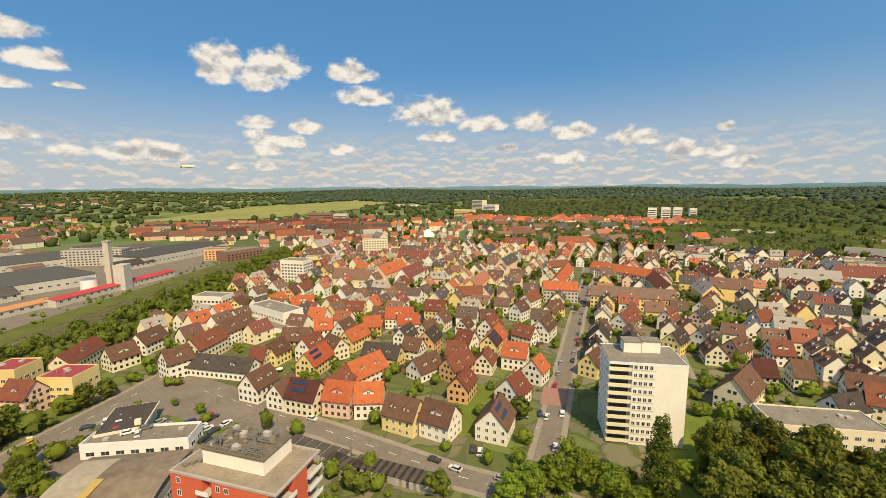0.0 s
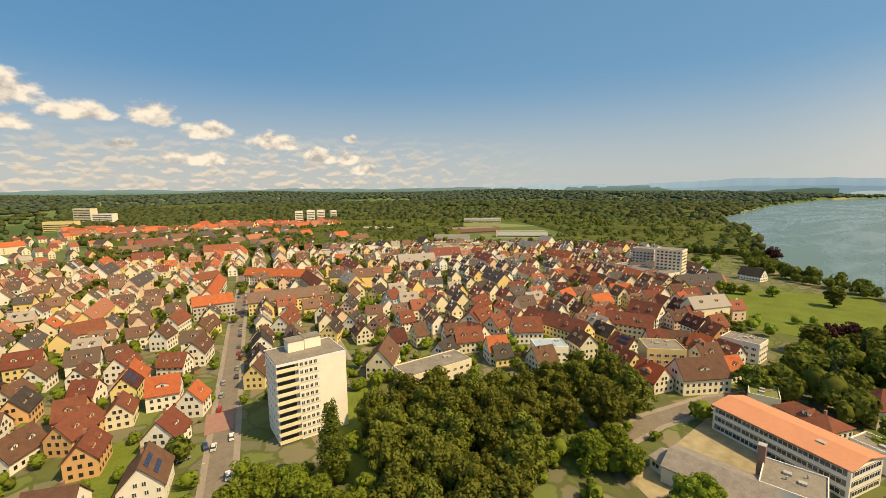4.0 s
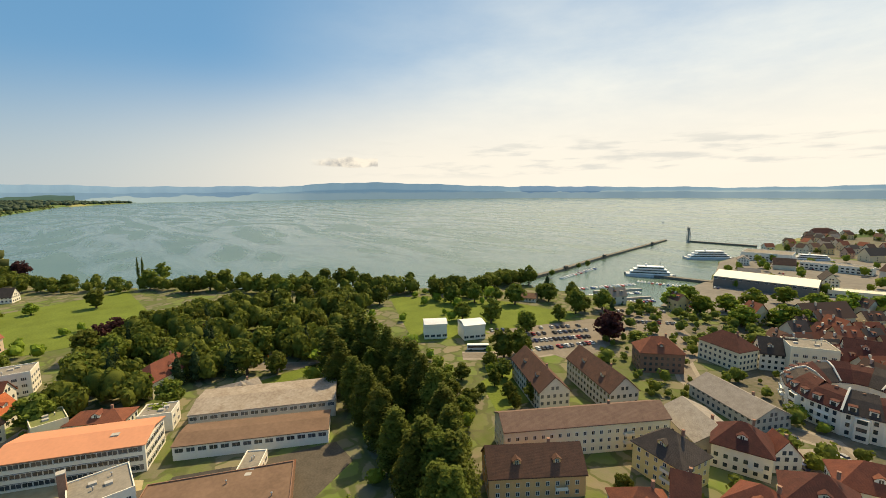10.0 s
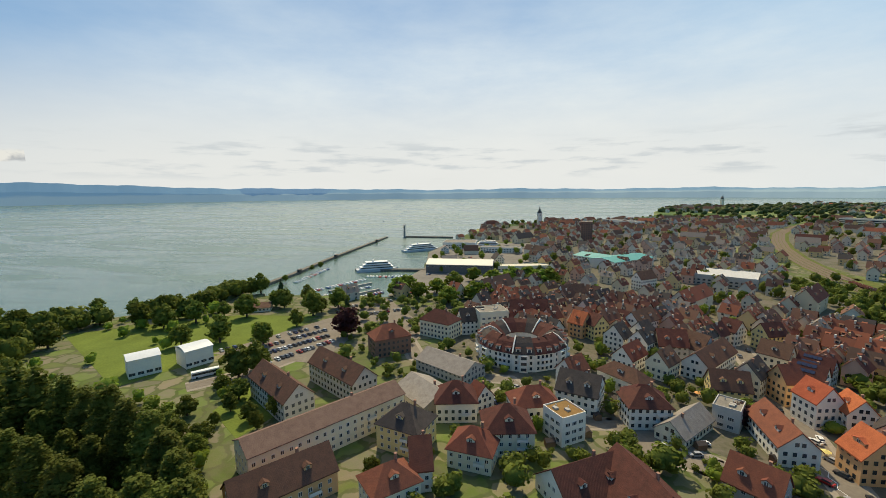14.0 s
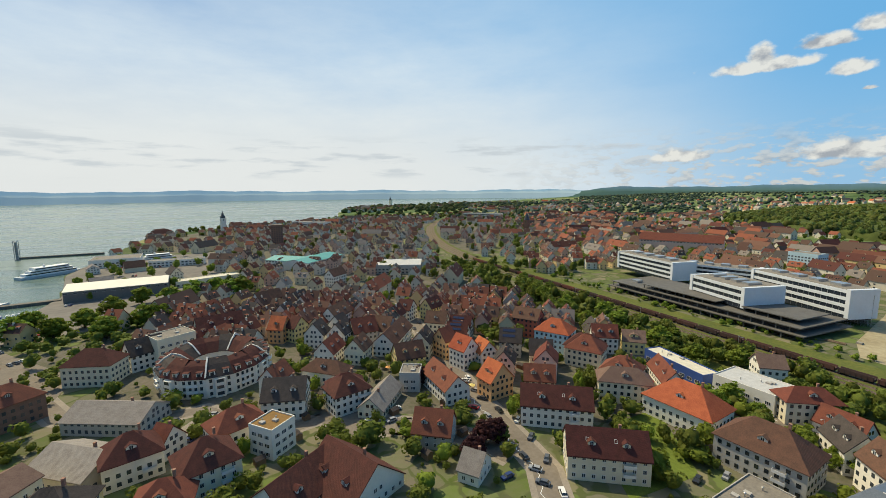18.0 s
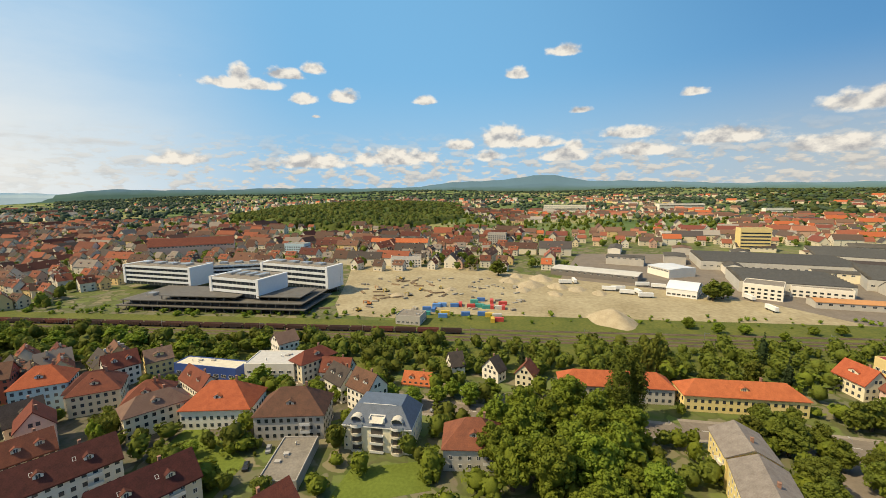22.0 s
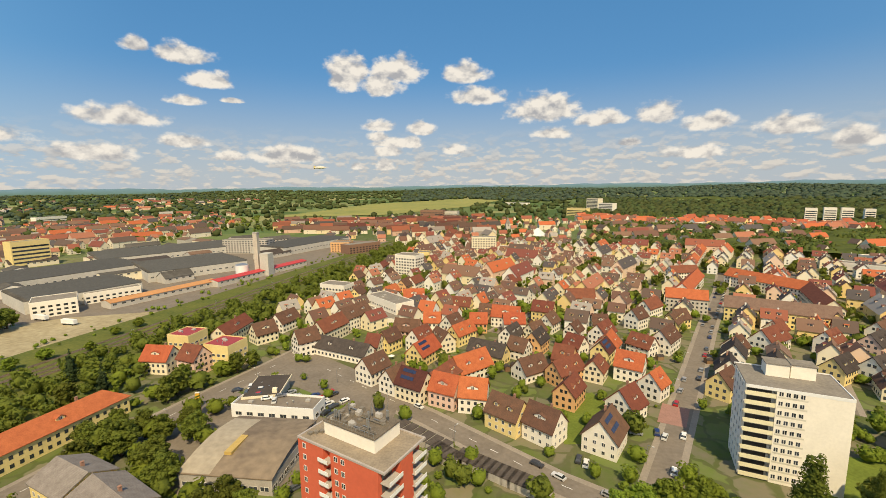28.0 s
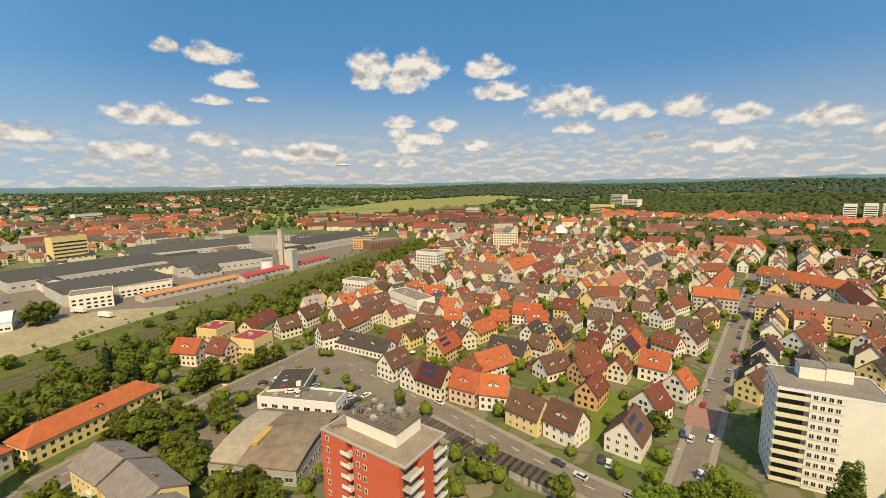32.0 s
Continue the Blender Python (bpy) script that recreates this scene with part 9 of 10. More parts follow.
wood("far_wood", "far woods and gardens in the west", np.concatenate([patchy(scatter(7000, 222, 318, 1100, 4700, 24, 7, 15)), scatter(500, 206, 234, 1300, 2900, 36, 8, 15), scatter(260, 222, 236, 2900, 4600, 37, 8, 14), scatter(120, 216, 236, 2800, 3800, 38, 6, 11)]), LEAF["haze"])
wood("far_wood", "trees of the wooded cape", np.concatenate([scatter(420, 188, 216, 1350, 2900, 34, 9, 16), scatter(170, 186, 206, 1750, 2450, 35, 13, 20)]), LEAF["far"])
leafy("near_wood", "wooded hill beyond the town", scatter(5200, 232, 275, 800, 2000, 25, 13, 22, only=WOODHILL), LEAF["near"], 36, 0.16, category="woodland")
leafy("garden_trees", "trees between the houses of the western town", scatter(2100, 212, 322, 420, 1400, 26, 5, 13, [SITE, WORKS, RAILZONE, RAILCURVE]), LEAF["broad"], 45, 0.2, category="trees")
leafy("garden_trees", "trees between the houses of the old town", scatter(900, 150, 224, 330, 1500, 27, 6, 12, [HARB, RAILCURVE]), LEAF["broad"], 45, 0.2, category="trees")
leafy("garden_trees", "trees between the houses of the northern quarter", scatter(1100, 318, 430, 330, 700, 28, 5, 10, [WORKS, RAILZONE]), LEAF["broad"], 60, 0.18, category="trees")
leafy("garden_trees", "trees among the houses behind the works", scatter(520, 322, 356, 600, 1180, 29, 6, 13, [WORKS, AIRFIELD, RAILZONE]), LEAF["near"], 50, 0.16, category="trees")
leafy("bushes", "bushes and young trees along the railway", [(random.uniform(-226, -184), random.uniform(-430, 600), 0, h, h * random.uniform(0.9, 1.3)) for h in [random.uniform(2.5, 9.5) for _ in range(900)]], LEAF["broad"], 150, 0.09)
leafy("bushes", "low bushes beside the tracks", [(random.uniform(-284, -262), random.uniform(-60, 600), 0, h, h * 1.3) for h in [random.uniform(1.0, 3.0) for _ in range(130)]], LEAF["fresh"], 60, 0.14)
trng = random.Random(12)


def plant(places, kind, h, group, spread=0.15, w=None):
    for i, (x, y) in enumerate(places):
        s = trng.uniform(1 - spread, 1 + spread)
        tree(x, y, kind, h * s, w * s if w else None, group, k=i)


plant([(81, 116), (93, 114), (104, 109), (113, 103), (122, 95), (126, 85), (79, 104), (90, 100), (99, 93), (108, 87), (113, 76), (68, 93), (77, 88), (87, 83), (95, 76), (101, 67), (63, 79), (72, 74), (80, 67), (87, 61), (55, 73), (62, 69), (71, 63), (78, 56), (85, 108), (98, 102), (110, 95), (118, 84), (92, 92), (104, 80), (84, 94), (75, 97), (97, 84), (120, 75)], "grove", 18.5, "grove below the tower block", 0.1, 14.5)
plant([(142, 83), (159, 80), (165, 70), (155, 55), (127, 70), (139, 61)], "olive", 19, "grove below the tower block", 0.08, 15)
plant([(126, 52), (115, 52), (114, 26), (104, 27)], "fresh", 12, "trees by the works")
plant([(57, 103)], "poplar", 27, "poplars below the tower block", 0.02, 11)
plant([(75, 112)], "poplar", 20, "poplars below the tower block", 0.02, 5)
plant([(24, 107), (31, 109), (39, 110), (46, 107), (17, 103), (49, 97), (50, 88), (57, 88), (30, 96), (36, 93)], "fresh", 10, "leafy trees along the lawn", 0.15, 10)
plant([(184, -87), (179, -92), (169, -92), (157, -92), (145, -91), (133, -89), (121, -86), (109, -83), (97, -77)], "poplar", 27, "row of tall poplars", 0.07, 17)
plant([(185, -85), (171, -85), (156, -84), (140, -81), (127, -79)], "poplar", 18, "row of tall poplars", 0.1, 12)
plant([(-140, 23), (-129, 13), (-123, 27), (-115, 16), (-111, 8), (-150, 30), (-147, 42), (-137, 36), (-132, 46), (-122, 40), (-113, 29), (-108, 18)], "fresh", 17, "tall trees behind the villas", 0.1, 15)
plant([(-158, 143), (-151, 134), (-124, 113), (-117, 109), (-128, 106)], "broad", 10, "street trees beside the car dealer", 0.15, 9)
plant([(-111, 41), (-106, 33), (-108, 47), (-99, 49), (-97, 36), (-98, 27)], "fresh", 11, "leafy garden trees", 0.12, 11)
plant([(-146, 14), (-136, 4), (-120, 3), (-117, 34), (-127, 34)], "fresh", 16, "tall trees behind the villas", 0.1, 14)
plant([(-147, 47), (-151, 54)], "poplar", 29, "poplars by the railway street", 0.05, 11)
plant([(-195, 79), (-182, 68)], "olive", 20, "poplars by the railway street", 0.05, 10)
plant([(-188, 17), (-209, 133), (-178, 124)], "conifer", 15, "dark conifers by the railway", 0.1)
plant([(-142, 95), (-137, 85), (-115, 91), (-107, 87), (-134, 96)], "broad", 12, "trees round the car dealer", 0.1, 12)
plant([(-158, -59), (-158, -52), (-164, -45), (-159, -19), (-164, -13), (-158, -6), (-159, -38), (-167, -97), (-158, -97), (-155, -28), (-163, 2), (-157, -68), (-164, -86)], "fresh", 8.5, "street trees along the railway street", 0.15, 9)
plant([(-149, 107), (-136, 106), (-142, 158), (-140, 166), (-150, 128), (-149, 96)], "broad", 10, "street trees by the main road", 0.12)
plant([(-160, 152), (-180, 94), (-184, 114), (-208, 108), (-188, 82), (-73, 80), (-85, 79), (-82, 84)], "broad", 10, "trees round the car dealer", 0.12)
plant([(122, -216)], "copper", 19, "copper beeches", 0.02, 18)
plant([(311, 1), (298, 8), (268, -42)], "copper", 13, "copper beeches", 0.05, 12)
plant([(597, 71)], "copper", 19, "copper beeches", 0.02, 18)
plant([(-71, -115), (-63, -167)], "copper", 9, "copper beeches", 0.05, 9)
plant([(516, -21), (516, -25)], "poplar", 22, "slim poplars by the shore", 0.03, 4)
plant([(465, -3), (493, -40), (453, -26), (408, -53), (408, -66), (408, -78), (401, -92), (368, -96), (372, -111), (371, -125), (365, -135), (369, -154), (353, -162), (347, -171), (320, -170), (275, -157), (291, -196), (259, -199), (243, -201), (232, -215), (403, 11), (348, -111), (341, -136)], "broad", 16, "trees along the lake shore", 0.15, 15)
PARK = [(208, 24), (252, 17), (309, -10), (332, -60), (304, -114), (277, -152), (190, -87), (215, -54), (202, -28), (196, -2)]
for i in range(44):
    while True:
        x, y = trng.uniform(min(p[0] for p in PARK), max(p[0] for p in PARK)), trng.uniform(min(p[1] for p in PARK), max(p[1] for p in PARK))
        if inside(PARK, x, y):
            break
    tree(x, y, trng.choice(("broad", "broad", "conifer", "olive", "broad", "conifer")), trng.uniform(13, 19), None, "trees of the shore park", k=i)
fillp = []
while len(fillp) < 190:
    x, y = trng.uniform(min(p[0] for p in PARK), max(p[0] for p in PARK)), trng.uniform(min(p[1] for p in PARK), max(p[1] for p in PARK))
    if inside(PARK, x, y):
        h = trng.uniform(10, 17)
        fillp.append((x, y, 0, h, h * 0.9))
leafy("park_trees", "close-grown trees of the shore park", fillp, LEAF["broad"], 420, 0.075, category="trees")
plant([(180, -76), (161, -72), (145, -70), (131, -68), (115, -65), (101, -62), (87, -58)], "poplar", 23, "row of tall poplars", 0.08, 15)
plant([(163, 72), (156, 58), (152, 77), (143, 59)], "olive", 18, "grove below the tower block", 0.08, 14)
plant([(129, 51), (119, 23), (120, 43), (118, 54)], "fresh", 11, "trees by the works", 0.1, 11)
plant([(325, -219), (286, -217), (263, -222), (248, -223), (225, -232), (253, -247), (209, -235), (247, -296), (207, -263), (198, -261), (194, -285), (165, -258), (159, -271), (163, -226), (166, -249), (205, -179), (188, -189), (161, -192), (143, -153), (139, -160)], "broad", 14, "trees of the harbour park", 0.25, 13)
plant([(228, -298), (145, -259)], "conifer", 14, "dark conifers of the harbour park", 0.05, 7)
plant([(131, -341), (130, -316), (111, -313), (102, -333), (93, -356), (82, -388), (62, -381), (46, -387), (32, -401), (21, -383), (68, -321), (59, -320), (84, -304), (12, -386)], "fresh", 15, "plane trees by the harbour", 0.12, 19)
plant([(122, -117), (124, -127), (110, -98), (112, -123), (105, -119), (53, -105)], "broad", 7, "garden trees between the flats", 0.2)
plant([(-67, -116), (-59, -109)], "copper", 9, "copper beeches", 0.05, 10)
plant([(-128, -355), (-121, -392), (-188, -414), (-209, -419), (-51, -522), (-75, -527)], "broad", 10, "town trees", 0.2)
plant([(-234, -333), (-209, -205), (-199, -185), (-196, -170), (-196, -153), (-210, -156), (-195, -131), (-207, -118), (-206, -104), (-191, -202), (-202, -235), (-202, -260), (-208, -282)], "fresh", 10, "trees along the railway cutting", 0.25, 13)
plant([(-203, -365), (-198, -332), (-202, -312)], "conifer", 11, "slim conifers along the railway", 0.15, 4)
grng = random.Random(31)
small = []
n = 0
while n < 240:
    a, r = grng.choice(((318, 425), (318, 425), (150, 235))), math.sqrt(grng.uniform(110 ** 2, 400 ** 2))
    az = radians(grng.uniform(*a))
    x, y = r * math.sin(az), r * math.cos(az)
    if x < -185 or (a[0] == 150 and x > 40) or (a[0] == 318 and (y < 150 - 0.35 * x and x < 60)) or math.hypot(x - 66, y - 137) < 24:
        continue
    if min((x - p) ** 2 + (y - q) ** 2 for p, q in HOUSES) < 56:
        continue
    small.append((x, y, 0, grng.uniform(4, 8.5), grng.uniform(4, 8)))
    n += 1
leafy("garden_trees", "small leafy trees in the back gardens", small, LEAF["fresh"], 420, 0.06, 17, category="trees")

BIG = np.array(HOUSES)
for seed, (a0, a1), cnt, leaf in ((1, (318, 430), 1300, "fresh"), (2, (150, 240), 1000, "broad"), (3, (150, 430), 700, "broad"), (4, (232, 318), 900, "fresh"), (5, (60, 140), 200, "fresh")):
    rg = np.random.default_rng(seed)
    az, r = np.radians(rg.uniform(a0, a1, cnt)), np.sqrt(rg.uniform(95 ** 2, 345 ** 2, cnt))
    x, y = r * np.sin(az), r * np.cos(az)
    d = np.sqrt(((x[:, None] - BIG[None, :, 0]) ** 2 + (y[:, None] - BIG[None, :, 1]) ** 2).min(1))
    FP = np.array(FOOTPRINTS)
    ok = (np.hypot(x[:, None] - FP[None, :, 0], y[:, None] - FP[None, :, 1]) - FP[None, :, 2]).min(1) > 1.5
    ok &= (d > (7.0 if seed < 4 else 11.0 if seed == 4 else 24.0)) & (x > -188) & ~in_lake(x, y) & (np.hypot(x - 66, y - 137) > 24)
    for pts, w in ((NORTH_ST, 6), (ROW_RD, 7), (TOWN_ST, 6), (MAIN_RD, 8), (RAIL_RD, 7)):
        for (x0, y0), (x1, y1) in zip(pts, pts[1:]):
            dx, dy = x1 - x0, y1 - y0
            t = np.clip(((x - x0) * dx + (y - y0) * dy) / (dx * dx + dy * dy), 0, 1)
            ok &= np.hypot(x - x0 - t * dx, y - y0 - t * dy) > w
    h = rg.uniform(1.3, 6.5, cnt) if seed < 3 else rg.uniform(3.5, 9, cnt)
    rows = np.stack([x, y, 0 * x, h, h * rg.uniform(0.9, 1.5, cnt)], 1)
    near = ok & (r < 200)
    leafy("garden_bushes", "hedges and bushes in the gardens", rows[near], LEAF[leaf], 170, 0.085, seed)
    leafy("garden_bushes", "hedges and bushes in the farther gardens", rows[ok & ~near], LEAF[leaf], 48, 0.15, seed)

# ---- parked cars ----
def car_row(x0, y0, x1, y1, n, turn, gap=0.2):
    for k in range(n):
        if trng.random() > gap:
            f = (k + 0.5) / n
            car(x0 + (x1 - x0) * f, y0 + (y1 - y0) * f, turn + trng.uniform(-3, 3))


for x, y, turn in ((-94, 146, 62), (-91, 144.5, 62), (-88, 143, 62), (-85, 141.5, 62), (-82, 140, 62), (-90, 150.5, 62), (-87, 149, 62), (-80, 145, 62), (-71, 134, -28), (-64, 131, -28)):
    car(x, y, turn)


def along(pts, side, n, gap=0.3):
    for (x0, y0), (x1, y1) in zip(pts, pts[1:]):
        d = Vector((x1 - x0, y1 - y0))
        m = max(1, int(n * d.length / 50))
        o = Vector((-d.y, d.x)).normalized() * side
        car_row(x0 + o.x, y0 + o.y, x1 + o.x, y1 + o.y, m, math.degrees(math.atan2(d.y, d.x)), gap)


along(NORTH_ST[1:5], -2.6, 5, 0.35), along(NORTH_ST[1:5], 2.6, 4, 0.5)
along(TOWN_ST, 3.0, 5, 0.4), along(TOWN_ST, -3.0, 4, 0.5)
along(ROW_RD[:4], 3.0, 3, 0.6), along(RAIL_RD, 3.4, 3, 0.5), along(MAIN_RD, -4.2, 2, 0.5)
for (x0, y0), (x1, y1), n in ((*[(26, -159), (18, -177)], 8), (*[(37, -168), (29, -181)], 5), (*[(-111, 150), (-92, 138)], 5), (*[(-87, 136), (-72, 132)], 5)):
    car_row(x0, y0, x1, y1, n, math.degrees(math.atan2(y1 - y0, x1 - x0)) + 90, 0.1)
for (x0, y0), (x1, y1) in (([(178, -177), (148, -228)]), ([(167, -173), (140, -224)]), ([(156, -171), (133, -215)]), ([(143, -168), (126, -207)]), ([(157, -270), (124, -303)]), ([(139, -254), (107, -281)])):
    car_row(x0, y0, x1, y1, 17, math.degrees(math.atan2(y1 - y0, x1 - x0)) + 90, 0.2)
for x, y, t in ((-69.8, 96.0, 60), (-113.9, -73.5, 20), (-123.0, -70.9, 20), (9.3, 128.2, 80), (11.3, 126.5, 80), (29.1, 147.7, 0), (36.2, 149.8, 80), (3.2, 118.5, 150)):
    car(x, y, t)

plant([(205, 27), (215, 22), (245, 16), (233, 7), (263, 3), (279, 14), (225, -38), (207, -46), (193, -14), (198, -57), (221, -26)], "broad", 14, "trees round the meadow", 0.2, 14)
plant([(333, 82), (368, 79), (304, 58), (288, 48), (272, 58), (384, 98), (310, 83), (307, 71)], "broad", 8, "trees round the meadow", 0.2, 10)
plant([(500, 114), (538, 133), (619, 161), (568, 120), (410, 47), (397, 81), (401, 73), (403, 64)], "fresh", 10, "trees round the meadow", 0.25, 12)
plant([(342, 69), (354, 78)], "copper", 8, "copper beeches", 0.1, 9)
house(*(473.9, 70.2, -110, 19.5, 11.0), 5.0, 9.5, "d", "w", "ac", "")
house(*(192.9, 7.5, -119, 18.9, 10.0), 3.6, 6.5, "r", "w", "ac", "h")
flat_block(179.1, -9.1, -113, 10.9, 9.0, 6.5, "w", "works_building", "small white works building with a dark flat roof", sides="ac", step=4)
sheet("sports_court", [(132, -30), (128, -41), (116, -36), (120, -26)], 0.085, mat("red_clay_court", (0.2, 0.085, 0.05), 0.95, 0.25, 0.2), "red-brown paved court", category="court")
sheet("yard", [(143, -9), (137, -24), (125, -19), (132, -1)], 0.08, mat("patched_tarmac", (0.07, 0.062, 0.055), 0.95, 0.4, 0.25), "dark patched tarmac of the works yard", category="yard")
flat_block(128.2, -27.0, -122, 6.2, 16.0, 3.4, "w", "shed", "narrow white shed with a dark flat roof", sides="c")
shed(128.0, 27.3, -115, 24.8, 9.0, 3.6, 5.0, ROOF["g"], WALL["w"], "shed", "low white outbuilding with a grey roof", win="a")
for x, y in [(110, -10), (112, -12), (105, -27), (123, -7), (116, 1), (118, 3)]:
    v = thing("roof_vent", "grey metal vent pipe standing on the works roof", "vent", x, y, 4.1, 0, "vents on the works roofs")
    part("pipe", Mesh().cyl(0, 0, -4.2, 1.6, 0.2, 0.2, 8), METAL, v)
    part("cowl", Mesh().cyl(0, 0, 1.6, 2.0, 0.38, 0.12, 8), METAL, v)
for k, (x, y) in enumerate([(206, -56), (205, -59), (203, -62)]):
    fl = thing("flag", "tall banner flag on a pole by the road", "flag", x, y, 0, 10, "flags by the road")
    part("pole", Mesh().cyl(0, 0, -0.3, 7, 0.06, 0.04, 6), METAL, fl)
    part("banner", Mesh().box(0.08, -0.02, 2.6, 1.4, 0.02, 6.8), mat(("orange_cloth", "white_cloth", "red_cloth")[k], ((0.7, 0.25, 0.03), (0.7, 0.7, 0.7), (0.6, 0.03, 0.04))[k], 0.8), fl)

# ---- street furniture ----
lamp_p = Mesh().cyl(0, 0, -0.3, 6.2, 0.09, 0.05, 6).box(-0.04, -1.3, 6.1, 0.04, 0, 6.2).data("pole", METAL)
lamp_h = Mesh().prism([(-0.16, -1.9), (0.16, -1.9), (0.12, -1.2), (-0.12, -1.2)], 6.08, 6.24).data("lamp_head", mat("lamp_head", (0.6, 0.6, 0.58), 0.4))


def lamps(pts, off, every=34):
    for (x0, y0), (x1, y1) in zip(pts, pts[1:]):
        d = Vector((x1 - x0, y1 - y0))
        o = Vector((-d.y, d.x)).normalized() * off
        for k in range(int(d.length / every)):
            f = (k + 0.5) * every / d.length
            lp = thing("street_lamp", "slim grey street lamp beside the kerb", "street lamp", x0 + d.x * f + o.x, y0 + d.y * f + o.y, 0, math.degrees(math.atan2(d.y, d.x)) + (0 if off > 0 else 180), "street lamps")
            part("pole", lamp_p, None, lp), part("lamp_head", lamp_h, None, lp)


lamps(NORTH_ST[:5], 5.0), lamps(ROW_RD, -5.2), lamps(MAIN_RD, 6.6), lamps(RAIL_RD, -5.8), lamps(TOWN_ST, 5.2)
gar_b = Mesh().box(-1.6, -2.9, -0.3, 1.6, 2.9, 2.4).data("body", CONC)
gar_r = Mesh().box(-1.66, -3.0, 2.4, 1.66, 3.0, 2.58).data("roof", mat("garage_felt", (0.11, 0.09, 0.075), 0.95, 0.4, 0.3))
gar_d = Mesh().box(-1.3, -2.96, 0.05, 1.3, -2.9, 2.1).data("garage_door", paint_mat("garage_door_paint", [(0.5, 0.48, 0.44), (0.3, 0.2, 0.13), (0.16, 0.22, 0.18), (0.62, 0.6, 0.55)], 0.6))


def garage(x, y, turn):
    g = thing("garage", "flat-roofed concrete garage with a felt roof", "garage", x, y, 0, turn, "garages")
    part("body", gar_b, None, g), part("roof", gar_r, None, g), part("garage_door", gar_d, None, g)


for (x0, y0), (x1, y1), n in ((*[(-36, 122), (-27, 117)], 4), (*[(-27, 120), (-1, 110)], 12), (*[(-52, 132), (-31, 122)], 6)):
    t = math.degrees(math.atan2(y1 - y0, x1 - x0))
    for k in range(n):
        garage(x0 + (x1 - x0) * (k + 0.5) / n, y0 + (y1 - y0) * (k + 0.5) / n, t + 180)
for x, y in [(-122, 135), (-117, 134), (-111, 134), (-106, 132), (-102, 131), (-119, 139), (-113, 138), (-102, 135)]:
    car(x, y, trng.choice((30, 120)), "cars on the parking deck", 4.62)
# back-garden sheds, trampolines and sunshades between the northern houses
srng = random.Random(77)
shed_b = Mesh().along_x([(-1.2, -0.2), (1.2, -0.2), (1.2, 2.0), (0, 2.7), (-1.2, 2.0)], -1.6, 1.6).data("wall", mat("shed_boards", (0.24, 0.14, 0.08), 0.9, 0.3, 1.5, rnd=0.3))
shed_r = roof_slab(3.2, 2.4, 2.0, 2.7, 0.2, 0.1).data("roof", ROOF["d"])
shade_p = Mesh().cyl(0, 0, 0, 2.3, 0.04, 0.03, 6).data("pole", METAL)
shade_c = Mesh().cyl(0, 0, 2.0, 2.7, 1.6, 0.05, 8).data("canopy", paint_mat("sunshade_cloth", [(0.75, 0.72, 0.62), (0.65, 0.3, 0.08), (0.6, 0.08, 0.06), (0.7, 0.6, 0.2)], 0.8))
spots = np.array(HOUSES)
n = 0
while n < 90:
    a = radians(srng.choice((srng.uniform(330, 420), srng.uniform(165, 232))))
    r = srng.uniform(120, 270)
    x, y = r * math.sin(a), r * math.cos(a)
    d = np.hypot(spots[:, 0] - x, spots[:, 1] - y).min()
    if not 8.0 < d < 13 or x < -185 or math.hypot(x - 66, y - 137) < 26 or y < 150 - 0.35 * x and y > 0 and x < 60:
        continue
    n += 1
    if n % 3:
        s = thing("garden_shed", "small wooden garden shed with a dark roof", "shed", x, y, 0, srng.choice((21, 111)), "sheds in the gardens")
        part("wall", shed_b, None, s), part("roof", shed_r, None, s)
    else:
        s = thing("sunshade", "open cloth sunshade in a garden", "sunshade", x, y, 0, 0, "sunshades in the gardens")
        part("pole", shade_p, None, s), part("canopy", shade_c, None, s)
shp = []
for (x0, y0), (x1, y1) in zip(SHORE[6:12], SHORE[7:13]):
    for k in range(26):
        f = trng.random()
        h = trng.uniform(8, 15)
        q = trng.uniform(6, 26)
        d = math.hypot(x1 - x0, y1 - y0)
        shp.append((x0 + (x1 - x0) * f + (y1 - y0) / d * q, y0 + (y1 - y0) * f - (x1 - x0) / d * q, 0, h, h * trng.uniform(0.8, 1.1)))
shp = [p for p in shp if not bool(in_lake(np.array([p[0]]), np.array([p[1]]))[0])]
if shp:
    leafy("shore_trees", "close-grown trees and bushes along the lake shore", shp, LEAF["broad"], 260, 0.09, category="trees")

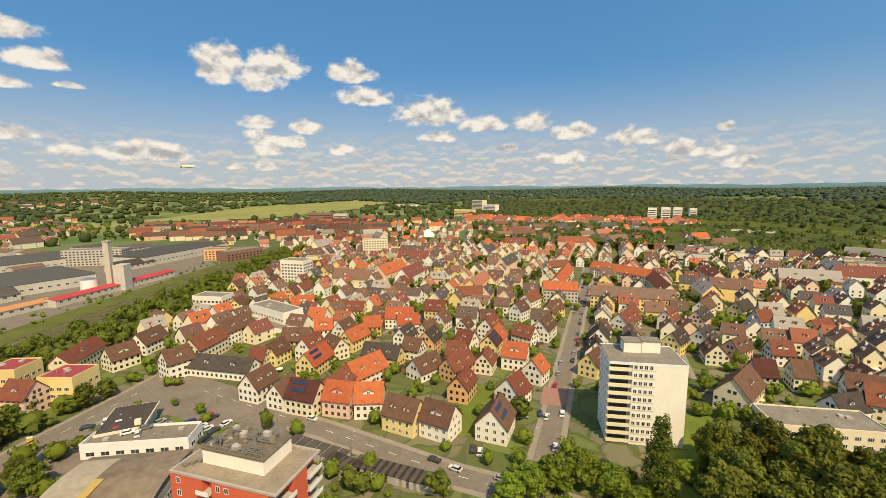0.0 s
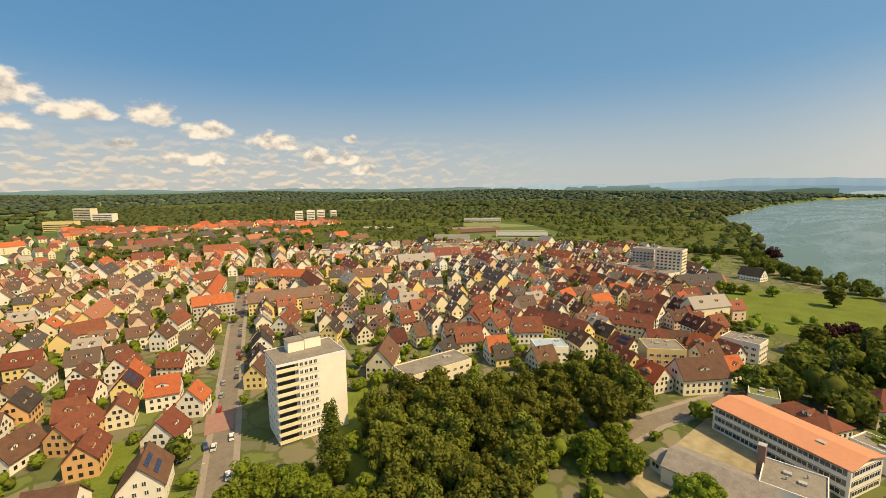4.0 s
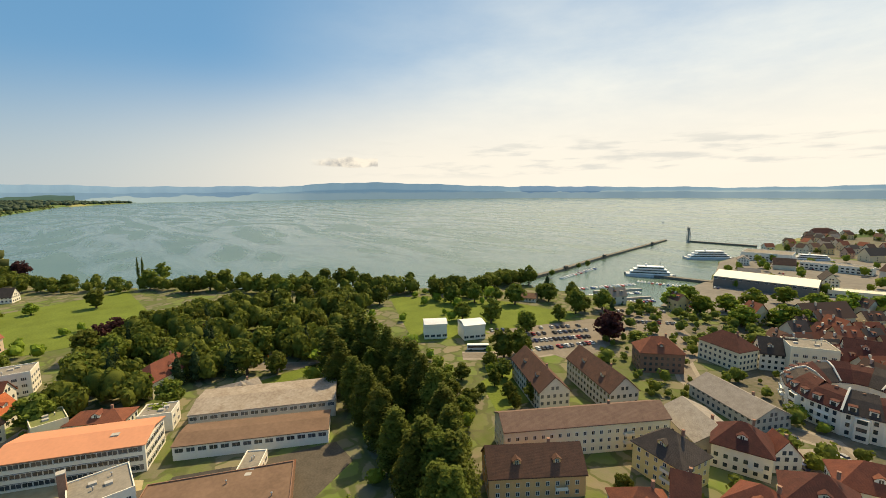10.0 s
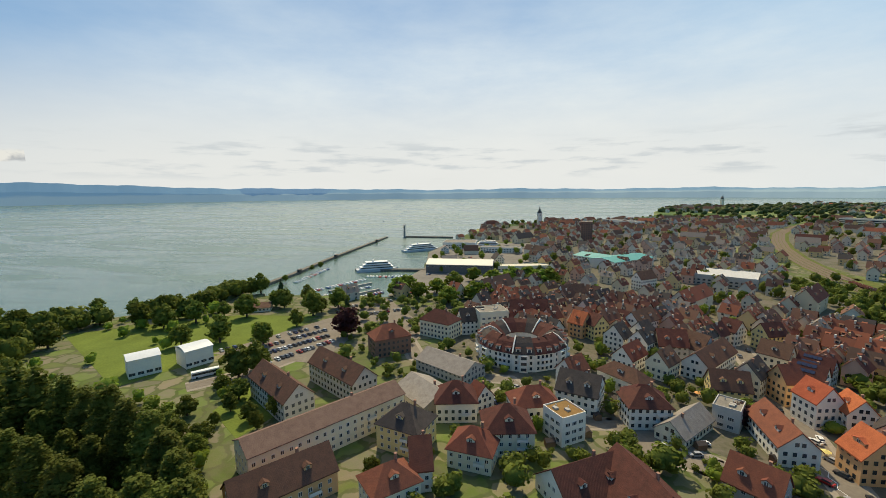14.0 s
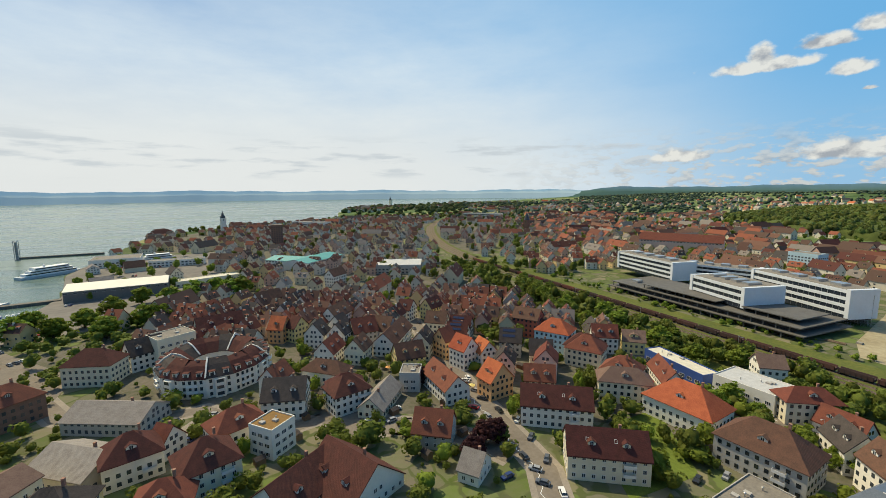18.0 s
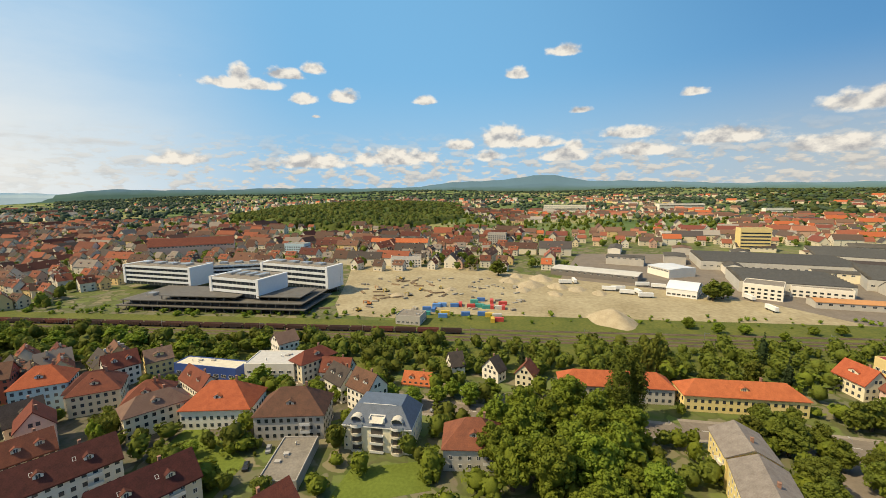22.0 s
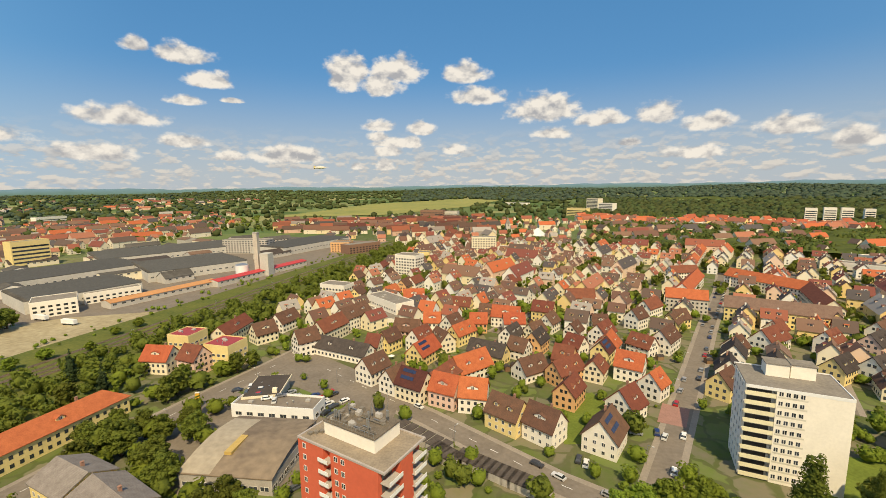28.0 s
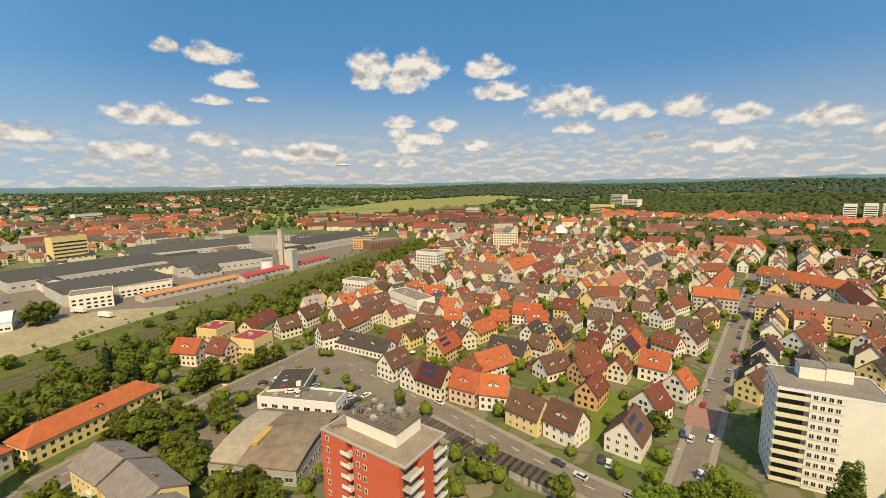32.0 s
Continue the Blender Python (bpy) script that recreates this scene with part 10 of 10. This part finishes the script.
# ---- clutter on the pier, the works yard and the site ----
for x, y in [(265, -317), (272, -387), (289, -492), (310, -664)]:
    hut = thing("pier_hut", "small dark hut on the stone pier", "hut", x, y, 0.9, -80, "huts on the pier")
    part("wall", Mesh().box(-3.2, -1.3, -1.0, 3.2, 1.3, 2.3), mat("tarred_boards", (0.1, 0.085, 0.07), 0.9), hut)
    part("roof", Mesh().along_x([(-1.6, 2.3), (1.6, 2.3), (0, 3.1)], -3.5, 3.5), ROOF["g"], hut)
plant([(258, -344), (265, -400), (265, -417)], "broad", 6, "small trees on the pier", 0.2, 6)
for x, y in [(-355, 102), (-357, 110), (-344, 113), (-345, 122), (-334, 124), (-379, 71), (-385, 80), (-334, 175), (-302, 195), (-332, 198), (-367, 146), (-373, 135)]:
    lorry = thing("lorry_trailer", "parked pale box trailer on the works yard", "trailer", x, y, 0.05, crng.choice((0, 75, 90)), "trailers on the works yard")
    part("box", Mesh().box(-5.5, -1.2, 1.1, 5.5, 1.2, 3.8), WHITE, lorry)
    part("chassis", Mesh().box(-5.4, -0.5, 0.6, 5.4, 0.5, 1.1), TYRE, lorry)
    for q in (-4, -2.8, 3.8):
        for s in (-1.0, 1.0):
            part("wheel", CAR[2], None, lorry, at=pose(q, s, 0.42) @ Matrix.Scale(1.35, 4))
plant([(-333, 180), (-328, 170), (-465, -25), (-442, -14), (-413, 13)], "broad", 15, "trees on the edge of the works", 0.15, 16)
plant([(-253, 187), (-253, 202), (-252, 135), (-251, 149), (-241, 164), (-260, 122)], "fresh", 6, "young trees beside the tracks", 0.2, 7)
plant([(89, -73), (80, -62), (76, -64), (87, -62), (73, -56), (68, -56)], "poplar", 24, "row of tall poplars", 0.08, 15)
# trees down to the water along the wooded shore
brg = np.random.default_rng(44)
bank = []
for (x0, y0), (x1, y1) in zip(SHORE[1:6], SHORE[2:7]):
    n = int(math.hypot(x1 - x0, y1 - y0) / 9)
    f, q = brg.uniform(0, 1, n), brg.uniform(2, 45, n)
    d = math.hypot(x1 - x0, y1 - y0)
    h = brg.uniform(8, 16, n)
    bank.append(np.stack([x0 + (x1 - x0) * f + (y1 - y0) / d * q, y0 + (y1 - y0) * f - (x1 - x0) / d * q, 0 * f - 1, h, h * brg.uniform(1.0, 1.6, n)], 1))
bank = np.concatenate(bank)
wood("bank_trees", "trees and bushes down to the water along the wooded shore", bank[~in_lake(bank[:, 0], bank[:, 1])], LEAF["far"])
# close-grown trees between the railway and the villas
vrg = np.random.default_rng(61)
vx, vy, vh = vrg.uniform(-222, -120, 420), vrg.uniform(-330, 90, 420), vrg.uniform(4.5, 10.5, 420)
vd = np.hypot(vx[:, None] - HOUSES[None, :, 0], vy[:, None] - HOUSES[None, :, 1]).min(1)
vok = (vd > 13) & ((np.hypot(vx[:, None] - FP[None, :, 0], vy[:, None] - FP[None, :, 1]) - FP[None, :, 2]).min(1) > 2.5) & np.array([off_road(a, b, 7.5) for a, b in zip(vx, vy)]) & (np.hypot(vx, vy) > 120)
leafy("garden_trees", "close-grown trees between the railway and the villas", np.stack([vx, vy, 0 * vx, vh, vh * vrg.uniform(0.8, 1.15, 420)], 1)[vok], LEAF["broad"], 190, 0.085, 9, category="trees")
for x, y, t in ((-82.1, -150.4, -55), (-81.2, -143.3, -55), (-74.6, -138.3, -50), (-85.0, -123.2, 40), (-83.0, -112.2, 40), (-80.2, -100.0, 45), (-74.1, -97.5, -50), (-72.3, -91.5, -50),
                (-64.3, -98.1, 10), (-35.5, -146.9, 15), (-42.4, -142.8, 15), (-46.5, -150.0, 15), (-82.5, -161.0, -55), (-22.4, -148.5, 15), (-139.0, -107.5, 30), (-138.2, -104.0, 30), (-137.3, -100.6, 30)):
    car(x, y, t)


# ---- road markings ----
def dashes(pts, every=9.0, length=3.2, off=0.0, z=0.1, zig=0.0):
    m = Mesh()
    side = 1
    for (x0, y0), (x1, y1) in zip(pts, pts[1:]):
        d = Vector((x1 - x0, y1 - y0))
        u = d.normalized()
        v = Vector((-u.y, u.x))
        for k in range(int(d.length / every)):
            a = Vector((x0, y0)) + u * (k * every + 1) + v * (off + zig * side)
            b = a + u * length - v * (2 * zig * side)
            w = (b - a).normalized()
            w = Vector((-w.y, w.x)) * 0.09
            m.face((*(a - w), z), (*(b - w), z), (*(b + w), z), (*(a + w), z))
            side = -side
    tagged(part("road_marking", m, WHITE), "worn white painted lines on the asphalt", "road marking", "", "structure")


dashes(MAIN_RD, z=0.09), dashes(RAIL_RD, z=0.085), dashes(ROW_RD, z=0.094)
dashes(TOWN_ST[:4], 2.6, 2.6, 2.6, 0.08, 0.6)
# ---- small things on the flat roofs ----
frng = random.Random(91)
for ob in [o for o in scene.objects if o.parent is None and o.get("category") == "building"]:
    x, y = ob.matrix_basis.translation.x, ob.matrix_basis.translation.y
    if math.hypot(x, y) > 330:
        continue
    wall = [c for c in ob.children if c.name.startswith("wall")][0]
    a, b = max(v.co.x for v in wall.data.vertices), max(v.co.y for v in wall.data.vertices)
    h = max(v.co.z for v in wall.data.vertices)
    for k in range(4):
        px, py = frng.uniform(-0.8, 0.8) * (a - 1), frng.uniform(-0.7, 0.7) * (b - 1)
        if k % 2:
            part("vent", Mesh().cyl(px, py, h, h + 1.1, 0.18, 0.18, 8).cyl(px, py, h + 1.1, h + 1.3, 0.32, 0.1, 8), METAL, ob)
        else:
            part("roof_hatch", Mesh().box(px - 0.9, py - 0.7, h, px + 0.9, py + 0.7, h + 0.75), CONC, ob)

# ---- cars, trees and huts on the quay; bushes before the offices ----
QUAY = [(130, -322), (72, -336), (44, -420), (34, -560), (44, -680), (176, -670), (176, -560), (143, -444), (143, -380)]
qrng = random.Random(17)
halls = [(o.matrix_basis.translation.x, o.matrix_basis.translation.y) for o in scene.objects if o.parent is None and o.get("category") in ("hall", "building", "house", "tree")]


def free(x, y, room):
    return inside(QUAY, x, y) and min((x - a) ** 2 + (y - b) ** 2 for a, b in halls) > room * room


for k in range(9):
    x, y = qrng.uniform(45, 165), qrng.uniform(-660, -330)
    if free(x, y, 32):
        house(x, y, 20 + qrng.choice((0, 90)), qrng.uniform(14, 24), 11, 5.5, 9.5, qrng.choice("gbd"), qrng.choice("wgc"), "ac", "")
        halls.append((x, y))
quay_trees = []
for k in range(60):
    x, y = qrng.uniform(40, 170), qrng.uniform(-670, -325)
    if free(x, y, 17):
        h = qrng.uniform(7, 11)
        quay_trees.append((x, y, 0, h, h * 0.95))
        halls.append((x, y))
    elif free(x, y, 9):
        for q in range(2):
            car(x + q * 2.7, y, 95, "cars on the quay")
        halls.append((x + 5, y))
leafy("quay_trees", "round green trees on the harbour quay", quay_trees, LEAF["fresh"], 260, 0.085, category="trees")
leafy("bushes", "bushes on the bank before the offices", [(qrng.uniform(-284, -262), qrng.uniform(-430, -50), 0, h, h * 1.3) for h in [qrng.uniform(1.0, 4.0) for _ in range(150)]], LEAF["fresh"], 60, 0.14)
plant([(128, -107), (138, -120), (122, -99), (118, -107), (140, -140), (103, -129), (137, -107), (128, -96), (120, -85), (113, -99), (128, -136)], "broad", 9, "garden trees between the flats", 0.2, 10)
